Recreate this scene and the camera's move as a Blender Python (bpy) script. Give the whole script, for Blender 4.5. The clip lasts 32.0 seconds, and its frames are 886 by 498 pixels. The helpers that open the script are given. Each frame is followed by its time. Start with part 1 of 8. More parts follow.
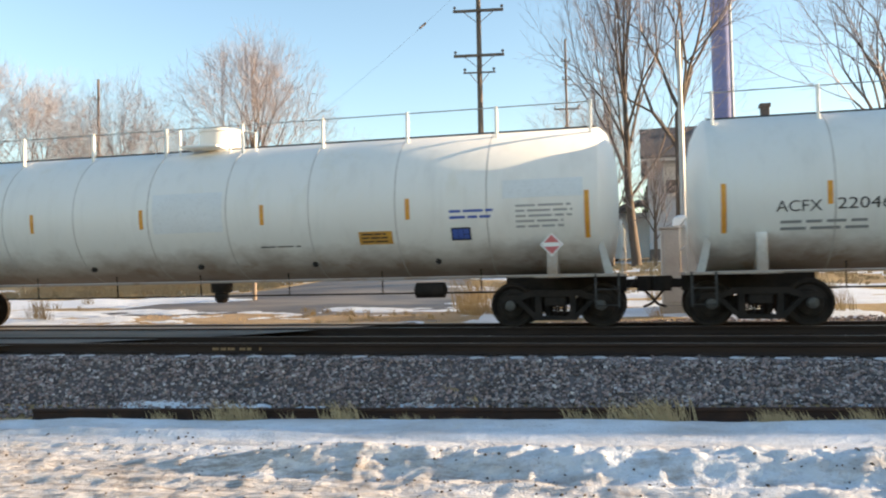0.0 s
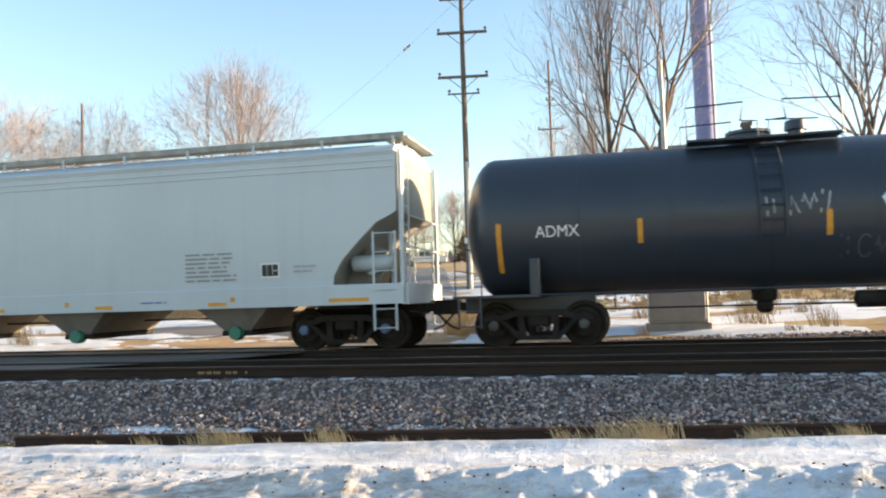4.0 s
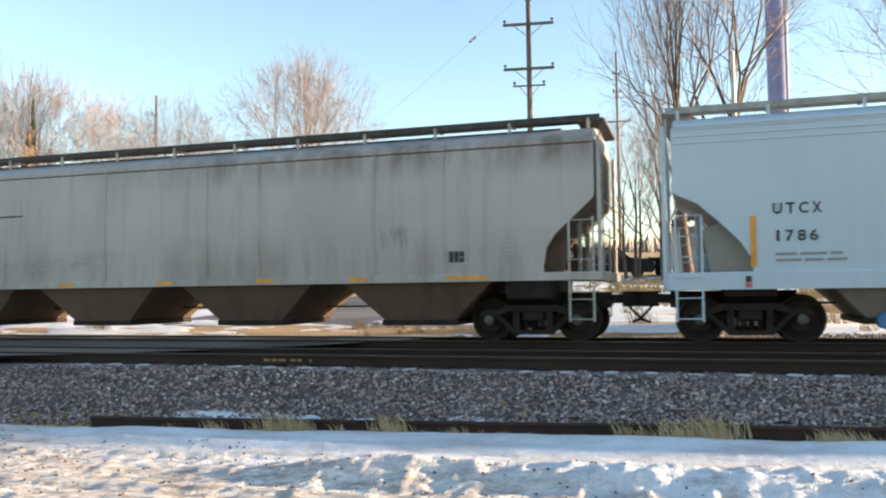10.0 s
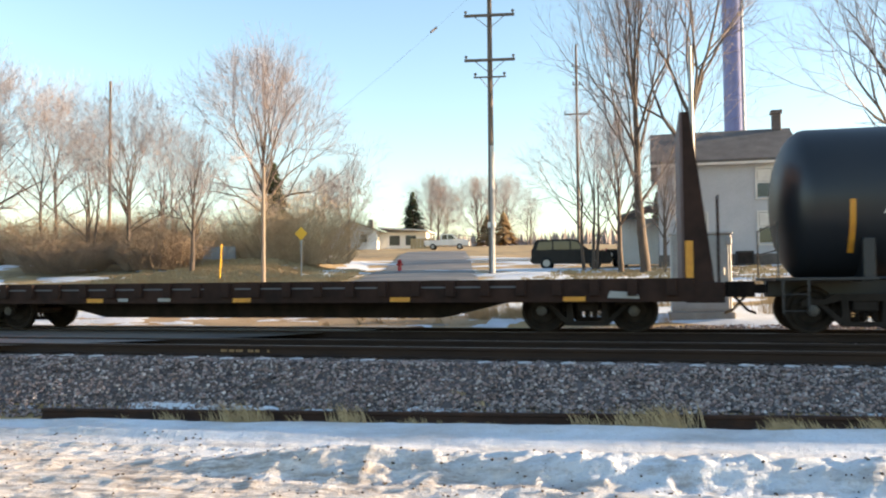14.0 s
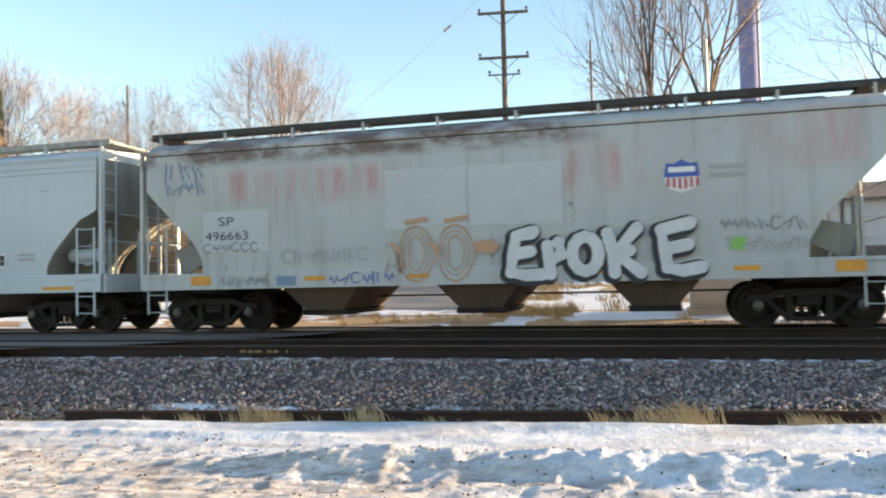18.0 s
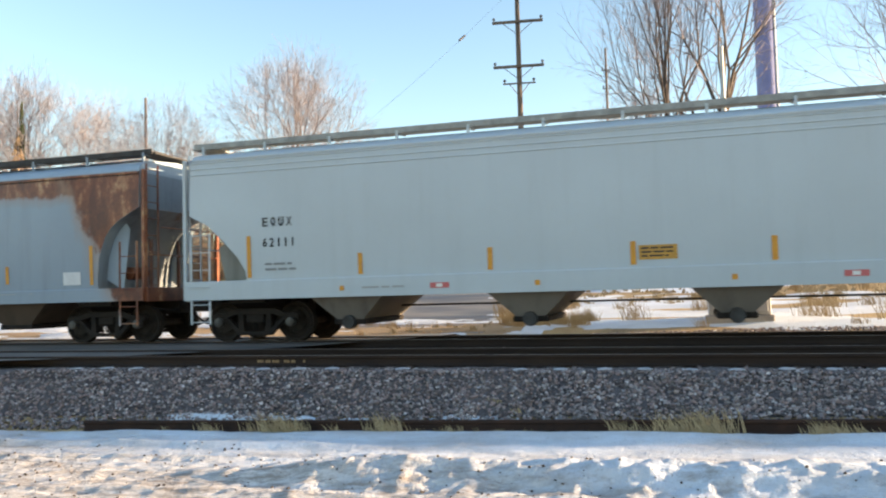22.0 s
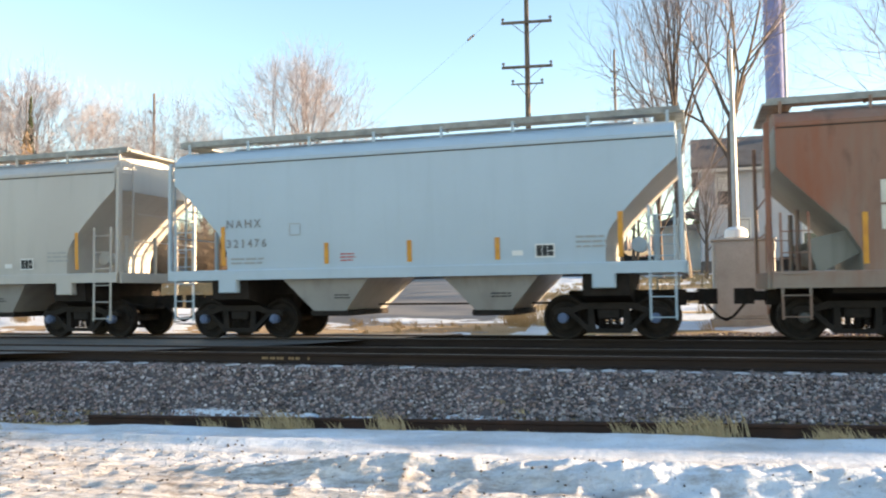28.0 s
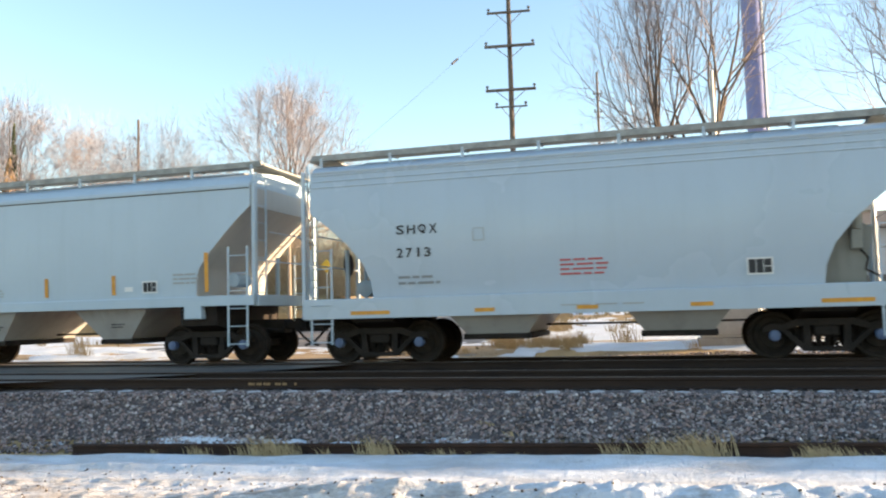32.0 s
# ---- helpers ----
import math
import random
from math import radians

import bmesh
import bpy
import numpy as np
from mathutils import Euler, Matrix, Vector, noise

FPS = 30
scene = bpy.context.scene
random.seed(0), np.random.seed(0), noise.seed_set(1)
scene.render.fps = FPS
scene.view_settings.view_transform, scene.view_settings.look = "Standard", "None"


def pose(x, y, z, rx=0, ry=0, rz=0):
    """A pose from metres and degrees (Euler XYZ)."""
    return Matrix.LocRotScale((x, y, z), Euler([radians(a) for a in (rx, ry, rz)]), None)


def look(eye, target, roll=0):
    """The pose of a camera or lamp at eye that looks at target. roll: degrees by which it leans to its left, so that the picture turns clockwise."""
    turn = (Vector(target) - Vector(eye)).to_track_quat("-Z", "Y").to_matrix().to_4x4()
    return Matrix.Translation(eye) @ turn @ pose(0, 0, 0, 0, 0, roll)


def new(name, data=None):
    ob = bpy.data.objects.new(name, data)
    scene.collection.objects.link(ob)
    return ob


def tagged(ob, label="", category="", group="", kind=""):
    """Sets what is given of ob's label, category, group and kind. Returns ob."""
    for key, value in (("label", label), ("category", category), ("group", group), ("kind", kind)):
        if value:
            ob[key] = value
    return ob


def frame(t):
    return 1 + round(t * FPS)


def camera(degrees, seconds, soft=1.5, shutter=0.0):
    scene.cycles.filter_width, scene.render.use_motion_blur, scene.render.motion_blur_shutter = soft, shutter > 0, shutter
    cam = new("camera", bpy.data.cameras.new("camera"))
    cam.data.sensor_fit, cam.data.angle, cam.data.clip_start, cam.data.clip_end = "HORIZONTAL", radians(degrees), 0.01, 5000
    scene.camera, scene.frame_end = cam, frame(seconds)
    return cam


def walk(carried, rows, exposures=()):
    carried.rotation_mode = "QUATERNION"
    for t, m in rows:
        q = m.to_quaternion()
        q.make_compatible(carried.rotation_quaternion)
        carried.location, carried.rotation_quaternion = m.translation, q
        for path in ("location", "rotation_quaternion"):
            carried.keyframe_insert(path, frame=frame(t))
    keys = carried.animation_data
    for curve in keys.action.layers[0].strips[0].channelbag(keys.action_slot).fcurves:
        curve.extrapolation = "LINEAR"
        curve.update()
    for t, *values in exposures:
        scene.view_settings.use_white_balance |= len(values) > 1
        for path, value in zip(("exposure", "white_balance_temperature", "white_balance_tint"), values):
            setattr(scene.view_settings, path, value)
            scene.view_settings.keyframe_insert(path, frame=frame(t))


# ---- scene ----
# camera: carried in the hand, standing still beside the line; z = 0 is the top of the rails
EYE = 0.992
LOOKS = [
    (0.0, 13.81, 2.14, 1.09),
    (0.5, 13.82, 2.32, 1.29),
    (1.0, 14.10, 2.45, 1.61),
    (1.5, 14.40, 2.49, 1.37),
    (2.0, 14.59, 2.55, 1.57),
    (2.5, 13.38, 2.69, 1.10),
    (4.5, 12.95, 3.74, 1.82),
    (5.0, 13.72, 3.82, 1.38),
    (5.5, 14.56, 3.93, 1.46),
    (6.0, 15.39, 3.94, 1.48),
    (6.5, 17.66, 3.97, 2.19),
    (7.0, 18.90, 3.86, 1.41),
    (7.5, 18.48, 3.72, 1.25),
    (8.0, 18.57, 3.61, 1.33),
    (8.5, 18.14, 3.46, 1.11),
    (9.0, 17.78, 3.34, 1.03),
    (9.5, 17.55, 3.29, 1.40),
    (10.0, 17.23, 3.11, 0.71),
    (10.5, 16.94, 2.91, 0.28),
    (11.0, 16.77, 2.70, 0.65),
    (11.5, 16.63, 2.53, 0.57),
    (12.0, 16.52, 2.37, 0.35),
    (12.5, 16.46, 2.39, 0.63),
    (13.0, 16.26, 2.44, 0.42),
    (13.5, 16.05, 2.50, 0.46),
    (14.0, 14.40, 2.43, 0.51),
    (14.5, 14.21, 2.42, 0.83),
    (16.5, 14.56, 2.20, 0.11),
    (17.0, 14.02, 2.30, 0.50),
    (17.5, 14.63, 2.24, 1.27),
    (18.0, 15.59, 2.35, 1.23),
    (18.5, 16.39, 2.32, 1.29),
    (19.0, 17.05, 2.34, 1.45),
    (19.5, 16.52, 2.46, 1.35),
    (20.0, 14.54, 2.61, 1.33),
    (20.5, 14.09, 2.66, 0.50),
    (21.0, 15.42, 2.77, 1.00),
    (21.5, 16.38, 2.85, 1.20),
    (22.0, 16.74, 3.01, 1.53),
    (22.5, 16.12, 3.07, 1.24),
    (23.0, 16.41, 3.21, 1.39),
    (23.5, 17.00, 3.30, 1.24),
    (24.0, 17.47, 3.37, 0.94),
    (24.5, 17.69, 3.48, 1.00),
    (25.0, 17.43, 3.47, 0.73),
    (25.5, 18.25, 3.43, 0.26),
    (27.5, 17.55, 3.12, 0.13),
    (28.0, 17.10, 2.98, 0.71),
    (28.5, 17.10, 2.98, 1.31),
    (29.0, 17.23, 2.98, 1.41),
    (29.5, 17.28, 3.13, 1.16),
    (30.0, 17.17, 3.31, 1.14),
    (30.5, 16.81, 3.63, 1.13),
    (31.0, 16.58, 3.92, 1.29),
    (31.5, 16.25, 4.06, 1.45),
    (32.0, 16.20, 4.55, 1.49),
]
cam = camera(56.8, 32.0, soft=2.1, shutter=0.12)
walk(cam, [(t, pose(0, 0, EYE, 90 + pitch, roll, yaw)) for t, yaw, pitch, roll in LOOKS],
     exposures=[(t, e, 6260, 9) for t, e in ((0.0, 1.86), (2.5, 1.84), (5.0, 2.16), (6.0, 2.0), (7.0, 2.08), (8.0, 2.16), (9.0, 2.06), (10.2, 2.06), (11.0, 2.22), (12.0, 2.32), (13.0, 2.34), (14.0, 2.02), (14.4, 1.76), (17.0, 2.04), (17.5, 1.97), (18.6, 2.13), (20.0, 2.03), (23.2, 2.03), (24.0, 2.2), (25.5, 2.17), (26.4, 2.36), (27.5, 2.40), (28.1, 2.2), (32.0, 2.16))])

# ---- world, sun, exposure ----
SUN_AZ, SUN_EL = 77.2, 9.68
world = bpy.data.worlds.new("world")
scene.world = world
world.use_nodes = True
wn = world.node_tree
sky = wn.nodes.new("ShaderNodeTexSky")
sky.sky_type, sky.sun_disc = "NISHITA", False
sky.sun_elevation, sky.sun_rotation = radians(SUN_EL), radians(SUN_AZ)
sky.air_density, sky.dust_density, sky.ozone_density = 1.0, 0.6, 1.0
wn.links.new(sky.outputs[0], wn.nodes["Background"].inputs[0])
wn.nodes["Background"].inputs[1].default_value = 0.10
sun = new("sun", bpy.data.lights.new("sun", "SUN"))
sun.data.energy, sun.data.angle, sun.data.color = 5.0, radians(0.6), (1.0, 0.71, 0.43)
to_sun = Vector((math.sin(radians(SUN_AZ)) * math.cos(radians(SUN_EL)), math.cos(radians(SUN_AZ)) * math.cos(radians(SUN_EL)), math.sin(radians(SUN_EL))))
sun.matrix_world = look(tuple(to_sun * 50), (0, 0, 0))

# ---- geometry helpers ----
class Geo:
    """Collects points and faces of one mesh."""
    def __init__(self):
        self.v, self.f = [], []

    def add(self, v, f):
        n = len(self.v)
        self.v += [tuple(p) for p in v]
        self.f += [tuple(i + n for i in q) for q in f]
        return self

    def box(self, x0, x1, y0, y1, z0, z1):
        v = [(x, y, z) for z in (z0, z1) for y in (y0, y1) for x in (x0, x1)]
        return self.add(v, [(0, 2, 3, 1), (4, 5, 7, 6), (0, 1, 5, 4), (2, 6, 7, 3), (0, 4, 6, 2), (1, 3, 7, 5)])

    def bevbox(self, x0, x1, y0, y1, z0, z1, b):
        """A box with its edges cut off by b."""
        v, f = [], []
        for sx in (0, 1):
            for sy in (0, 1):
                for sz in (0, 1):
                    x, y, z = (x0, x1)[sx], (y0, y1)[sy], (z0, z1)[sz]
                    dx, dy, dz = (b, -b)[sx], (b, -b)[sy], (b, -b)[sz]
                    v += [(x, y + dy, z + dz), (x + dx, y, z + dz), (x + dx, y + dy, z)]
        i = lambda sx, sy, sz, a: (sx * 4 + sy * 2 + sz) * 3 + a
        for s in (0, 1):
            f.append([i(s, 0, 0, 0), i(s, 0, 1, 0), i(s, 1, 1, 0), i(s, 1, 0, 0)])
            f.append([i(0, s, 0, 1), i(0, s, 1, 1), i(1, s, 1, 1), i(1, s, 0, 1)])
            f.append([i(0, 0, s, 2), i(0, 1, s, 2), i(1, 1, s, 2), i(1, 0, s, 2)])
            for w in (0, 1):
                f.append([i(s, w, 0, 0), i(s, w, 1, 0), i(s, w, 1, 1), i(s, w, 0, 1)])
                f.append([i(s, 0, w, 0), i(s, 1, w, 0), i(s, 1, w, 2), i(s, 0, w, 2)])
                f.append([i(0, s, w, 1), i(1, s, w, 1), i(1, s, w, 2), i(0, s, w, 2)])
                for q in (0, 1):
                    f.append([i(s, w, q, 0), i(s, w, q, 1), i(s, w, q, 2)])
        return self.add(v, f)

    def prism(self, poly, y0, y1, axis="y"):
        """A polygon in x, z drawn out along y (or in y, z drawn out along x, or in x, y drawn out along z)."""
        n = len(poly)
        put = {"y": lambda a, b, c: (a, c, b), "x": lambda a, b, c: (c, a, b), "z": lambda a, b, c: (a, b, c)}[axis]
        v = [put(a, b, y0) for a, b in poly] + [put(a, b, y1) for a, b in poly]
        f = [tuple(range(n)), tuple(range(2 * n - 1, n - 1, -1))]
        f += [(i, i + n, (i + 1) % n + n, (i + 1) % n) for i in range(n)]
        return self.add(v, f)

    def tube(self, path, r, n=6, r2=None):
        """A round bar along points; r2: the radius at its end."""
        pts = [Vector(p) for p in path]
        rings = []
        for k, p in enumerate(pts):
            d = (pts[min(k + 1, len(pts) - 1)] - pts[max(k - 1, 0)]).normalized()
            a = d.cross(Vector((0, 0, 1)) if abs(d.z) < 0.9 else Vector((1, 0, 0))).normalized()
            b = d.cross(a)
            rr = r if r2 is None else r + (r2 - r) * k / (len(pts) - 1)
            rings.append([p + rr * (math.cos(2 * math.pi * i / n) * a + math.sin(2 * math.pi * i / n) * b) for i in range(n)])
        v = [q for ring in rings for q in ring]
        f = [(k * n + i, k * n + (i + 1) % n, (k + 1) * n + (i + 1) % n, (k + 1) * n + i) for k in range(len(pts) - 1) for i in range(n)]
        f += [tuple(range(n - 1, -1, -1)), tuple(range((len(pts) - 1) * n, len(pts) * n))]
        return self.add(v, f)

    def lathe(self, prof, n=24, axis="y", at=(0, 0, 0)):
        """A profile of (along, radius) turned about an axis through at."""
        v, f = [], []
        for a, r in prof:
            for i in range(n):
                c, s = r * math.cos(2 * math.pi * i / n), r * math.sin(2 * math.pi * i / n)
                p = {"y": (c, a, s), "x": (a, c, s), "z": (c, s, a)}[axis]
                v.append((p[0] + at[0], p[1] + at[1], p[2] + at[2]))
        m = len(prof)
        f = [(k * n + i, k * n + (i + 1) % n, (k + 1) * n + (i + 1) % n, (k + 1) * n + i) for k in range(m - 1) for i in range(n)]
        f += [tuple(range(n)), tuple(range((m - 1) * n, m * n))]
        return self.add(v, f)

    def mesh(self, name, mat, smooth=False, angle=40):
        me = bpy.data.meshes.new(name)
        me.from_pydata(self.v, [], self.f)
        bm = bmesh.new()
        bm.from_mesh(me)
        bmesh.ops.recalc_face_normals(bm, faces=bm.faces)
        if smooth:
            for fc in bm.faces:
                fc.smooth = True
            for e in bm.edges:
                if len(e.link_faces) == 2 and e.calc_face_angle(0) > radians(angle):
                    e.smooth = False
        bm.to_mesh(me)
        bm.free()
        me.materials.append(mat)
        return me


def part(name, me, parent, label="", m=None):
    """One mesh object under a thing or under a part."""
    ob = new(name, me)
    ob.parent = parent
    if m is not None:
        ob.matrix_basis = m
    if label:
        ob["label"] = label
    return ob


def thing(name, label, category, m=None, group="", kind="", data=None):
    ob = new(name, data)
    if m is not None:
        ob.matrix_basis = m
    return tagged(ob, label, category, group, kind)


# ---- materials ----
def shader(name):
    mat = bpy.data.materials.new(name)
    mat.use_nodes = True
    nt = mat.node_tree
    return mat, nt, nt.nodes["Principled BSDF"]


def noise_node(nt, scale, detail=4.0, rough=0.55, stretch=None, coord="Object", distort=0.0):
    tc = nt.nodes.new("ShaderNodeTexCoord")
    n = nt.nodes.new("ShaderNodeTexNoise")
    n.inputs["Scale"].default_value, n.inputs["Detail"].default_value, n.inputs["Roughness"].default_value = scale, detail, rough
    n.inputs["Distortion"].default_value = distort
    src = tc.outputs[coord]
    if stretch:
        mp = nt.nodes.new("ShaderNodeMapping")
        mp.inputs["Scale"].default_value = stretch
        nt.links.new(src, mp.inputs[0])
        src = mp.outputs[0]
    nt.links.new(src, n.inputs["Vector"])
    return n


def ramp(nt, src, lo, hi, a=0.0, b=1.0):
    n = nt.nodes.new("ShaderNodeMapRange")
    n.inputs[1].default_value, n.inputs[2].default_value, n.inputs[3].default_value, n.inputs[4].default_value = lo, hi, a, b
    nt.links.new(src, n.inputs[0])
    return n.outputs[0]


def mix(nt, fac, a, b):
    n = nt.nodes.new("ShaderNodeMix")
    n.data_type = "RGBA"
    for sock, val in ((n.inputs[0], fac), (n.inputs[6], a), (n.inputs[7], b)):
        if isinstance(val, (tuple, list)):
            sock.default_value = (*val[:3], 1)
        elif isinstance(val, (int, float)):
            sock.default_value = val
        else:
            nt.links.new(val, sock)
    return n.outputs[2]


def bump(nt, bs, src, strength=0.3, dist=0.01):
    n = nt.nodes.new("ShaderNodeBump")
    n.inputs["Strength"].default_value, n.inputs["Distance"].default_value = strength, dist
    nt.links.new(src, n.inputs["Height"])
    nt.links.new(n.outputs[0], bs.inputs["Normal"])


def surface(name, a, b, scale, rough=0.6, metal=0.0, grain=None, relief=0.2, dist=0.01, lo=0.35, hi=0.65, stretch=None, fine=0.15):
    """Two colours mixed by a broad noise, with a fine grain and relief."""
    mat, nt, bs = shader(name)
    n = noise_node(nt, scale, 6, 0.6, stretch)
    col = mix(nt, ramp(nt, n.outputs[0], lo, hi), a, b)
    g = noise_node(nt, grain or scale * 12, 5, 0.65)
    dark = tuple(c * 0.55 for c in b)
    col = mix(nt, ramp(nt, g.outputs[0], 0.5, 0.75, 0, fine * 2), col, dark)
    nt.links.new(col, bs.inputs["Base Color"])
    bs.inputs["Roughness"].default_value, bs.inputs["Metallic"].default_value = rough, metal
    if max(a) < 0.06:
        bs.inputs["Specular IOR Level"].default_value = 0.2
    if relief:
        bump(nt, bs, g.outputs[0], relief, dist)
    return mat


def car_paint(name, base, grime, amount=0.35, rust=(0.09, 0.035, 0.018), rust_amount=0.0, rough=0.42, streak=0.25, splash=None):
    """Car paint with broad fading, drips down the sides, fine dirt and rust."""
    mat, nt, bs = shader(name)
    broad = noise_node(nt, 0.45, 4, 0.5)
    drip = noise_node(nt, 1.0, 5, 0.6, (3.2, 3.2, 0.22))
    fine = noise_node(nt, 9, 6, 0.7)
    col = mix(nt, ramp(nt, broad.outputs[0], 0.3, 0.75, 0, amount), base, grime)
    col = mix(nt, ramp(nt, drip.outputs[0], 0.5, 0.78, 0, streak), col, tuple(c * 0.6 for c in grime))
    col = mix(nt, ramp(nt, fine.outputs[0], 0.52, 0.8, 0, amount * 0.5), col, grime)
    if rust_amount > 0:
        patch = noise_node(nt, 0.9, 7, 0.68, (1.0, 1.0, 0.6), distort=0.4)
        spot = noise_node(nt, 7, 6, 0.7)
        tone = mix(nt, ramp(nt, spot.outputs[0], 0.35, 0.7), rust, (rust[0] * 2.1, rust[1] * 2.0, rust[2] * 1.7))
        col = mix(nt, ramp(nt, patch.outputs[0], 0.72 - 0.4 * rust_amount, 0.78 - 0.35 * rust_amount), col, tone)
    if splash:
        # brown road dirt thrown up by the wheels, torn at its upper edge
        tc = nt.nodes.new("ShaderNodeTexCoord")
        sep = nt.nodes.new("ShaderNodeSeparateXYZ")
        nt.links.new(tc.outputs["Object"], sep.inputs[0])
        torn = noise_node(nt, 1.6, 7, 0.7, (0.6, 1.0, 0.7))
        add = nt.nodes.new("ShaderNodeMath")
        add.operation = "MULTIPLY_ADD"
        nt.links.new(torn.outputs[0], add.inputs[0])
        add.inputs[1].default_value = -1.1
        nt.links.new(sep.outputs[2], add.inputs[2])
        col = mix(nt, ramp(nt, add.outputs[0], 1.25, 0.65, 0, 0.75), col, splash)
    nt.links.new(col, bs.inputs["Base Color"])
    nt.links.new(ramp(nt, broad.outputs[0], 0.3, 0.7, rough - 0.06, rough + 0.14), bs.inputs["Roughness"])
    wave = noise_node(nt, 0.8, 2, 0.4, (1.0, 1.0, 0.4))
    bump(nt, bs, wave.outputs[0], 0.06, 0.05)
    return mat


def stain_or_shade(mat, colour, xr, zr, scale, stretch, lo, hi, amount):
    """A stained or shade-toned stretch of a car's side, broken up by noise; xr, zr: where it fades in and out."""
    nt = mat.node_tree
    bs = nt.nodes["Principled BSDF"]
    old = bs.inputs["Base Color"].links[0].from_socket
    tc = nt.nodes.new("ShaderNodeTexCoord")
    sep = nt.nodes.new("ShaderNodeSeparateXYZ")
    nt.links.new(tc.outputs["Object"], sep.inputs[0])
    fac = ramp(nt, noise_node(nt, scale, 7, 0.7, stretch, distort=0.2).outputs[0], lo, hi, 0, amount)
    for k, (a, b, c, d) in ((0, xr), (2, zr)):
        for p, q in ((a, b), (d, c)):
            m = nt.nodes.new("ShaderNodeMath")
            m.operation = "MULTIPLY"
            nt.links.new(fac, m.inputs[0])
            nt.links.new(ramp(nt, sep.outputs[k], p, q), m.inputs[1])
            fac = m.outputs[0]
    nt.links.new(mix(nt, fac, old, colour), bs.inputs["Base Color"])


def rusted_paint(name, base, grime, top_z, right_x):
    """Faded paint that has rusted through along its top edge and round its right-hand end."""
    mat = car_paint(name, base, grime, 0.5, streak=0.35)
    nt = mat.node_tree
    bs = nt.nodes["Principled BSDF"]
    col = bs.inputs["Base Color"].links[0].from_socket
    tc = nt.nodes.new("ShaderNodeTexCoord")

    def along(vec, amount, scale, stretch):
        dot = nt.nodes.new("ShaderNodeVectorMath")
        dot.operation = "DOT_PRODUCT"
        dot.inputs[1].default_value = vec
        nt.links.new(tc.outputs["Object"], dot.inputs[0])
        n = noise_node(nt, scale, 8, 0.72, stretch, distort=0.3)
        add = nt.nodes.new("ShaderNodeMath")
        add.operation = "MULTIPLY_ADD"
        nt.links.new(n.outputs[0], add.inputs[0])
        add.inputs[1].default_value = amount
        nt.links.new(dot.outputs["Value"], add.inputs[2])
        return add.outputs[0]

    spot = noise_node(nt, 2.4, 8, 0.72, (1.0, 1.0, 0.5))
    fine = noise_node(nt, 11, 6, 0.7)
    tone = mix(nt, ramp(nt, spot.outputs[0], 0.40, 0.62), (0.10, 0.030, 0.016), (0.26, 0.085, 0.032))
    tone = mix(nt, ramp(nt, spot.outputs[0], 0.55, 0.68), tone, (0.52, 0.31, 0.16))
    tone = mix(nt, ramp(nt, fine.outputs[0], 0.5, 0.7, 0, 0.6), tone, (0.055, 0.025, 0.016))
    bleed = along((0, 0, 1.0), 0.5, 1.5, (1.6, 1.0, 0.35))
    col = mix(nt, ramp(nt, bleed, top_z - 0.05, top_z + 0.20, 0, 0.5), col, (0.30, 0.20, 0.13))
    col = mix(nt, ramp(nt, bleed, top_z + 0.16, top_z + 0.24), col, tone)
    side = along((1.0, 0, 0.5), 1.7, 0.9, (1.0, 1.0, 0.55))
    col = mix(nt, ramp(nt, side, right_x + 0.35, right_x + 0.85, 0, 0.6), col, (0.34, 0.22, 0.14))
    col = mix(nt, ramp(nt, side, right_x + 0.75, right_x + 0.95), col, tone)
    nt.links.new(col, bs.inputs["Base Color"])
    return mat


def plain(name, col, rough=0.6, metal=0.0):
    mat, nt, bs = shader(name)
    bs.inputs["Base Color"].default_value = (*col, 1)
    bs.inputs["Roughness"].default_value, bs.inputs["Metallic"].default_value = rough, metal
    return mat


M = {}
M["hopper_grey"] = car_paint("hopper_grey", (0.47, 0.53, 0.57), (0.38, 0.41, 0.42), 0.40, streak=0.12)
M["hopper_gloss"] = car_paint("hopper_gloss", (0.41, 0.49, 0.57), (0.34, 0.39, 0.44), 0.35, rough=0.22, streak=0.10)
M["hopper_blue_grey"] = car_paint("hopper_blue_grey", (0.40, 0.45, 0.49), (0.31, 0.34, 0.36), 0.4, rough=0.27, streak=0.12)
M["hopper_dirty"] = car_paint("hopper_dirty", (0.375, 0.37, 0.36), (0.25, 0.225, 0.205), 0.55, streak=0.45)
# dark brown for some hopper bottoms and for the ends of car H
M["hopper_dark_brown"] = car_paint("hopper_dark_brown", (0.105, 0.07, 0.045), (0.05, 0.034, 0.024), 0.6, rough=0.75, streak=0.6)
M["hopper_cream"] = car_paint("hopper_cream", (0.47, 0.45, 0.42), (0.38, 0.35, 0.315), 0.4, streak=0.25)
M["hopper_worn"] = car_paint("hopper_worn", (0.45, 0.47, 0.47), (0.30, 0.30, 0.29), 0.5, rust_amount=0.25, streak=0.5)
M["hopper_rusty"] = car_paint("hopper_rusty", (0.33, 0.41, 0.49), (0.28, 0.33, 0.37), 0.4, rust_amount=0.10, streak=0.3)
M["hopper_bleeding"] = rusted_paint("hopper_bleeding", (0.27, 0.335, 0.41), (0.22, 0.26, 0.30), 3.53, 5.55)
M["hopper_brown"] = car_paint("hopper_brown", (0.26, 0.165, 0.12), (0.20, 0.13, 0.095), 0.6, rough=0.65, streak=0.45)
M["hopper_blue"] = car_paint("hopper_blue", (0.42, 0.515, 0.595), (0.35, 0.415, 0.46), 0.38, streak=0.12)
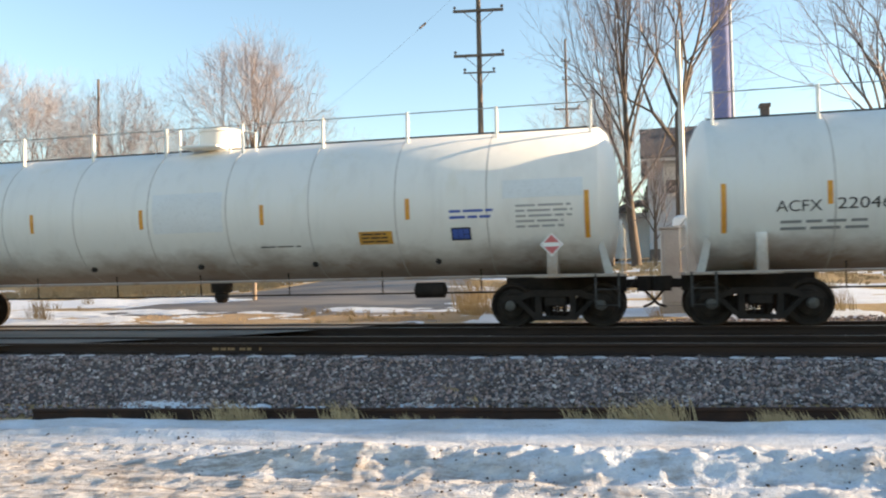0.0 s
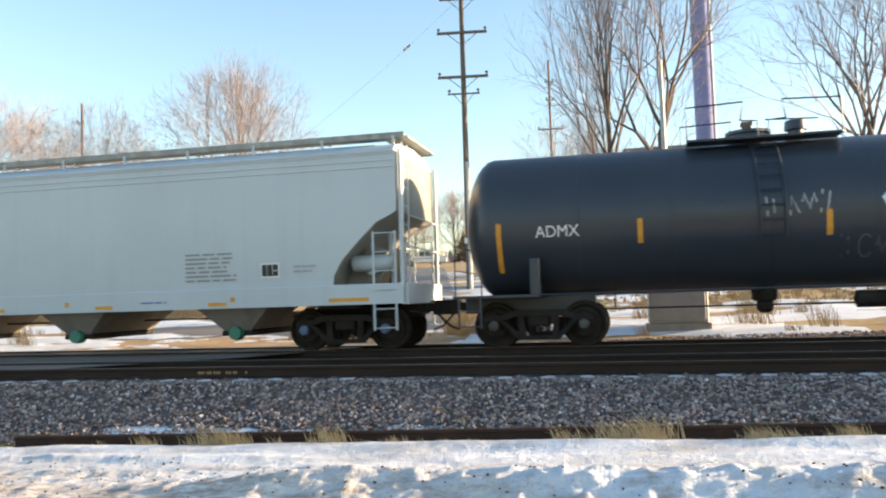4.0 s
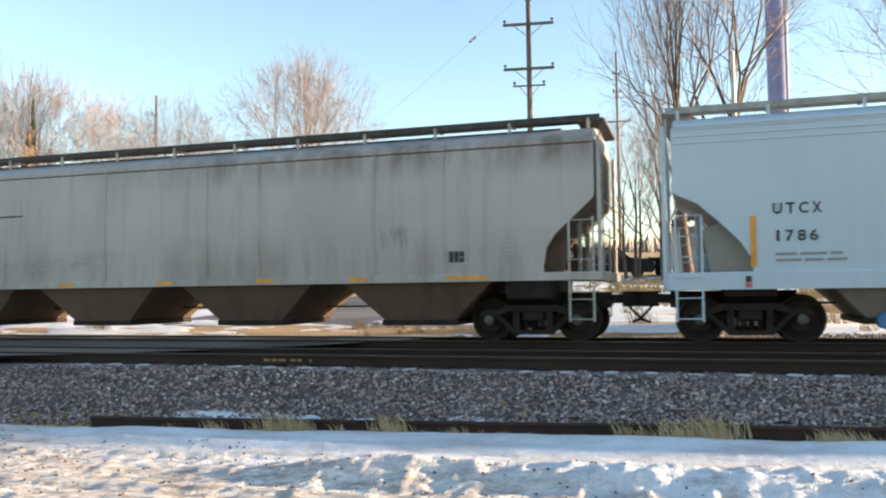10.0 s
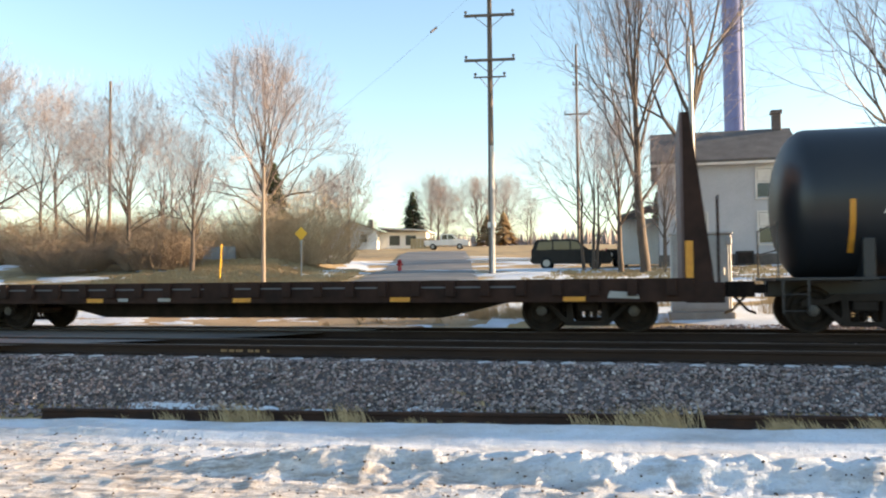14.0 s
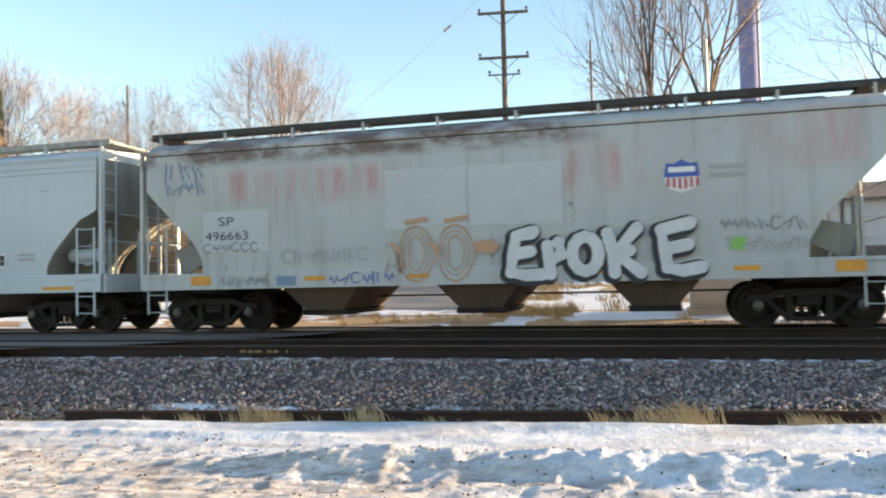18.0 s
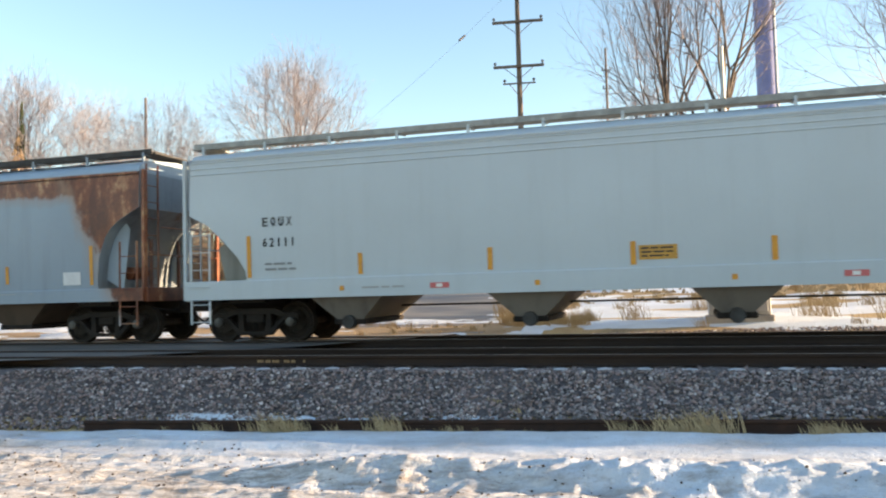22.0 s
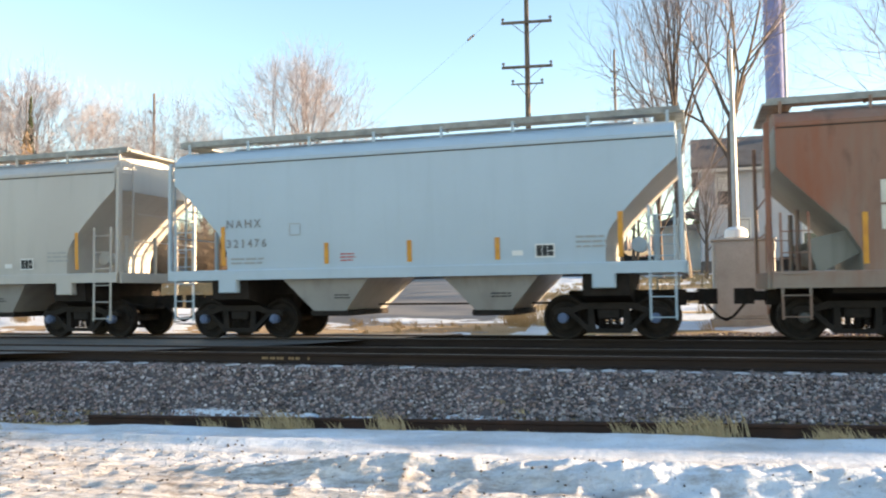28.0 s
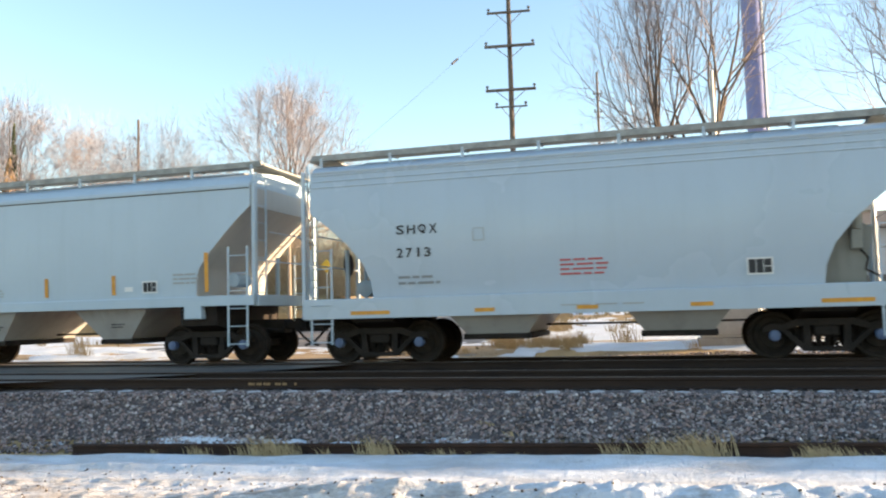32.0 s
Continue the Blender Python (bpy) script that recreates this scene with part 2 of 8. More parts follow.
# darker olive for sloping ends and webs, the shade of their recess put in
M["hopper_end_shade"] = car_paint("hopper_end_shade", (0.27, 0.27, 0.24), (0.17, 0.16, 0.135), 0.6, rough=0.6, streak=0.5)
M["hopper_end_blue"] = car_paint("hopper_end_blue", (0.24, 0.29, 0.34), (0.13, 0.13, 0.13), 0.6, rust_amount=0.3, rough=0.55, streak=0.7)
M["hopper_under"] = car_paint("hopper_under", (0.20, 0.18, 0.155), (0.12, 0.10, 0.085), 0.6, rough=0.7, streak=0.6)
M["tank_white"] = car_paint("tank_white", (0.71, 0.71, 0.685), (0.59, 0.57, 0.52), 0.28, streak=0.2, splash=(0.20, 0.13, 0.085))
M["seam_grime"] = surface("seam_grime", (0.52, 0.51, 0.49), (0.40, 0.38, 0.35), 1.5, 0.7, grain=14)
M["tank_black"] = car_paint("tank_black", (0.013, 0.016, 0.022), (0.028, 0.029, 0.032), 0.5, rough=0.38, streak=0.25)
M["tank_navy"] = car_paint("tank_navy", (0.026, 0.034, 0.049), (0.045, 0.052, 0.063), 0.5, rough=0.33, streak=0.3)
M["rust_light"] = surface("rust_light", (0.34, 0.22, 0.13), (0.17, 0.065, 0.03), 3.0, 0.8, grain=20)
M["steel_dark"] = surface("steel_dark", (0.013, 0.011, 0.010), (0.03, 0.023, 0.019), 3.5, 0.75, grain=30)
M["wheel"] = surface("wheel", (0.017, 0.014, 0.012), (0.036, 0.027, 0.021), 5, 0.65, 0.3, grain=24)
M["hub_blue"] = plain("hub_blue", (0.10, 0.14, 0.25), 0.5)
M["hub_steel"] = plain("hub_steel", (0.09, 0.085, 0.08), 0.5, 0.5)
M["grating"] = surface("grating", (0.36, 0.36, 0.34), (0.22, 0.22, 0.21), 4, 0.6, 0.4)
M["grating_dark"] = surface("grating_dark", (0.06, 0.06, 0.06), (0.035, 0.03, 0.027), 4, 0.7, 0.3)
M["letter_black"] = plain("letter_black", (0.02, 0.022, 0.026), 0.6)
M["ring_red"] = plain("ring_red", (0.42, 0.17, 0.15), 0.6)
M["letter_faded"] = plain("letter_faded", (0.22, 0.23, 0.24), 0.6)
M["letter_white"] = plain("letter_white", (0.72, 0.72, 0.70), 0.6)
M["letter_grey"] = plain("letter_grey", (0.33, 0.34, 0.34), 0.6)
M["letter_red"] = plain("letter_red", (0.45, 0.10, 0.10), 0.6)
M["letter_blue"] = plain("letter_blue", (0.055, 0.10, 0.36), 0.5)
M["word_slate"] = plain("word_slate", (0.17, 0.21, 0.32), 0.5)
M["leaf_green"] = plain("leaf_green", (0.12, 0.34, 0.20), 0.5)
M["leaf_pale"] = plain("leaf_pale", (0.62, 0.70, 0.66), 0.5)
M["reflector"] = surface("reflector", (0.68, 0.32, 0.03), (0.55, 0.24, 0.03), 6, 0.5, grain=40, relief=0)
M["orange_sign"] = surface("orange_sign", (0.60, 0.33, 0.05), (0.45, 0.24, 0.05), 6, 0.5, grain=40, relief=0)
M["outlet_green"] = plain("outlet_green", (0.03, 0.16, 0.11), 0.5)
M["outlet_blue"] = plain("outlet_blue", (0.05, 0.15, 0.35), 0.5)

# darker foot of the round side: its shading and grime in one colour band
stain_or_shade(M["hopper_blue_grey"], (0.14, 0.15, 0.16), (-9, -8, 8, 9), (1.3, 1.42, 1.70, 2.05), 0.5, (0.6, 1, 1.0), 0.25, 0.6, 0.8)
stain_or_shade(M["hopper_brown"], (0.30, 0.285, 0.24), (-9, -8, 8, 9), (0.8, 0.9, 1.7, 2.9), 0.6, (1.2, 1, 0.5), 0.36, 0.62, 0.75)
stain_or_shade(M["hopper_brown"], (0.27, 0.085, 0.038), (-9, -8, 8, 9), (0.9, 1.5, 4.0, 4.5), 0.55, (1.6, 1, 0.22), 0.44, 0.70, 0.85)
stain_or_shade(M["hopper_brown"], (0.09, 0.04, 0.025), (-9, -8, 8, 9), (0.9, 1.5, 4.2, 4.6), 1.4, (1.5, 1, 0.5), 0.55, 0.72, 0.7)
stain_or_shade(M["hopper_worn"], (0.40, 0.19, 0.18), (-6.5, -5.8, -1.8, -1.4), (2.6, 3.0, 3.35, 3.6), 1.0, (3.0, 1, 0.35), 0.42, 0.62, 0.75)
stain_or_shade(M["hopper_worn"], (0.40, 0.19, 0.18), (1.4, 1.8, 3.2, 3.6), (2.5, 2.9, 3.5, 3.8), 1.0, (2.5, 1, 0.4), 0.42, 0.65, 0.6)
stain_or_shade(M["hopper_worn"], (0.42, 0.21, 0.20), (4.9, 5.2, 6.8, 7.2), (2.8, 3.1, 3.8, 4.3), 1.0, (1.6, 1, 0.5), 0.40, 0.65, 0.6)
stain_or_shade(M["hopper_worn"], (0.11, 0.062, 0.045), (-8, -7.5, 1.5, 2.8), (3.55, 3.75, 4.1, 4.3), 1.2, (0.6, 1, 1.2), 0.42, 0.58, 0.9)
stain_or_shade(M["hopper_dirty"], (0.10, 0.075, 0.055), (-2.0, 2.0, 9.5, 10), (3.3, 3.75, 4.0, 4.2), 0.9, (1.2, 1, 0.3), 0.42, 0.66, 0.85)
stain_or_shade(M["hopper_dirty"], (0.13, 0.10, 0.08), (-10, -9, 9.5, 10), (1.0, 1.2, 1.7, 2.4), 0.8, (1.4, 1, 0.25), 0.45, 0.7, 0.6)
stain_or_shade(M["tank_white"], (0.50, 0.43, 0.24), (-9, -8, 8.5, 9), (2.4, 2.9, 3.7, 4.2), 0.55, (1, 1, 0.5), 0.55, 0.72, 0.4)
stain_or_shade(M["tank_white"], (0.22, 0.13, 0.07), (-9, -8, 8.5, 9), (0.9, 1.0, 1.35, 1.7), 1.3, (1, 1, 0.7), 0.52, 0.64, 0.6)

# ---- ground ----
PROFILE = [(-400, -1.0), (-30, -1.0), (9.6, -1.0), (10.4, -0.97), (11.75, -0.24), (19.2, -0.24), (20.2, -0.22), (22.0, 0.1), (34, 1.15),
           (45, 1.72), (50, 1.85), (56, 2.4), (70, 3.45), (110, 6.1), (200, 9.5), (600, 24), (1500, 60), (3000, 120)]


def smooth_noise(x, y, s, seed=0.0):
    return noise.noise((x * s, y * s, seed))


def sheet(name, xs, ys, fn, mat):
    """A sheet of ground over a grid of lines, with its height from fn(x, y)."""
    nx, ny = len(xs), len(ys)
    v = [(x, y, fn(x, y)) for y in ys for x in xs]
    f = [(j * nx + i, j * nx + i + 1, (j + 1) * nx + i + 1, (j + 1) * nx + i) for j in range(ny - 1) for i in range(nx - 1)]
    me = bpy.data.meshes.new(name)
    me.from_pydata(v, [], f)
    me.polygons.foreach_set("use_smooth", [True] * len(f))
    me.materials.append(mat)
    return me


def spread(a, b, n):
    return list(np.linspace(a, b, n))


def ease(a, b, x):
    t = min(1.0, max(0.0, (x - a) / (b - a)))
    return t * t * (3 - 2 * t)


def ground_z(x, y):
    z = float(np.interp(y, [p[0] for p in PROFILE], [p[1] for p in PROFILE]))
    if y < 11.7:
        z += min(max(0.02 * (x + 8.7), -0.1), 0.3) * min(1.0, (11.7 - y) / 1.1)
    if y > 21:
        z += min(1.0, (y - 21) / 10) * 0.16 * smooth_noise(x, y, 0.11, 4.0)
        z += 0.72 * ease(33, 42, y) * ease(72, 54, y) * ease(-15.6 - 0.25 * (y - 36), -19.5 - 0.25 * (y - 36), x)
    return z


def ground_mat():
    mat, nt, bs = shader("ground")
    broad = noise_node(nt, 0.35, 6, 0.6)
    fine = noise_node(nt, 14, 6, 0.7)
    blades = noise_node(nt, 5, 5, 0.7, (1.0, 0.35, 1.0))
    col = mix(nt, ramp(nt, broad.outputs[0], 0.4, 0.6), (0.38, 0.265, 0.12), (0.22, 0.155, 0.08))
    col = mix(nt, ramp(nt, blades.outputs[0], 0.45, 0.7, 0, 0.7), col, (0.42, 0.31, 0.16))
    col = mix(nt, ramp(nt, fine.outputs[0], 0.5, 0.75, 0, 0.5), col, (0.06, 0.045, 0.03))
    nt.links.new(col, bs.inputs["Base Color"])
    bs.inputs["Roughness"].default_value = 0.95
    bump(nt, bs, fine.outputs[0], 0.6, 0.04)
    return mat


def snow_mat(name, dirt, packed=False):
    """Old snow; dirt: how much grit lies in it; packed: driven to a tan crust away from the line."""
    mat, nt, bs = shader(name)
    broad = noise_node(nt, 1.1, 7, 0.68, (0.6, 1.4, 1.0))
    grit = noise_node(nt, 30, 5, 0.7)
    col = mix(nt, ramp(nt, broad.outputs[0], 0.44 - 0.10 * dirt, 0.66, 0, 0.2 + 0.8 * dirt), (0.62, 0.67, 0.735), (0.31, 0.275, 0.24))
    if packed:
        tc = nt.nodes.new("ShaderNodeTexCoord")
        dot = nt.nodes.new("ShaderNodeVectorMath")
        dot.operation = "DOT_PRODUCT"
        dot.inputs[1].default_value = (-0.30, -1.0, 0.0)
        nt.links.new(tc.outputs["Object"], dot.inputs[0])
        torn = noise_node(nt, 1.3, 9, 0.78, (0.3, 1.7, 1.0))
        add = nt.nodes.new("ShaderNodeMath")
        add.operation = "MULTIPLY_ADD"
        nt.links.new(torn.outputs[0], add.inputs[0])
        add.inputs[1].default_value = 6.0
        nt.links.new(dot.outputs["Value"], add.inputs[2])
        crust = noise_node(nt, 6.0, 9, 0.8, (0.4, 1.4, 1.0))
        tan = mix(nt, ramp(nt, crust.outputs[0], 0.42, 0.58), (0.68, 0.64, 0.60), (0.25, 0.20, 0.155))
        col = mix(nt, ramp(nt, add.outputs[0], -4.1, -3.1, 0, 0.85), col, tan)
        # brown patches broken by noise, masked to the bank on the right
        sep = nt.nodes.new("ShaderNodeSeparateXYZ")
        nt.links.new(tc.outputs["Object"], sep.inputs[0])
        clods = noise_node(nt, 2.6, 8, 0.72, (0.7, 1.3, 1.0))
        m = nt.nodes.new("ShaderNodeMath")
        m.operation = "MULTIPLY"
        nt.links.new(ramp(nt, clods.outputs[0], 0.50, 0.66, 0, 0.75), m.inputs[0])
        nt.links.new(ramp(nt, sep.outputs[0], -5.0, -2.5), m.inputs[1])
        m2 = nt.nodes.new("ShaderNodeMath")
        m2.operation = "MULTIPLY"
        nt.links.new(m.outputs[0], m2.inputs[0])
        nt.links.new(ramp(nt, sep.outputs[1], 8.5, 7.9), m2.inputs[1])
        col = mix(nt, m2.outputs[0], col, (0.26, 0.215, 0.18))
    col = mix(nt, ramp(nt, grit.outputs[0], 0.60 - 0.05 * dirt, 0.72, 0, 0.3 + 0.6 * dirt), col, (0.11, 0.085, 0.065))
    nt.links.new(col, bs.inputs["Base Color"])
    bs.inputs["Roughness"].default_value = 0.8
    lump = noise_node(nt, 16, 6, 0.65)
    bump(nt, bs, lump.outputs[0], 0.9, 0.035)
    return mat


M["ground"] = ground_mat()
M["snow"] = snow_mat("snow", 0.12)
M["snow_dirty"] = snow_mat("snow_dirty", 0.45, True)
M["snow_grey"] = snow_mat("snow_grey", 0.75)
M["ballast_bed"] = surface("ballast_bed", (0.085, 0.075, 0.075), (0.13, 0.112, 0.112), 1.2, 0.9, grain=26, relief=0.9, dist=0.04)
M["asphalt"] = surface("asphalt", (0.085, 0.083, 0.085), (0.19, 0.165, 0.14), 0.45, 0.6, grain=18, relief=0.4, stretch=(0.5, 1.6, 1), lo=0.42, hi=0.6)
M["rail_rust"] = surface("rail_rust", (0.040, 0.026, 0.019), (0.025, 0.017, 0.014), 2.5, 0.8, grain=30, stretch=(0.3, 1, 1))
M["rail_head"] = surface("rail_head", (0.22, 0.19, 0.17), (0.12, 0.10, 0.09), 3, 0.4, 0.8, stretch=(0.2, 1, 1))
M["tie_wood"] = surface("tie_wood", (0.075, 0.055, 0.042), (0.04, 0.032, 0.027), 3, 0.9, grain=25, stretch=(0.3, 4, 4))

xs = [-3000, -1200, -500, -250, -120] + spread(-70, -22, 25) + spread(-20, 14, 58) + spread(16, 60, 20) + [90, 160, 300, 600, 1200, 3000]
ys = [-400, -150, -60, -25, -10] + spread(-5, 6, 12) + spread(6.5, 12, 23) + spread(12.6, 20.5, 10) + spread(21, 60, 50) + spread(62, 120, 24) + [150, 200, 300, 600, 1000, 1500, 3000]
tagged(new("ground", sheet("ground", xs, ys, ground_z, M["ground"])), "dry winter grass and bare earth beside the line", "ground", kind="structure")


def verge_snow(x, y):
    """A smooth shelf of snow along the loose rail, a lumpy ploughed bank that dies out to the left, then trodden crust with wheel ruts."""
    right = ease(-5.9, -3.0, x)
    wob = y + 0.09 * smooth_noise(x, 0.0, 0.40, 7.0) + 0.06 * smooth_noise(x, 0.0, 1.5, 3.0)
    # the ploughed bank: a gentle back, a steep face towards the road
    d = wob - 7.70
    tall = 0.21 * right * (1.0 + 0.25 * smooth_noise(x, 0.0, 0.8, 5.0))
    bank = tall * (math.exp(-(d / 0.38) ** 2) if d > 0 else 1 - ease(0.0, 0.52, -d))
    near_bank = right * math.exp(-((d + 0.14) / 0.36) ** 2)
    # older low ridges beside it
    e = wob - 9.30
    ridge = 0.085 * (1 - 0.75 * right) * (math.exp(-(e / 0.30) ** 2) if e > 0 else math.exp(-(e / 0.13) ** 2)) * (1.0 + 0.5 * smooth_noise(x, 4.0, 0.9, 15.0))
    h = wob - 9.86
    shelf = 0.075 * (math.exp(-(h / 0.30) ** 2) if h > 0 else math.exp(-(h / 0.22) ** 2)) * (0.9 + 0.5 * smooth_noise(x, 2.0, 0.6, 9.0))
    rut = (1 - right) * (0.035 * math.exp(-((wob - 8.55) / 0.10) ** 2) - 0.04 * math.exp(-((wob - 8.75) / 0.12) ** 2))
    rut += 0.035 * math.exp(-((wob - 7.0) / 0.10) ** 2) + 0.025 * math.exp(-((wob - 6.5) / 0.15) ** 2)
    streak = noise.fractal((x * 0.6, wob * 3.2, 3.0), 1.0, 2.1, 5)
    clod = noise.fractal((x * 3.2, y * 4.6, 8.0), 0.75, 2.1, 6)
    chunk = max(0.0, noise.noise((x * 6.5, y * 8.0, 14.0)) - 0.06)
    crust = ease(9.0, 8.4, y) * (1 - right) + right * ease(7.6, 7.3, y)
    rough = 0.008 + 0.024 * near_bank + 0.012 * crust
    z = ground_z(x, y) + 0.045 + 0.014 * streak + bank + ridge + shelf + rut + rough * clod + 0.04 * near_bank * chunk + 0.025 * (ridge / 0.085) * chunk
    return z - max(0.0, (y - 10.1) * 0.5) - 0.12 * max(0.0, 3.2 + 1.6 * smooth_noise(x, y, 0.5, 31.0) - y)


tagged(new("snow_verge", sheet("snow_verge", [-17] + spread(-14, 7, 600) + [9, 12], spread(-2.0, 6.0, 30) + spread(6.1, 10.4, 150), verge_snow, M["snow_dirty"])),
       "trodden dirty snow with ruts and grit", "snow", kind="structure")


STRIPS = [(-16, -8.9, 0.42), (-7.9, -4.9, 0.85), (-5.0, -4.0, 0.75), (-3.7, -2.2, 0.75), (2.0, 10, 0.7)]


def strip_snow(x, y):
    n = noise.fractal((x * 1.1, y * 4.0, 21.0), 1.0, 2.1, 4)
    there = max(min(1.0, max(0.0, (b - a) / 2 - abs(x - (a + b) / 2)) / 0.35) * w for a, b, w in STRIPS)
    return ground_z(x, y) - 0.05 + 0.115 * there + 0.028 * n - 2.6 * (y - 10.64 + 0.03 * (x + 6) * (-8 < x < -4)) ** 2


tagged(new("snow_strip", sheet("snow_strip", spread(-16, 10, 200), spread(10.5, 11.15, 14), strip_snow, M["snow"])),
       "thin strips of snow at the foot of the ballast", "snow", kind="structure")


def back_snow(x, y):
    n = noise.fractal((x * 0.22, y * 0.6, 33.0), 0.9, 2.1, 6)
    near = 0.045 * math.exp(-((y - 23.0) / 2.6) ** 2) * min(1.0, max(0.0, (x + 7.5) / 3))
    lawn = 0.10 * math.exp(-((x + 18) / 6) ** 2 - ((y - 33) / 7) ** 2)
    edge = float(np.interp(y, [23, 29, 34.5, 50, 71], [-16.5, -13.6, -12.8, -17.2, -23.2]))
    walkway = 0.15 * math.exp(-((x - edge + 2.0) / 0.75) ** 2) * ease(29.5, 31.5, y) * ease(62, 54, y)
    verge = 0.11 * math.exp(-((x + 5.6) / 1.5) ** 2 - ((y - 38.5) / 5.5) ** 2) + 0.08 * math.exp(-((x + 3.0) / 4.5) ** 2 - ((y - 45.5) / 1.6) ** 2)
    return ground_z(x, y) - 0.01 + 0.12 * n + near - lawn + walkway + verge + 0.13 * math.exp(-((y - 25.0) / 1.2) ** 2) * ease(-10.5, -14.5, x) - max(0.0, (21.0 - y) * 0.2)


tagged(new("snow_field", sheet("snow_field", spread(-60, 40, 220), spread(20.0, 64, 120), back_snow, M["snow"])),
       "patches of old snow on the dry grass", "snow", kind="structure")

tagged(new("snow_crossing", sheet("snow_crossing", spread(-24, -3.6, 160), spread(20.2, 23.2, 44),
       lambda x, y: ground_z(x, y) + 0.030 + 0.025 * ease(-12, -16, x) + 0.085 * noise.fractal((x * 0.42, y * 1.5, 61.0), 0.9, 2.1, 5) - 0.5 * max(0.0, abs(y - 21.6) - 1.2), M["snow"])),
       "broken patches of snow beside the crossing", "snow", kind="structure")

# ---- road and crossing ----
ROAD = [((-10.7, 12.5), (-30, 5.0)), ((-9.0, 13.9), (-27, 9)), ((-7.6, 15.2), (-24, 13)), ((-5.8, 18.4), (-19.5, 18.5)), ((-5.0, 21.5), (-16.5, 23)), ((-5.6, 27), (-13.6, 29)),
        ((-7.3, 34.5), (-12.8, 34.5)), ((-10.9, 50), (-16.8, 50)), ((-15.9, 71), (-22.2, 71)), ((-18.6, 82), (-25.0, 82)), ((-19.0, 84), (-25.4, 84))]


def road_mesh():
    g, nacross = Geo(), 10
    rows = []
    for k in range(len(ROAD) - 1):
        for j in range(6):
            a = j / 6
            r = [ROAD[k][0][i] * (1 - a) + ROAD[k + 1][0][i] * a for i in (0, 1)]
            l = [ROAD[k][1][i] * (1 - a) + ROAD[k + 1][1][i] * a for i in (0, 1)]
            rows.append((r, l))
    for r, l in rows:
        for i in range(nacross + 1):
            b = i / nacross
            x, y = r[0] * (1 - b) + l[0] * b, r[1] * (1 - b) + l[1] * b
            z = max(ground_z(x, y) + 0.03, -0.035 if y < 19.5 else -9)
            z += 0.05 * math.sin(math.pi * b) if y > 22 else 0
            g.v.append((x, y, z))
    for k in range(len(rows) - 1):
        for i in range(nacross):
            a = k * (nacross + 1) + i
            g.f.append((a, a + 1, a + nacross + 2, a + nacross + 1))
    return g.mesh("road", M["asphalt"], True)


tagged(new("road", road_mesh()), "worn grey asphalt street that climbs from the crossing", "road", kind="structure")

# ---- tracks ----
RAIL = [(-0.070, -0.172), (0.070, -0.172), (0.070, -0.160), (0.018, -0.142), (0.010, -0.125), (0.010, -0.055), (0.036, -0.040), (0.037, -0.010),
        (0.030, 0.0), (-0.030, 0.0), (-0.037, -0.010), (-0.036, -0.040), (-0.010, -0.055), (-0.010, -0.125), (-0.018, -0.142), (-0.070, -0.160)]
TRACK_NEAR, TRACK_FAR, GAUGE = 13.20, 17.30, 1.505


def rail_piece(x0, x1):
    g = Geo().prism(RAIL, x0, x1, "x")
    return g.mesh("rail", M["rail_rust"], False)


def snow_cap(seed):
    g, n = Geo(), 14
    ring = [(0.115 * math.cos(a) * (1 + 0.25 * noise.noise((math.cos(a), math.sin(a), seed))), 0.16 * math.sin(a) * (1 + 0.4 * noise.noise((math.cos(a), math.sin(a), seed + 5)))) for a in [2 * math.pi * k / n for k in range(n)]]
    v = [(x, y, 0) for x, y in ring] + [(x * 0.85, y * 0.85, 0.010) for x, y in ring] + [(0, 0, 0.014)]
    f = [(k, (k + 1) % n, n + (k + 1) % n, n + k) for k in range(n)] + [(n + k, n + (k + 1) % n, 2 * n) for k in range(n)]
    return g.add(v, f).mesh("snow_cap", M["snow_grey"], True, 60)


def railway(name, y, label, tie_from, tie_to):
    root = thing(name, label, "railway track", pose(0, y, 0), kind="structure")
    for s in (-1, 1):
        part("rail", rail_piece(-70, 70), root, "", pose(0, s * GAUGE / 2, 0))
        part("rail_top", Geo().bevbox(-70, 70, -0.028, 0.028, -0.001, 0.003, 0.001).mesh("rail_top", M["rail_head"]), root, "worn bright running surface", pose(0, s * GAUGE / 2, 0))
    tie = Geo().bevbox(-0.115, 0.115, -1.3, 1.3, -0.36, -0.176, 0.012).mesh("tie", M["tie_wood"])
    cap_seed = random.Random(9)
    caps = [snow_cap(k) for k in range(4)]
    plate = Geo().bevbox(-0.09, 0.09, -0.17, 0.17, -0.176, -0.168, 0.003).mesh("tie_plate", M["rail_rust"])
    spike = Geo().bevbox(-0.012, 0.012, -0.02, 0.02, -0.168, -0.145, 0.004).mesh("spike", M["rail_rust"])
    k = 0
    x = tie_from
    while x < tie_to:
        t = part("tie", tie, root, "", pose(x + random.uniform(-0.02, 0.02), random.uniform(-0.03, 0.03), random.uniform(-0.012, 0.0), 0, 0, random.uniform(-0.8, 0.8)))
        part("tie_plate", plate, t, "", pose(0, -GAUGE / 2, 0))
        if cap_seed.random() < 0.85:
            part("snow_cap", caps[cap_seed.randrange(4)], t, "dirty snow on the end of the tie", pose(cap_seed.uniform(-0.02, 0.02), -1.13 + cap_seed.uniform(-0.05, 0.05), -0.177))
        part("spike", spike, t, "", pose(0.05, -GAUGE / 2 - 0.09, 0))
        x += 0.61
    return root


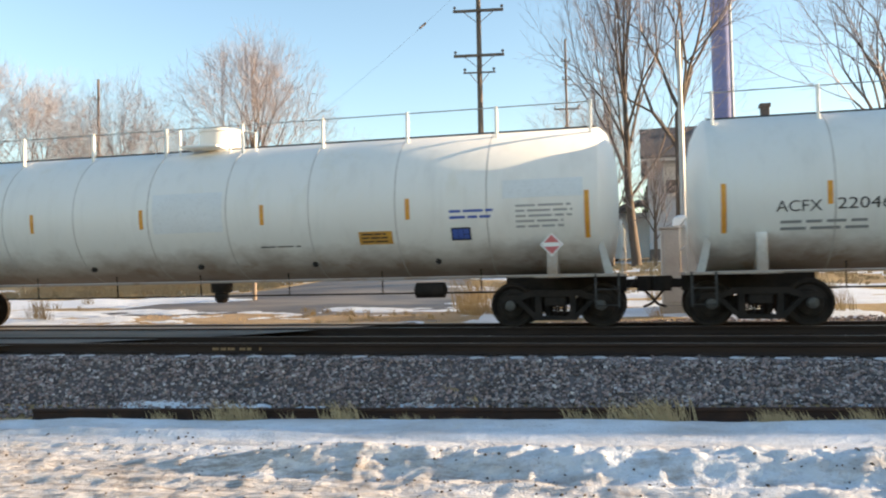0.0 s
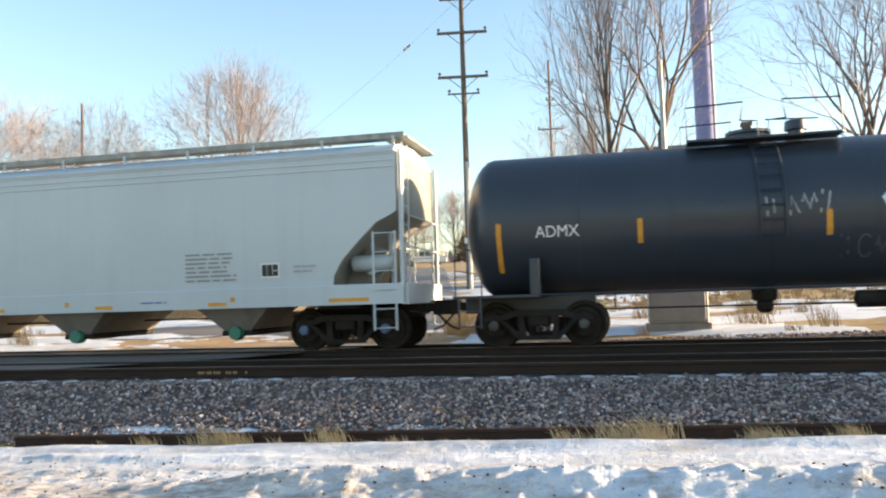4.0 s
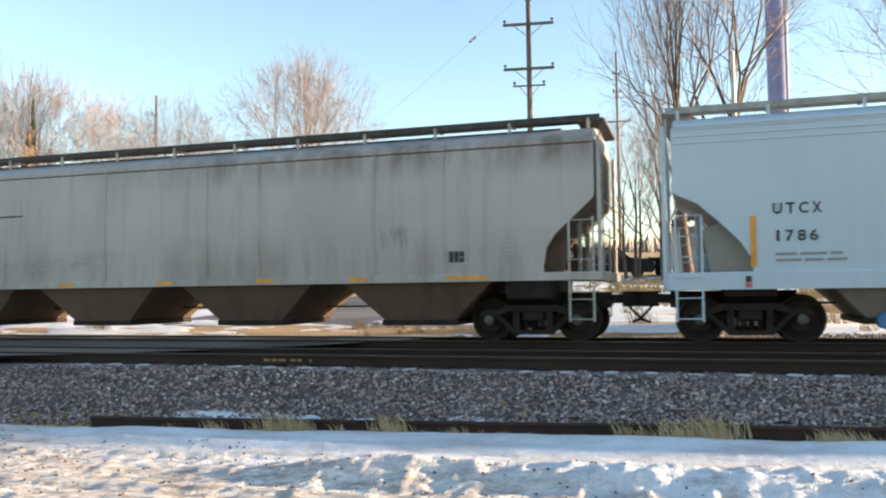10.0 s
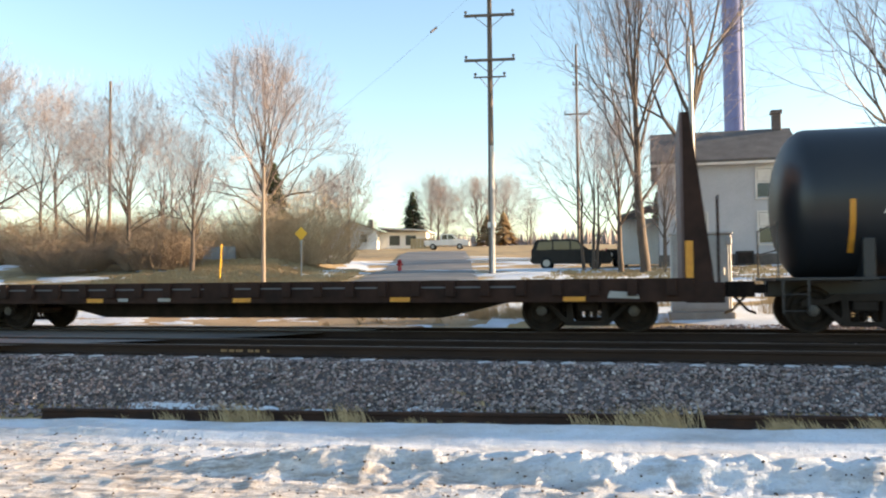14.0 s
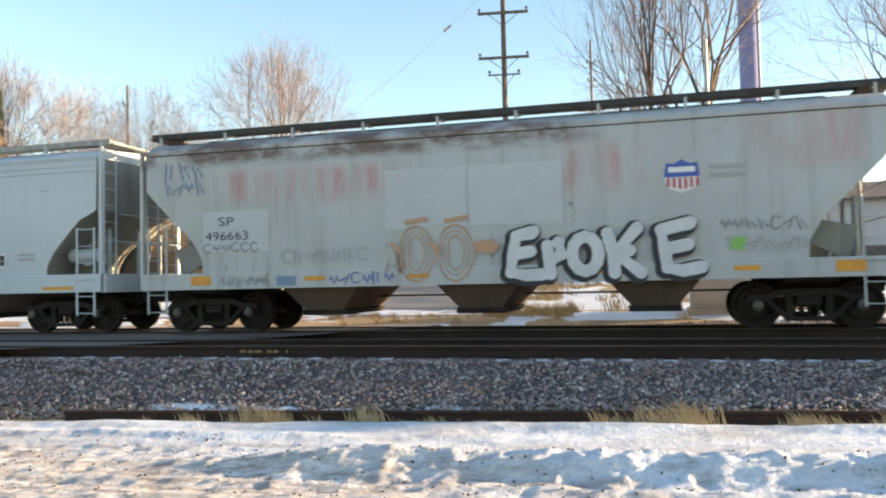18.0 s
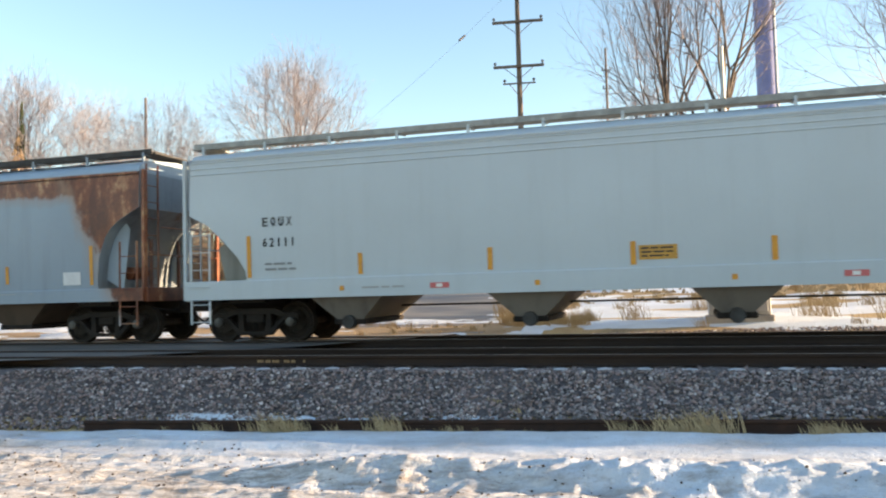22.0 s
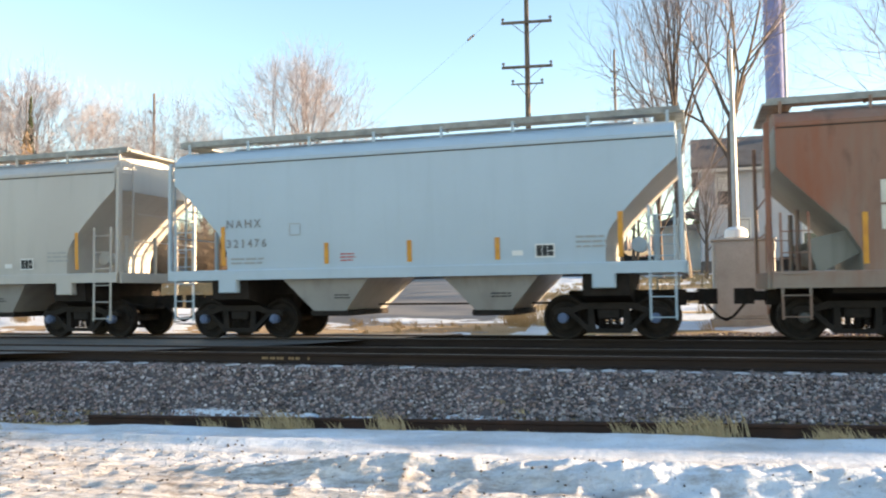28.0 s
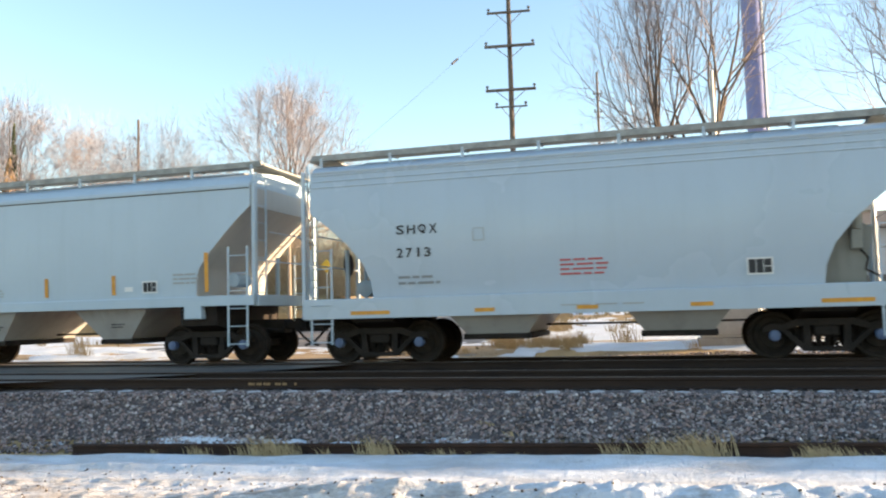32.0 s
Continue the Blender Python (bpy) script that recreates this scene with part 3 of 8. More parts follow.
railway("track_near", TRACK_NEAR, "empty railway track with rusty rails on snowy ties", -10.4, 12.5)
railway("track_far", TRACK_FAR, "railway track that carries the train", -6.3, 12.5)
tagged(new("ballast", sheet("ballast", spread(-40, 40, 160), spread(10.55, 20.1, 40),
       lambda x, y: ground_z(x, y) + 0.03 + 0.025 * noise.noise((x * 2.3, y * 2.3, 1.0)) + (0.02 if 12 < y < 19 else 0) - (0.12 if y > 19.95 or y < 10.6 else 0), M["ballast_bed"])),
       "bed of crushed grey and pinkish stone", "ballast", kind="structure")


def stone_mat():
    mat, nt, bs = shader("stone")
    geo = nt.nodes.new("ShaderNodeNewGeometry")
    cr = nt.nodes.new("ShaderNodeValToRGB")
    nt.links.new(geo.outputs["Random Per Island"], cr.inputs[0])
    cols = [(0, (0.06, 0.052, 0.054)), (0.3, (0.16, 0.128, 0.124)), (0.55, (0.30, 0.222, 0.208)), (0.75, (0.38, 0.345, 0.34)), (0.93, (0.11, 0.10, 0.10)), (1.0, (0.62, 0.585, 0.58))]
    while len(cr.color_ramp.elements) < len(cols):
        cr.color_ramp.elements.new(0.5)
    for e, (p, c) in zip(cr.color_ramp.elements, cols):
        e.position, e.color = p, (*c, 1)
    g = noise_node(nt, 40, 4, 0.6)
    nt.links.new(mix(nt, ramp(nt, g.outputs[0], 0.4, 0.7, 0, 0.4), cr.outputs[0], (0.07, 0.06, 0.055)), bs.inputs["Base Color"])
    bs.inputs["Roughness"].default_value = 0.9
    return mat


M["stone"] = stone_mat()
rng = np.random.default_rng(5)


def stones(name, n, x0, x1, y0, y1, smin, smax, lift, label, mat=None, keep=None, top=None):
    """Many small broken stones as one mesh."""
    base = np.array([(1, 0, 0), (-1, 0, 0), (0, 1, 0), (0, -1, 0), (0, 0, 1), (0, 0, -1)], float)
    tri = [(0, 2, 4), (2, 1, 4), (1, 3, 4), (3, 0, 4), (2, 0, 5), (1, 2, 5), (3, 1, 5), (0, 3, 5)]
    V, F = [], []
    for _ in range(n):
        x, y = rng.uniform(x0, x1), rng.uniform(y0, y1)
        if keep and not keep(x, y):
            continue
        s = rng.uniform(smin, smax)
        b = base * rng.uniform(0.55, 1.15, (6, 1)) * s
        q = rng.normal(size=(3, 3))
        q, _r = np.linalg.qr(q)
        b = b @ q
        b[:, 2] *= 0.8
        k = len(V)
        z = (top or ground_z)(x, y) + lift
        V += [(x + p[0], y + p[1], z + p[2]) for p in b]
        F += [(a + k, c + k, d + k) for a, c, d in tri]
    me = bpy.data.meshes.new(name)
    me.from_pydata(V, [], F)
    me.materials.append(mat or M["stone"])
    return tagged(new(name, me), label, "gravel", kind="stuff")


def off_road(x, y):
    return not (x < -10.7 + (y - 12.5) * 1.15)


stones("ballast_stones", 21000, -15.0, 7.5, 10.4, 12.2, 0.020, 0.052, 0.040, "crushed stone on the shoulder of the track", keep=off_road)
stones("ballast_stones_between", 5000, -10, 9, 12.2, 20.0, 0.025, 0.055, 0.05, "crushed stone between the tracks", keep=off_road)
tagged(new("gravel_shoulder", sheet("gravel_shoulder", spread(-30, -4.2, 90), spread(19.55, 21.9, 14),
       lambda x, y: ground_z(x, y) + 0.052 + 0.035 * noise.fractal((x * 0.6, y * 2.0, 50.0), 1.0, 2.0, 4) - 0.06 * max(0.0, y - 21.3), surface("tan_gravel", (0.40, 0.29, 0.17), (0.26, 0.18, 0.10), 1.1, 0.95, grain=16, relief=0.7, dist=0.03, stretch=(0.5, 1.5, 1)))),
       "tan gravel and dirt at the edge of the crossing", "gravel", kind="structure")
stones("shoulder_stones", 1300, -17, -4.6, 19.7, 21.7, 0.010, 0.03, 0.05, "tan gravel beside the crossing", surface("tan_stone", (0.46, 0.34, 0.20), (0.30, 0.21, 0.12), 3, 0.9, relief=0))
stones("gravel_strip", 5200, -5.0, 10, 19.95, 21.1, 0.02, 0.05, 0.02, "brown gravel behind the track", keep=lambda x, y: y < 20.4 + 0.10 * (x + 4))
stones("bank_grit", 260, -4, 6.5, 7.1, 8.2, 0.006, 0.026, 0.004, "dark clods in the snow bank", M["tie_wood"], top=verge_snow)
stones("grit", 1000, -10, 6, 5.0, 9.2, 0.006, 0.026, 0.004, "dark grit and clods on the snow", M["tie_wood"], keep=lambda x, y: y < 7.2 or x < -4.2, top=verge_snow)

# the loose rail that lies along the foot of the ballast
old = thing("old_rail", "rusty discarded rail lying in dry grass and snow", "rail", data=Geo().prism([(a * 1.0, b * 0.95) for a, b in RAIL], 0, 16.0, "x").mesh("old_rail", surface("old_rail_rust", (0.058, 0.031, 0.021), (0.032, 0.021, 0.017), 3, 0.85, grain=30)))
old.matrix_basis = Matrix.Translation((-8.75, 10.30, -0.785)) @ pose(0, 0, 0, 0, -1.1, 0.45)

for k, (a, b) in enumerate(((-7.05, -6.93), (-6.90, -6.80), (-6.77, -6.64), (-6.55, -6.45), (-6.42, -6.34), (-6.20, -6.16))):
    mk_ = tagged(new("chalk_mark", Geo().box(a, b, TRACK_NEAR - GAUGE / 2 - 0.014, TRACK_NEAR - GAUGE / 2 - 0.010, -0.115, -0.07).mesh("chalk_mark", surface("chalk_tan", (0.30, 0.20, 0.10), (0.18, 0.11, 0.06), 20, 0.9, relief=0))), kind="structure")
    mk_.parent = bpy.data.objects["track_near"]
    mk_.matrix_parent_inverse = bpy.data.objects["track_near"].matrix_basis.inverted()
timber = thing("timber", "dark timber end beside the crossing", "timber", pose(-13.6, 11.75, -0.16, 0, 0, 4))
part("beam", Geo().bevbox(-2.0, 1.35, -0.12, 0.12, -0.14, 0.04, 0.015).mesh("beam", M["tie_wood"]), timber)


stump = thing("stump", "weathered broken timber stump in dry grass at the crossing", "post", pose(-10.28, 9.50, verge_snow(-10.28, 9.50) - 0.12))
sg_ = random.Random(12)
g = Geo()
ring_n = 11
for level in range(9):
    zz = level / 8
    for k in range(ring_n):
        a = 2 * math.pi * k / ring_n
        rr = (0.19 - 0.04 * zz) * (1 + 0.18 * noise.noise((math.cos(a) * 1.4, math.sin(a) * 1.4, zz * 0.8)) + 0.08 * sg_.uniform(-1, 1))
        g.v.append((rr * math.cos(a) + 0.03 * zz, rr * 0.8 * math.sin(a), 0.92 * zz + (0.07 * sg_.uniform(-1, 1) if level == 8 else 0.0)))
g.f += [(l * ring_n + k, l * ring_n + (k + 1) % ring_n, (l + 1) * ring_n + (k + 1) % ring_n, (l + 1) * ring_n + k) for l in range(8) for k in range(ring_n)]
g.f.append(tuple(8 * ring_n + k for k in range(ring_n)))
part("trunk", g.mesh("trunk", surface("stump_wood", (0.40, 0.29, 0.17), (0.20, 0.135, 0.08), 4, 0.9, grain=26, stretch=(2.5, 2.5, 0.3), relief=0.8, dist=0.02)), stump)


# ---- the train ----
SPEED, MID = 10.287, 16.0
WHEEL_R = 0.44
SHARED = {}


def shared(name, make):
    if name not in SHARED:
        SHARED[name] = make()
    return SHARED[name]


def wheelset_mesh():
    g = Geo()
    for s in (-1, 1):
        prof = [(-0.80, 0.17), (-0.80, 0.235), (-0.765, 0.255), (-0.745, 0.33), (-0.775, 0.375), (-0.79, 0.385), (-0.79, 0.432), (-0.785, WHEEL_R - 0.004), (-0.70, WHEEL_R + 0.001), (-0.69, WHEEL_R + 0.02), (-0.67, WHEEL_R + 0.024), (-0.66, WHEEL_R + 0.015),
                (-0.66, 0.38), (-0.70, 0.36), (-0.70, 0.25), (-0.66, 0.2), (-0.66, 0.09)]
        g.lathe([(a if s < 0 else -a, r) for a, r in prof], 28)
        for k in range(3):
            a = 2 * math.pi * k / 3
            c, w = Vector((0.30 * math.cos(a), 0, 0.30 * math.sin(a))), 0.02
            g.box(c.x - w, c.x + w, s * 0.757 - 0.012, s * 0.757 + 0.012, c.z - w, c.z + w)
    g.lathe([(-0.66, 0.085), (0.66, 0.085)], 12)
    return g.mesh("wheelset", M["wheel"], True, 30)


def side_frame_mesh():
    """The cast side frame of a three-piece bogie, with its two windows."""
    g = Geo()
    y0, y1 = -0.07, 0.07
    top = [(-1.08, 0.50), (-1.08, 0.60), (-0.98, 0.645), (-0.72, 0.645), (-0.50, 0.74), (0.50, 0.74), (0.72, 0.645), (0.98, 0.645), (1.08, 0.60), (1.08, 0.50), (0.98, 0.53), (0.74, 0.53), (0.46, 0.615), (-0.46, 0.615), (-0.74, 0.53), (-0.98, 0.53)]
    g.prism(top, y0, y1)
    for s in (-1, 1):
        g.prism([(s * 0.78, 0.53), (s * 0.66, 0.53), (s * 0.30, 0.20), (s * 0.40, 0.155)], y0, y1)
        g.prism([(s * 0.40, 0.62), (s * 0.29, 0.62), (s * 0.26, 0.22), (s * 0.40, 0.20)], y0 * 0.9, y1 * 0.9)
    g.prism([(-0.42, 0.15), (0.42, 0.15), (0.36, 0.235), (-0.36, 0.235)], y0 * 1.2, y1 * 1.2)
    return g.mesh("side_frame", M["steel_dark"], False)


def spring_mesh():
    g = Geo()
    for x in (-0.15, 0.0, 0.15):
        pts = [(x + 0.055 * math.cos(a), 0.055 * math.sin(a), 0.24 + 0.20 * k / 24) for k in range(25) for a in [k * math.pi / 3]]
        g.tube(pts, 0.013, 4)
    return g.mesh("spring", M["steel_dark"])


def bearing_mesh(mat):
    g = Geo().lathe([(0.0, 0.10), (0.10, 0.105), (0.14, 0.095), (0.15, 0.05), (0.165, 0.05), (0.17, 0.02)], 14)
    for k in range(3):
        a = 2 * math.pi * k / 3
        g.box(0.055 * math.cos(a) - 0.014, 0.055 * math.cos(a) + 0.014, 0.14, 0.172, 0.055 * math.sin(a) - 0.014, 0.055 * math.sin(a) + 0.014)
    return g.mesh("bearing_cap", mat, True, 30)


SPUN = []


def bogie(car, x, hub="hub_steel"):
    """A two-axle bogie under a car at x; its wheelsets are remembered, to be turned later."""
    b = part("bogie", shared("bolster", lambda: Geo().bevbox(-0.22, 0.22, -1.05, 1.05, 0.42, 0.62, 0.03).bevbox(-0.30, 0.30, -0.28, 0.28, 0.60, 0.72, 0.02).mesh("bolster", M["steel_dark"])), car, "three-piece freight bogie", pose(x, 0, 0))
    for s in (-1, 1):
        part("side_frame", shared("side_frame", side_frame_mesh), b, "", pose(0, s * 0.99, 0))
        part("spring", shared("spring", spring_mesh), b, "", pose(0, s * 0.99, 0))
        for ax in (-1, 1):
            part("bearing_cap", shared("bearing" + hub, lambda: bearing_mesh(M[hub])), b, "", pose(ax * 0.889, s * 0.98, WHEEL_R, 0, 0, 180 if s < 0 else 0))
            part("brake_shoe", shared("brake_shoe", lambda: Geo().bevbox(-0.05, 0.05, -0.06, 0.06, -0.17, 0.17, 0.02).mesh("brake_shoe", M["steel_dark"])), b, "", pose(ax * 0.40, s * 0.745, 0.42, 0, ax * 12, 0))
    for ax in (-1, 1):
        w = part("wheelset", shared("wheelset", wheelset_mesh), b, "worn steel wheels on one axle", pose(ax * 0.889, 0, WHEEL_R))
        SPUN.append((w, ax * 0.889, car, x))
    return b


def coupler_mesh():
    g = Geo()
    g.bevbox(-0.55, 0.28, -0.09, 0.09, 0.75, 0.93, 0.02)
    g.prism([(0.22, 0.13), (0.40, 0.17), (0.58, 0.12), (0.60, 0.02), (0.50, -0.02), (0.50, -0.13), (0.42, -0.17), (0.24, -0.14)], 0.68, 0.99, "z")
    return g.mesh("coupler", M["steel_dark"])


def hose_mesh():
    pts = [(0.35, -0.22, 0.72), (0.50, -0.20, 0.55), (0.62, -0.12, 0.42), (0.78, -0.02, 0.36)]
    return Geo().tube(pts, 0.028, 6).mesh("brake_hose", M["steel_dark"], True)


def ladder(car, x0, x1, y, z0, z1, mat, step=0.38, name="ladder"):
    """Two stiles and round rungs, in a plane along the car (x0 != x1) or across it."""
    g = Geo()
    for x in (x0, x1):
        g.box(x - 0.02, x + 0.02, y - 0.012, y + 0.012, z0, z1)
    z = z0 + 0.05
    while z < z1:
        g.tube([(x0, y - 0.03, z), (x1, y - 0.03, z)], 0.012, 5)
        z += step
    return part(name, g.mesh(name, mat), car)


def end_ladder(car, x, y0, y1, z0, z1, mat, step=0.38):
    g = Geo()
    for y in (y0, y1):
        g.box(x - 0.012, x + 0.012, y - 0.02, y + 0.02, z0, z1)
    z = z0 + 0.05
    while z < z1:
        g.tube([(x, y0, z), (x, y1, z)], 0.012, 5)
        z += step
    return part("end_ladder", g.mesh("end_ladder", mat), car)


def draw_gear(car, half):
    for s in (-1, 1):
        m = pose(s * half, 0, 0, 0, 0, 0 if s > 0 else 180)
        part("coupler", shared("coupler", coupler_mesh), car, "dark cast coupler", m)
        part("brake_hose", shared("hose", hose_mesh), car, "", m)
        part("uncoupling_lever", shared("lever", lambda: Geo().tube([(0.04, -1.35, 0.80), (0.06, -0.5, 0.74), (0.22, -0.1, 0.98)], 0.014, 5).mesh("uncoupling_lever", M["steel_dark"])), car, "", m)


def car_root(name, label, category, u, group="freight train"):
    car = thing(name, label, category, pose(u - SPEED * MID, TRACK_FAR, 0), group)
    car["along"] = u
    return car


def inset_fn(points):
    zs = [p[0] for p in points]
    ins = [p[1] for p in points]
    return lambda z: float(np.interp(z, zs, ins))


def loft(rows, half, inset, close=True):
    """rows: (y, z) across the car; each row runs from -half + inset(z) to half - inset(z)."""
    g = Geo()
    cuts = [-1, -0.6, -0.2, 0.2, 0.6, 1]
    n = len(cuts)
    for y, z in rows:
        h = half - inset(z)
        g.v += [(c * h, y, z) for c in cuts]
    for k in range(len(rows) - 1):
        for i in range(n - 1):
            g.f.append((k * n + i, k * n + i + 1, (k + 1) * n + i + 1, (k + 1) * n + i))
    if close:
        m = len(rows)
        for k in range(m // 2):
            a, b, c, d = k, k + 1, m - 2 - k, m - 1 - k
            if b < c or b == c:
                for i in (0, n - 1):
                    q = (a * n + i, b * n + i, c * n + i, d * n + i)
                    g.f.append(q if b != c else q[:2] + q[3:])
    return g


SIDES = {}


CUTS = {"small": [(0.9, 1.12), (1.5, 1.12), (1.85, 1.06), (2.1, 0.90), (2.79, 0.15), (2.9, 0.12), (5, 0.12)],
        "tall": [(0.9, 1.50), (1.3, 1.50), (1.7, 1.46), (2.07, 1.30), (2.5, 0.95), (2.9, 0.5), (3.1, 0.22), (3.2, 0.12), (5, 0.14)],
        "round": [(0.9, 1.50), (1.3, 1.50), (1.55, 1.48), (1.85, 1.30), (2.25, 0.92), (2.6, 0.55), (2.75, 0.22), (2.82, 0.12), (4.0, 0.12), (5, 0.14)],
        "slant": [(0.9, 1.45), (1.9, 1.43), (2.12, 1.36), (2.35, 1.20), (2.7, 0.88), (3.1, 0.49), (3.45, 0.10), (5, 0.10)],
        "steep": [(0.9, 2.60), (1.3, 2.5), (3.4, 0.72), (5, 0.70)],
        "plain": [(0.9, 1.5), (1.6, 1.48), (2.0, 1.25), (3.0, 0.25), (3.15, 0.12), (5, 0.12)],
        "hollow": [(0.9, 1.27), (1.5, 1.26), (2.0, 1.20), (2.45, 1.03), (2.65, 0.88), (2.8, 0.70), (3.0, 0.33), (3.1, 0.12), (5, 0.12)]}


def hopper_car(name, label, u, tc, paint, over=1.45, sill=(0.95, 1.36), eave=4.02, top=4.32, cut="round", bays=4, ribbed=True, bay_z=0.36,
               roof=None, walk_mat="grating", bulge=0.25, open_left=False, web="hopper_end_shade", hub="hub_steel", outlet=None, under="hopper_under", ends="hopper_end_shade", bay_step=None, bay_w=(0.86, 0.28)):
    half = tc / 2 + over
    w = 1.57
    p = M[paint]
    car = car_root(name, label, "hopper car", u)
    inset = inset_fn(CUTS[cut])
    zb = sill[1] - 0.05
    zs = sorted(set([zb] + [z for z, _ in CUTS[cut] if zb < z < eave] + list(np.linspace(zb, eave, 8))))
    width = lambda z: w - bulge * ((z - (zb + eave) / 2 - 0.1) / (eave - zb) * 2) ** 2 * 0.16
    side = [(-width(z), z) for z in zs]
    SIDES[car.name] = width
    rows = side + [(-y, z) for y, z in reversed(side)]
    # closed across the top under the roof
    part("body", loft(rows, half, inset, False).mesh("body", p, True, 25), car)
    for s in (-1, 1):
        g = Geo()
        for y, z in side:
            x = s * (half - inset(z))
            g.v += [(x, y, z), (x, -y, z)]
        g.f += [(2 * k, 2 * k + 1, 2 * k + 3, 2 * k + 2) for k in range(len(side) - 1)]
        part("slope_sheet", g.mesh("slope_sheet", M[ends], True, 35), car, "sloping end sheet")
    we = width(eave)
    h = top - eave
    near_arc = [(-we - 0.015, eave - 0.01), (-we - 0.02, eave + 0.03), (-we + 0.03, eave + 0.24 * h), (-we + 0.16, eave + 0.50 * h), (-we + 0.42, eave + 0.74 * h), (-0.62, top - 0.05)]
    arc = near_arc + [(0, top)] + [(-y, z) for y, z in reversed(near_arc)]
    part("roof", loft(arc, half - 0.02, lambda z: inset(5)).mesh("roof", M[roof] if roof else p, True, 35), car)
    hx = half - inset(eave) - 0.03
    if ribbed:
        for z in (eave - 0.30, eave - 0.17, eave - 0.04):
            for s in (-1, 1):
                part("eave_rib", Geo().bevbox(-hx, hx, s * width(z) - 0.014, s * width(z) + 0.014, z - 0.018, z + 0.018, 0.008).mesh("eave_rib", p), car)
    else:
        for s in (-1, 1):
            part("eave_angle", Geo().bevbox(-hx, hx, s * we - 0.03, s * we + 0.03, eave - 0.05, eave + 0.01, 0.01).mesh("eave_angle", p), car)
            # thin dark strip: shadow gap and grime at the eave, put in as colour
            part("eave_seam", Geo().box(-hx, hx, min(s * (we - 0.02), s * (we + 0.012)), max(s * (we - 0.02), s * (we + 0.012)), eave - 0.068, eave - 0.051).mesh("eave_seam", M["grating_dark"]), car, "dark strip for the shadow gap and grime under the eave")
    # side sills and centre sill
    for s in (-1, 1):
        part("side_sill", Geo().prism([(s * 1.48, sill[0]), (s * 1.60, sill[0]), (s * 1.60, sill[1] - 0.02), (s * 1.585, sill[1]), (s * 1.48, sill[1])], -half, half, "x").mesh("side_sill", p), car)
    for s in (-1, 1):
        part("stub_sill", Geo().box(min(s * half, s * (tc / 2 - 0.9)), max(s * half, s * (tc / 2 - 0.9)), -0.2, 0.2, 0.66, 0.98).mesh("stub_sill", M["steel_dark"]), car)
    for s in (-1, 1):
        part("body_bolster", Geo().prism([(-1.46, sill[0] + 0.1), (1.46, sill[0] + 0.1), (1.40, 0.88), (0.5, 0.70), (-0.5, 0.70), (-1.40, 0.88)], s * tc / 2 - 0.45, s * tc / 2 + 0.45, "x").mesh("body_bolster", M["steel_dark"]), car)
    # hoppers
    step = bay_step or tc * 0.237
    for k in range(bays):
        cx = (k - (bays - 1) / 2) * step
        hw, lw = bay_w
        g = Geo()
        zt, zl = sill[0] + 0.05, bay_z + 0.10
        v = [(cx - hw, -1.45, zt), (cx + hw, -1.45, zt), (cx + hw, 1.45, zt), (cx - hw, 1.45, zt), (cx - lw, -1.18, zl), (cx + lw, -1.18, zl), (cx + lw, 1.18, zl), (cx - lw, 1.18, zl)]
        g.add(v, [(0, 1, 2, 3), (4, 5, 6, 7), (0, 1, 5, 4), (1, 2, 6, 5), (2, 3, 7, 6), (3, 0, 4, 7)])
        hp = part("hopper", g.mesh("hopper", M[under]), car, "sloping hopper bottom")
        part("outlet_gate", Geo().bevbox(cx - lw - 0.08, cx + lw + 0.08, -1.2, 1.2, bay_z, zl + 0.02, 0.02).mesh("outlet_gate", M["steel_dark"]), hp)
        if outlet:
            part("outlet_cap", Geo().lathe([(-1.33, 0.04), (-1.33, 0.14), (-1.26, 0.15), (-1.1, 0.15)], 12, "y", (cx, 0, bay_z + 0.06)).mesh("outlet_cap", M[outlet], True), hp, "round outlet cap")
    # roof: hatch trough, running boards and their brackets
    part("hatch_trough", Geo().bevbox(-half + 0.9, half - 0.9, -0.34, 0.34, top - 0.04, top + 0.10, 0.03).mesh("hatch_trough", M[walk_mat]), car)
    for s in (-1, 1):
        g = Geo()
        g.bevbox(-half + 0.02, half - 0.02, s * 0.92 - 0.28, s * 0.92 + 0.28, top + 0.085, top + 0.13, 0.01)
        g.box(-half + 0.02, half - 0.02, s * 1.2 - 0.012, s * 1.2 + 0.012, top + 0.035, top + 0.16)
        part("running_board", g.mesh("running_board", M[walk_mat]), car, "metal grating walkway on the roof")
        nb = max(5, int(half * 2 / 1.55))
        for k in range(nb + 1):
            x = -half + 0.25 + (2 * half - 0.5) * k / nb
            part("bracket", shared("bracket" + paint, lambda: Geo().prism([(-1.215, -0.24), (-1.19, -0.24), (-1.18, 0.03), (-0.70, 0.05), (-0.70, 0.08), (-1.225, 0.09)], -0.028, 0.028, "x").mesh("bracket", p)), car, "", pose(x, 0, top, 0, 0, 0 if s < 0 else 180))
    # ends
    for s in (-1, 1):
        e = s * half
        g = Geo()
        g.box(min(e - s * 1.6, e), max(e - s * 1.6, e), -1.5, 1.5, sill[0] + 0.02, sill[0] + 0.10)
        part("end_platform", g.mesh("end_platform", p), car)
        for y in (-1.50, 1.50):
            part("corner_post", Geo().bevbox(e - 0.075, e + 0.0, y - 0.05, y + 0.05, sill[0], eave + 0.05, 0.01).mesh("corner_post", p), car)
        for y in (-0.55, 0.55):
            part("end_post", Geo().tube([(e - s * 0.55, y, sill[0] + 0.08), (e - s * 0.55, y, 2.45)], 0.05, 6).mesh("end_post", p), car)
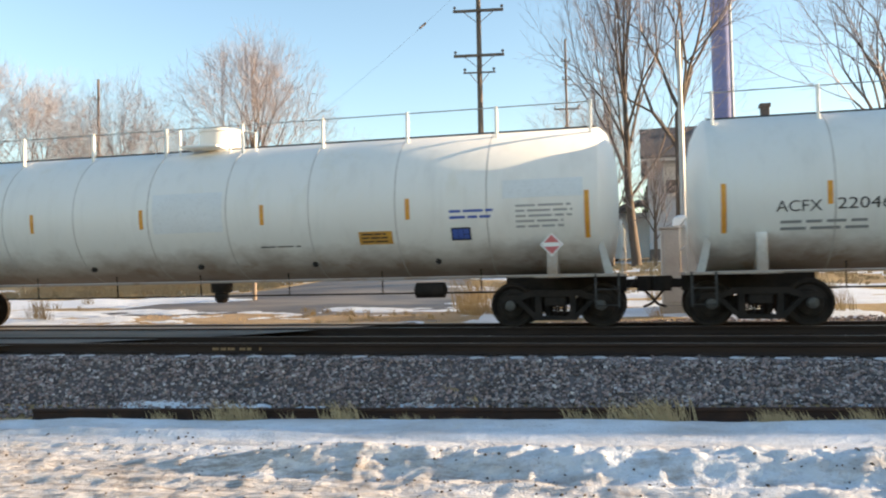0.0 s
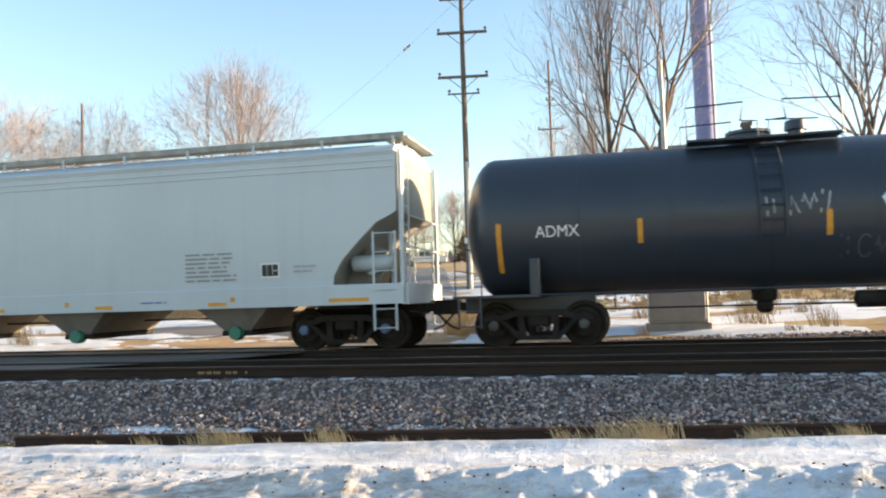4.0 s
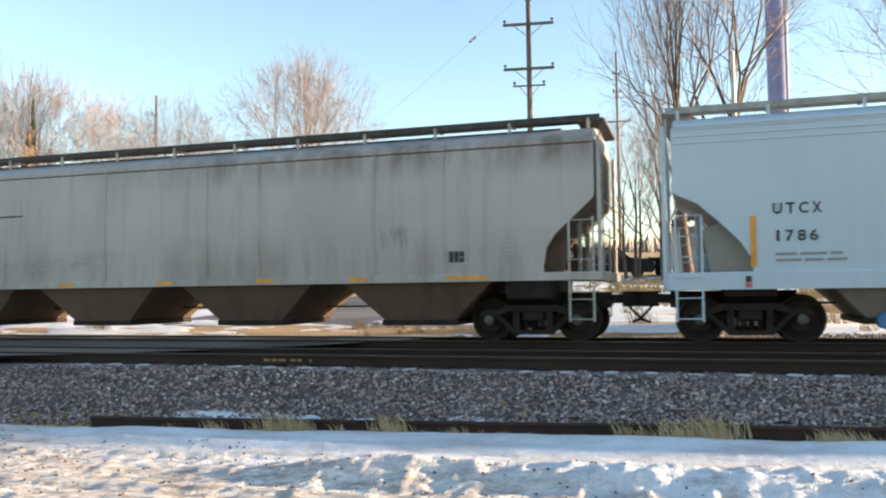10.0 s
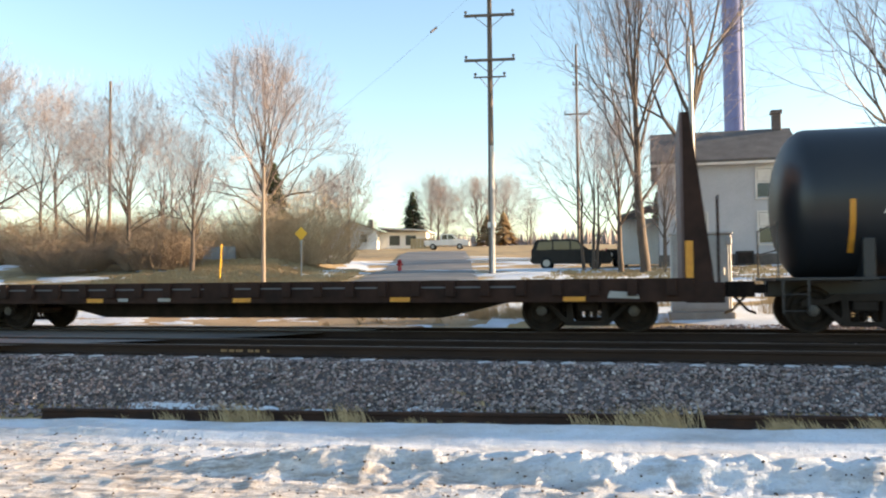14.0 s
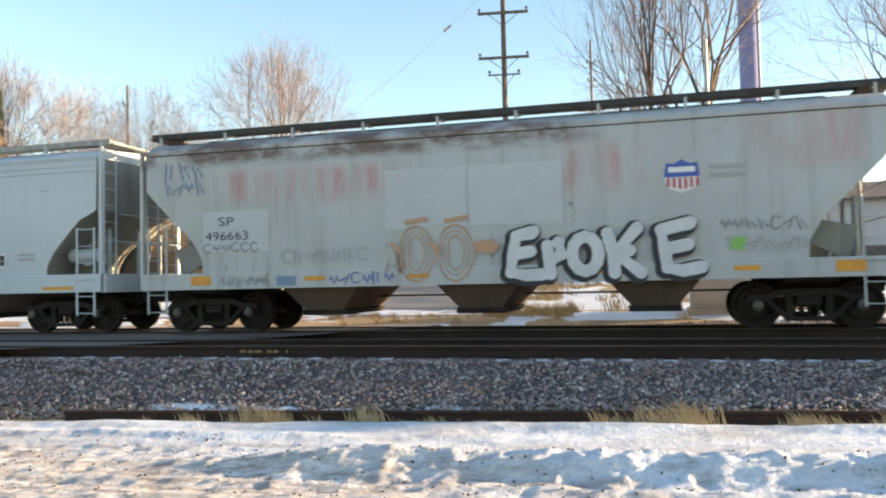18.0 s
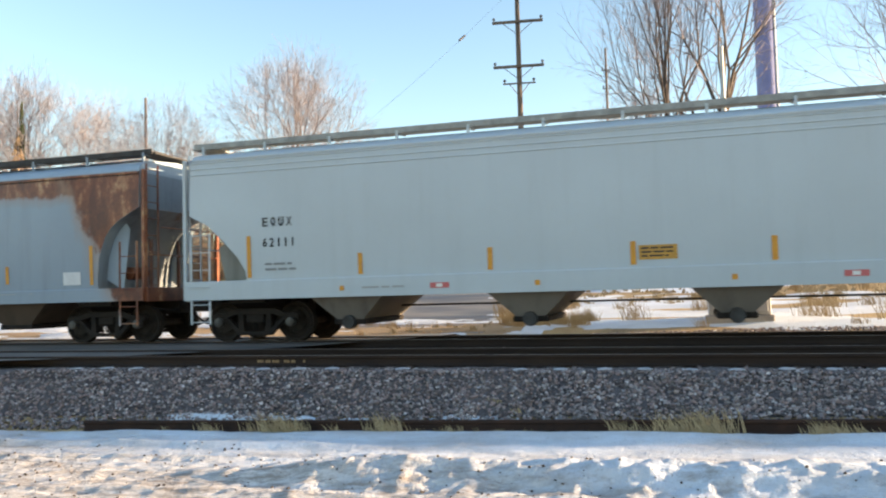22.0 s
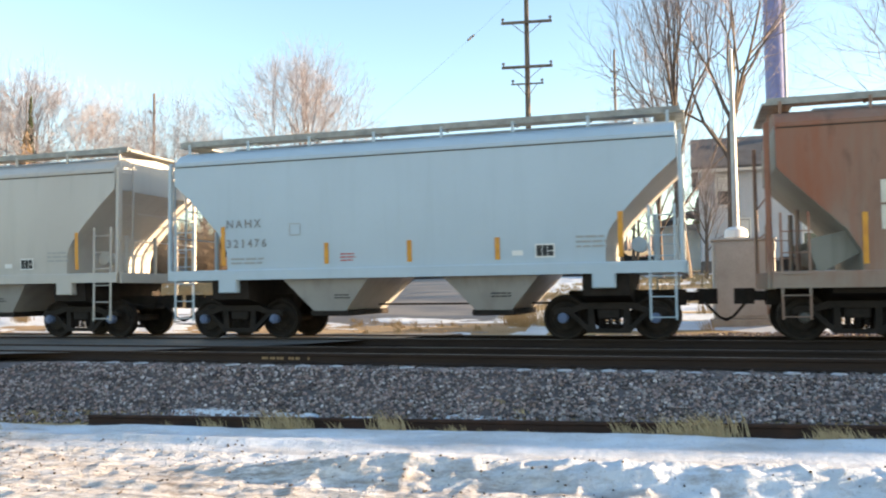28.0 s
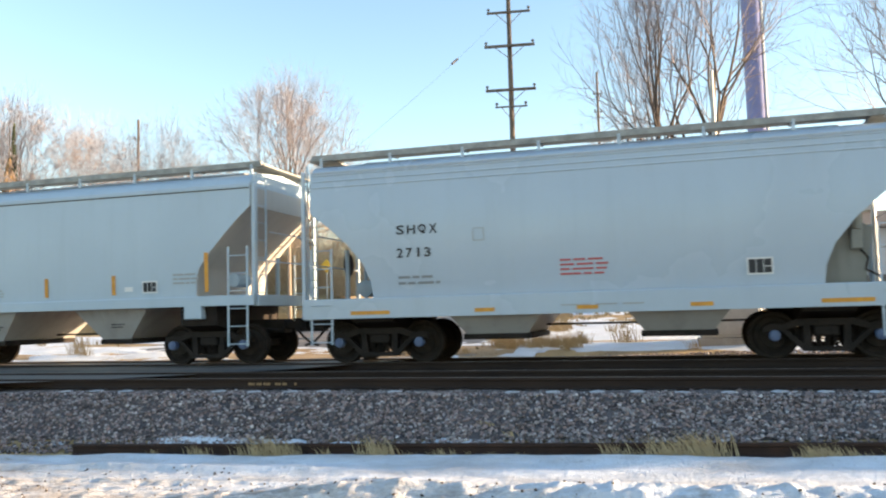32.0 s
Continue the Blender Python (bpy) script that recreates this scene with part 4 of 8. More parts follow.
        part("end_beam", Geo().bevbox(e - 0.06, e + 0.06, -1.5, 1.5, sill[0] - 0.02, sill[1], 0.01).mesh("end_beam", p), car)
        part("roof_platform", Geo().bevbox(min(e - s * 0.5, e + s * 0.06), max(e - s * 0.5, e + s * 0.06), -1.18, 1.18, top + 0.04, top + 0.085, 0.008).mesh("roof_platform", M[walk_mat]), car)
        lx = (e - s * 0.62, e - s * 0.16)
        for y in (-1.585, 1.585):
            ladder(car, *lx, y, 0.42, sill[1] + 1.05, p)
        end_ladder(car, e - s * 0.02, -1.42, -1.0, sill[1], eave + 0.2, p)
        g = Geo()
        g.tube([(e, -1.45, sill[1] + 0.75), (e, 1.45, sill[1] + 0.75)], 0.016, 5)
        g.tube([(e, -0.9, sill[1] + 1.4), (e, 1.45, sill[1] + 1.4)], 0.016, 5)
        part("grab_rail", g.mesh("grab_rail", p), car)
    if cut in ("round", "plain", "hollow", "tall", "small"):
        inner = [(z, i) for z, i in CUTS[cut] if 1.0 < z < 3.0 and i >= 0.62]
        for s in (1,) if open_left else (-1, 1):
            poly = [(s * (half - i - 0.02), max(z, sill[1] - 0.05)) for z, i in inner] + [(s * (half - 0.62), inner[-1][0] - 0.15), (s * (half - 0.80), sill[1] - 0.05)]
            for y in (-1.22 if s < 0 or cut != "round" else -0.62, 1.20):
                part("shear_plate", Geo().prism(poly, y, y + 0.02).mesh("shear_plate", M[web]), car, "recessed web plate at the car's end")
    if cut == "round":
        part("air_tank", Geo().lathe([(-0.46, 0.03), (-0.42, 0.13), (-0.36, 0.17), (0.36, 0.17), (0.42, 0.13), (0.46, 0.03)], 16, "x", (half - 0.82, -1.02, 1.80)).mesh("air_tank", p, True, 40), car, "pale cylindrical air tank")
        part("air_pipe", Geo().tube([(half - 0.5, -1.02, 1.8), (half - 0.4, -1.1, 1.6), (half - 0.42, -1.1, 1.36)], 0.02, 6).mesh("air_pipe", M["steel_dark"]), car)
    if cut == "tall":
        part("control_valve", Geo().bevbox(half - 1.02, half - 0.80, -1.36, -1.20, 1.95, 2.35, 0.03).lathe([(-0.2, 0.04), (-0.18, 0.10), (0.12, 0.10), (0.15, 0.04)], 10, "z", (half - 0.90, -1.30, 2.50)).mesh("control_valve", M[web]), car, "dark brake control valve")
        part("air_pipe", Geo().tube([(half - 0.9, -1.3, 2.0), (half - 0.75, -1.32, 1.8), (half - 0.8, -1.3, 1.6), (half - 0.55, -1.3, 1.45)], 0.022, 6).mesh("air_pipe", M["steel_dark"]), car)
    e = -half
    part("brake_wheel", Geo().lathe([(-0.02, 0.22), (-0.02, 0.27), (0.02, 0.27), (0.02, 0.22)], 16, "x", (e + 0.12, 0.55, 2.2)).mesh("brake_wheel", M["steel_dark"]), car)
    part("brake_cylinder", Geo().lathe([(-0.3, 0.05), (-0.28, 0.15), (0.28, 0.15), (0.3, 0.05)], 12, "y", (half - 0.85, -0.7, sill[1] + 0.35)).mesh("brake_cylinder", p, True), car)
    part("air_reservoir", Geo().lathe([(-0.5, 0.05), (-0.46, 0.19), (0.46, 0.19), (0.5, 0.05)], 14, "y", (-half + 0.8, 0.3, sill[1] + 0.25)).mesh("air_reservoir", p, True), car)
    part("brake_pipe", Geo().tube([(-half, 0.5, 0.72), (half, 0.5, 0.72)], 0.025, 6).mesh("brake_pipe", M["steel_dark"]), car)
    draw_gear(car, half)
    for s in (-1, 1):
        bogie(car, s * tc / 2, hub)
    return car


def tank_car(name, label, u, tc, paint, r=1.50, zc=2.50, over=1.42, line=False, walk_len=2.8, dome="flat"):
    half = tc / 2 + over
    p = M[paint]
    car = car_root(name, label, "tank car", u)
    prof = []
    for k in range(9):
        a = math.pi / 2 * k / 8
        prof.append((-half + 0.62 - 0.62 * math.cos(a), max(0.02, r * math.sin(a))))
    if line:
        prof = [(-half, 0.02), (-half + 0.03, 0.45 * r), (-half + 0.10, 0.72 * r), (-half + 0.22, 0.90 * r), (-half + 0.33, 0.975 * r), (-half + 0.37, r)]
    heads = len(prof)
    prof += [(-tc / 4, r), (0, r), (tc / 4, r)]
    prof += [(-a, b) for a, b in reversed(prof[:heads])]
    part("tank", Geo().lathe(prof, 56, "x", (0, 0, zc)).mesh("tank", p, True, 50), car)
    nring = 9 if tc > 12 else 6
    for k in range(1, nring):
        x = -half + 0.62 + (2 * half - 1.24) * k / nring
        part("weld_seam", Geo().lathe([(x - 0.02, r - 0.01), (x - 0.012, r + 0.005), (x + 0.012, r + 0.005), (x + 0.02, r - 0.01)], 48, "x", (0, 0, zc)).mesh("weld_seam", M["seam_grime"] if line else p, True, 50), car)
    # stub sills, saddles and end platforms
    for s in (-1, 1):
        e = s * (half + 0.12)
        lo, hi = min(s * (tc / 2 - 1.1), e), max(s * (tc / 2 - 1.1), e)
        part("stub_sill", Geo().bevbox(lo, hi, -0.24, 0.24, 0.68, 1.05, 0.02).mesh("stub_sill", M["steel_dark"] if line else p), car)
        g = Geo()
        g.prism([(-1.42, 0.98), (1.42, 0.98), (1.36, 1.30), (1.20, 1.62), (0.9, 1.35), (0, 1.12), (-0.9, 1.35), (-1.20, 1.62), (-1.36, 1.30)], s * tc / 2 - 0.06, s * tc / 2 + 0.06, "x")
        part("saddle", g.mesh("saddle", p), car)
        part("saddle_post", Geo().bevbox(s * tc / 2 - 0.10, s * tc / 2 + 0.10, -1.44, -1.30, 0.98, 1.75, 0.02).mesh("saddle_post", p), car)
        part("end_platform", Geo().bevbox(min(e, e - s * 1.7), max(e, e - s * 1.7), -1.5, 1.5, 0.99, 1.05, 0.01).mesh("end_platform", p), car)
        g = Geo()
        g.tube([(e - s * 0.05, -1.46, 1.05), (e - s * 0.05, -1.46, 2.05), (e - s * 0.05, 1.46, 2.05), (e - s * 0.05, 1.46, 1.05)], 0.018, 6)
        g.tube([(e - s * 0.05, -1.46, 1.55), (e - s * 0.05, 1.46, 1.55)], 0.014, 5)
        part("end_handrail", g.mesh("end_handrail", p), car)
        ladder(car, e - s * 0.55, e - s * 0.12, -1.5, 0.4, 1.05, M["grating_dark"] if line else p, 0.3, "step")
    # side rods under the tank
    g = Geo()
    g.tube([(-half + 0.4, -1.47, 1.03), (half - 0.4, -1.47, 1.03)], 0.03 if line else 0.022, 6)
    part("side_rail", g.mesh("side_rail", p), car)
    g = Geo()
    g.tube([(-tc / 2 + 1.2, -0.9, 0.72), (tc / 2 - 1.2, -0.9, 0.72)], 0.018, 5)
    n = max(3, int(tc / 2.2))
    for k in range(n):
        x = -tc / 2 + 1.5 + (tc - 3) * k / (n - 1)
        g.tube([(x, -0.9, 0.70), (x, -0.95, 1.2)], 0.014, 5)
    part("brake_rod", g.mesh("brake_rod", M["steel_dark"]), car)
    part("bottom_valve", Geo().lathe([(0.55, 0.09), (0.62, 0.16), (0.78, 0.16), (0.80, 0.24), (1.08, 0.26)], 14, "z").mesh("bottom_valve", M["steel_dark"], True), car)
    part("brake_cylinder", Geo().lathe([(-0.35, 0.05), (-0.3, 0.16), (0.3, 0.16), (0.35, 0.05)], 12, "x", (tc / 2 - 2.6, -0.8, 0.78)).mesh("brake_cylinder", M["steel_dark"], True), car)
    # top fittings
    t = zc + r
    if dome == "tall":
        part("dome", Geo().lathe([(-0.06, 0.46), (0.40, 0.46), (0.41, 0.50), (0.47, 0.50), (0.49, 0.44), (0.50, 0.1)], 24, "z", (0, 0, t)).mesh("dome", p, True, 40), car, "round valve housing")
    else:
        part("manway", Geo().lathe([(-0.05, 0.42), (0.16, 0.40), (0.18, 0.44), (0.24, 0.44), (0.27, 0.2)], 18, "z", (-0.15, 0, t)).mesh("manway", p, True, 30), car)
        part("valve", Geo().lathe([(-0.05, 0.16), (0.2, 0.15), (0.22, 0.22), (0.40, 0.20), (0.44, 0.05)], 14, "z", (0.75, 0, t)).mesh("valve", p, True, 30), car)
    if line:
        part("top_rail", Geo().tube([(-half + 0.42, -0.30, t - 0.022), (half - 0.42, -0.30, t - 0.022)], 0.028, 6).mesh("top_rail", M["grating_dark"]), car, "dark rail along the top of the tank")
        for s in (-1, 1):
            part("end_brace", Geo().prism([(s * (half - 0.10), 1.04), (s * (half - 0.26), 1.04), (s * (half - 0.46), 1.95), (s * (half - 0.36), 1.98)], -1.18, -1.06).mesh("end_brace", M["seam_grime"]), car, "grimy brace at the tank's head")
            part("top_handrail", Geo().tube([(s * 0.62, -0.7, t - 0.2), (s * 0.62, -0.7, t + 0.40), (s * 1.25, -0.7, t + 0.24), (s * 1.25, -0.7, t - 0.2)], 0.022, 6).mesh("top_handrail", p), car)
    walk_len = 0.9 if line else walk_len
    for y0 in (-1.0, 0.45):
        part("top_platform", Geo().bevbox(-walk_len / 2, walk_len / 2, y0, y0 + 0.55, t - 0.06, t - 0.01, 0.01).mesh("top_platform", p), car, "grated platform beside the manway")
    if not line:
        for s in (-1, 1):
            g = Geo()
            a, b = s * walk_len / 2, s * (walk_len / 2 - 1.05)
            g.tube([(a, -0.95, t - 0.05), (a, -0.95, t + 0.62), (b, -0.95, t + 0.66), (b + s * 0.06, -0.95, t + 0.30)], 0.018, 6)
            g.tube([(b + s * 0.06, -0.95, t + 0.30), (b - s * 0.25, -0.95, t + 0.28), (b - s * 0.25, -0.95, t - 0.05)], 0.016, 6)
            part("top_handrail", g.mesh("top_handrail", p), car)
            part("top_handrail", Geo().tube([(a, 0.95, t - 0.05), (a, 0.95, t + 0.62), (b, 0.95, t + 0.66), (b + s * 0.06, 0.95, t + 0.30)], 0.018, 6).mesh("top_handrail", p), car)
    else:
        n = 10
        g = Geo()
        g.tube([(-half + 0.35, -0.75, t + 0.42), (half - 0.35, -0.75, t + 0.42)], 0.012, 5)
        part("safety_line", g.mesh("safety_line", M["grating"]), car)
        for k in range(n):
            x = -half + 0.5 + (2 * half - 1.0) * k / (n - 1)
            part("stanchion", Geo().bevbox(x - 0.03, x + 0.03, -0.78, -0.72, t - 0.22, t + 0.45, 0.006).mesh("stanchion", p), car)
    # ladder over the waist of the tank
    g = Geo()
    for x in (-0.22, 0.22):
        pts = []
        for k in range(10):
            a = radians(-20 + 95 * k / 9)
            pts.append((x, -(r + 0.07) * math.cos(a), zc + (r + 0.07) * math.sin(a)))
        g.tube(pts, 0.02, 5)
    for k in range(9):
        a = radians(-18 + 85 * k / 8)
        g.tube([(-0.22, -(r + 0.07) * math.cos(a), zc + (r + 0.07) * math.sin(a)), (0.22, -(r + 0.07) * math.cos(a), zc + (r + 0.07) * math.sin(a))], 0.014, 5)
    if not line:
        part("ladder", g.mesh("ladder", p), car)
    draw_gear(car, half + 0.1)
    for s in (-1, 1):
        bogie(car, s * tc / 2)
    return car


def flat_car(name, label, u, tc):
    p = M["flat_rust"]
    half = tc / 2 + 1.98
    car = car_root(name, label, "flat car", u)
    part("deck", Geo().bevbox(-half, half, -1.45, 1.45, 0.98, 1.06, 0.01).mesh("deck", M["deck_wood"]), car, "worn dark plank deck")
    for s in (-1, 1):
        part("side_sill", Geo().prism([(-half, 0.62), (half, 0.62), (half, 1.06), (-half, 1.06)], s * 1.48 - 0.06, s * 1.48 + 0.06).mesh("side_sill", p), car)
        for k in range(26):
            x = -half + 0.4 + (2 * half - 0.8) * k / 25
            part("stake_pocket", shared("stake", lambda: Geo().bevbox(-0.09, 0.09, -0.06, 0.06, 0.74, 1.04, 0.01).mesh("stake_pocket", p)), car, "", pose(x, s * 1.58, 0))
    a = tc / 2 - 1.5
    part("centre_sill", Geo().prism([(-half, 0.64), (-a, 0.64), (-a + 1.6, 0.27), (a - 1.6, 0.27), (a, 0.64), (half, 0.64), (half, 0.98), (-half, 0.98)], -0.5, 0.5).mesh("centre_sill", M["steel_dark"]), car)
    for s in (-1, 1):
        x = s * (tc / 2 + 1.83)
        g = Geo()
        g.box(min(x, x - s * 0.05), max(x, x - s * 0.05), -1.45, 1.45, 1.06, 4.16)
        bh = part("bulkhead", g.mesh("bulkhead", M["bulkhead_sunlit"] if s < 0 else M["bulkhead_shaded"]), car, "tall steel end bulkhead")
        for y in (-1.42, -0.85, -0.28, 0.28, 0.85, 1.42):
            g = Geo()
            g.prism([(x, 0.62), (x + s * 0.55, 0.62), (x + s * 0.5, 1.2), (x + s * 0.14, 4.12), (x, 4.16)], y - 0.045, y + 0.045)
            part("brace", g.mesh("brace", p), bh)
        for z in (1.9, 3.0, 4.05):
            part("cross_rib", Geo().box(min(x, x + s * 0.14), max(x, x + s * 0.14), -1.42, 1.42, z, z + 0.12).mesh("cross_rib", p), bh)
        end_ladder(car, x + s * 0.62, -1.35, -0.95, 0.7, 2.6, p)
        part("end_beam", Geo().bevbox(min(x, x + s * 0.7), max(x, x + s * 0.7), -1.5, 1.5, 0.60, 0.98, 0.02).mesh("end_beam", p), car)
    draw_gear(car, half + 0.45)
    for s in (-1, 1):
        bogie(car, s * tc / 2)
    return car


M["flat_rust"] = surface("flat_rust", (0.020, 0.012, 0.010), (0.045, 0.024, 0.018), 2.0, 0.8, grain=18)
M["deck_wood"] = surface("deck_wood", (0.035, 0.026, 0.02), (0.06, 0.045, 0.033), 1.5, 0.9, grain=20, stretch=(5, 0.4, 1))
# one steel, two tones: sun put into the left inner face, shade into the right
M["bulkhead_sunlit"] = surface("bulkhead_sunlit", (0.33, 0.10, 0.045), (0.27, 0.08, 0.036), 1.3, 0.7, grain=16)
M["bulkhead_shaded"] = surface("bulkhead_shaded", (0.17, 0.12, 0.12), (0.09, 0.06, 0.055), 1.0, 0.7, grain=12, stretch=(1, 1, 0.4))

CARS = {}
W_TANK = "large white tank car with yellow markers and rusty grime"
# Z never comes into view; added to shade the verge at the start
CARS["Z"] = hopper_car("hopper_car", "unseen hopper car added ahead of the view for its shadow", 194.55, 16.3, "hopper_grey", outlet="outlet_green")
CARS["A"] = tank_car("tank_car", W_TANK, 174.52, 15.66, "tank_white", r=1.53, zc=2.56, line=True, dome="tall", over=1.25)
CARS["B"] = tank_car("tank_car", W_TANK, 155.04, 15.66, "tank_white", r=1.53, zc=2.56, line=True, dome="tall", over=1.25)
CARS["C"] = tank_car("tank_car", "short black tank car with white lettering", 138.815, 8.77, "tank_navy", r=1.47, zc=2.46, over=1.50)
CARS["D"] = tank_car("tank_car", "short black tank car with a blue emblem and chalk scribbles", 126.035, 8.77, "tank_navy", r=1.47, zc=2.46, over=1.50)
CARS["E"] = hopper_car("hopper_car", "long pale grey four-bay hopper car with green outlet caps", 109.46, 16.30, "hopper_grey", outlet="outlet_green", hub="hub_blue")
CARS["F"] = hopper_car("hopper_car", "round-sided blue-grey hopper car with a blue emblem", 89.615, 15.31, "hopper_blue_grey", cut="steep", ribbed=False, sill=(1.10, 1.42), eave=3.95, top=4.35, bulge=1.5, bays=5, walk_mat="grating_dark", over=1.5, bay_step=2.55, bay_w=(0.62, 0.20), under="hopper_dark_brown")
CARS["G"] = hopper_car("hopper_car", "long pale grey four-bay hopper car with blue outlet caps", 70.31, 15.32, "hopper_blue", outlet="outlet_blue", sill=(1.0, 1.32))
CARS["H"] = hopper_car("hopper_car", "dirty grey four-bay hopper car streaked with grime", 50.285, 16.55, "hopper_dirty", ribbed=False, under="hopper_dark_brown", ends="hopper_dark_brown", web="hopper_dark_brown", cut="small", bay_z=0.34, sill=(1.22, 1.38), eave=3.93, walk_mat="grating_dark", bay_step=3.95, bay_w=(1.65, 0.75))
CARS["I"] = tank_car("tank_car", "long black tank car with a blue emblem", 31.105, 13.65, "tank_black", r=1.48, zc=2.45, over=1.45)
CARS["J"] = flat_car("flat_car", "empty rusty bulkhead flat car with tall steel ends", 12.125, 14.37)
CARS["K"] = tank_car("tank_car", "long black tank car with large white lettering", -7.135, 14.21, "tank_black", r=1.50, zc=2.48, over=1.45)
CARS["L"] = hopper_car("hopper_car", "worn grey hopper car covered in graffiti", -24.295, 12.27, "hopper_worn", bays=3, ribbed=False, sill=(0.95, 1.30), eave=3.98, cut="plain", walk_mat="grating_dark", bay_step=3.4, bay_w=(0.88, 0.42), under="hopper_dark_brown")
CARS["M"] = hopper_car("hopper_car", "long pale grey four-bay hopper car with black lettering", -42.54, 16.34, "hopper_grey", over=1.4, outlet="grating_dark")
CARS["N"] = hopper_car("hopper_car", "long pale grey hopper car with yellow bars and a yellow placard", -62.83, 16.32, "hopper_grey", over=1.4, outlet="grating_dark")
CARS["O"] = hopper_car("hopper_car", "short grey-blue hopper car with a broad band of rust", -79.215, 8.57, "hopper_bleeding", roof="hopper_rusty", bays=2, ribbed=False, ends="hopper_end_blue", web="hopper_rusty", sill=(0.98, 1.28), eave=3.92, cut="hollow", walk_mat="grating_dark", under="hopper_dark_brown", bay_step=3.66, bay_w=(1.15, 0.4))
CARS["P"] = hopper_car("hopper_car", "short pale grey two-bay hopper car with red small print", -91.94, 8.60, "hopper_gloss", cut="tall", bulge=0.6, open_left=True, bays=2, hub="hub_blue", under="hopper_dirty", bay_z=0.47, bay_step=3.5, bay_w=(0.95, 0.62))
TWO = dict(ends="hopper_cream", bays=2, ribbed=False, sill=(1.30, 1.52), eave=3.90, cut="slant", bay_z=0.50, hub="hub_blue", bay_step=3.6, bay_w=(1.03, 0.36))
CARS["Q"] = hopper_car("hopper_car", "short pale grey two-bay hopper car on blue-capped bearings", -104.375, 8.19, "hopper_blue", under="hopper_dirty", **TWO)
CARS["R"] = hopper_car("hopper_car", "short rust-brown hopper car with white number panels", -116.61, 8.12, "hopper_brown", bays=2, ribbed=False, sill=(0.98, 1.28), eave=3.92, cut="plain", walk_mat="grating", under="hopper_dark_brown", bay_step=3.66, bay_w=(1.15, 0.4))
CARS["S"] = hopper_car("hopper_car", "short clean pale grey two-bay hopper car", -129.145, 8.15, "hopper_blue", under="hopper_dirty", **TWO)
CARS["T"] = hopper_car("hopper_car", "short warm grey two-bay hopper car with red round marks", -141.595, 8.13, "hopper_cream", under="hopper_dirty", **TWO)
CARS["U"] = hopper_car("hopper_car", "short cream two-bay hopper car with yellow markers", -153.925, 8.13, "hopper_cream", under="hopper_dirty", **TWO)
CARS["V"] = hopper_car("hopper_car", "short blue-grey two-bay hopper car with red small print", -166.40, 8.64, "hopper_gloss", cut="tall", bulge=0.6, open_left=True, bays=2, hub="hub_blue", under="hopper_dirty", bay_z=0.47, bay_step=3.5, bay_w=(0.95, 0.62))
CARS["W"] = hopper_car("hopper_car", "short pale grey two-bay hopper car at the end of the view", -178.9, 8.2, "hopper_blue", under="hopper_dirty", **TWO)


# ---- behind the line: trees ----
M["bark"] = surface("bark", (0.12, 0.093, 0.075), (0.07, 0.055, 0.045), 4, 0.9, grain=30, stretch=(1, 1, 0.25), relief=0.5)
M["twig"] = surface("twig", (0.30, 0.262, 0.255), (0.20, 0.172, 0.168), 2, 0.9, relief=0)
M["twig_pink"] = surface("twig_pink", (0.275, 0.238, 0.238), (0.19, 0.16, 0.16), 2, 0.9, relief=0)
M["brush"] = surface("brush", (0.56, 0.43, 0.27), (0.42, 0.31, 0.19), 2, 0.9, relief=0)
M["brush_dark"] = surface("brush_dark", (0.32, 0.235, 0.16), (0.20, 0.15, 0.105), 2, 0.9, relief=0)
M["needle"] = surface("needle", (0.035, 0.05, 0.025), (0.06, 0.065, 0.03), 3, 0.9, relief=0)
# golden copy of the needles, with the low sun put into the colour
M["needle_sunlit"] = surface("needle_sunlit", (0.30, 0.185, 0.075), (0.17, 0.11, 0.05), 2, 0.9, relief=0)
M["dry_grass"] = surface("dry_grass", (0.46, 0.36, 0.20), (0.32, 0.235, 0.13), 6, 0.9, relief=0)


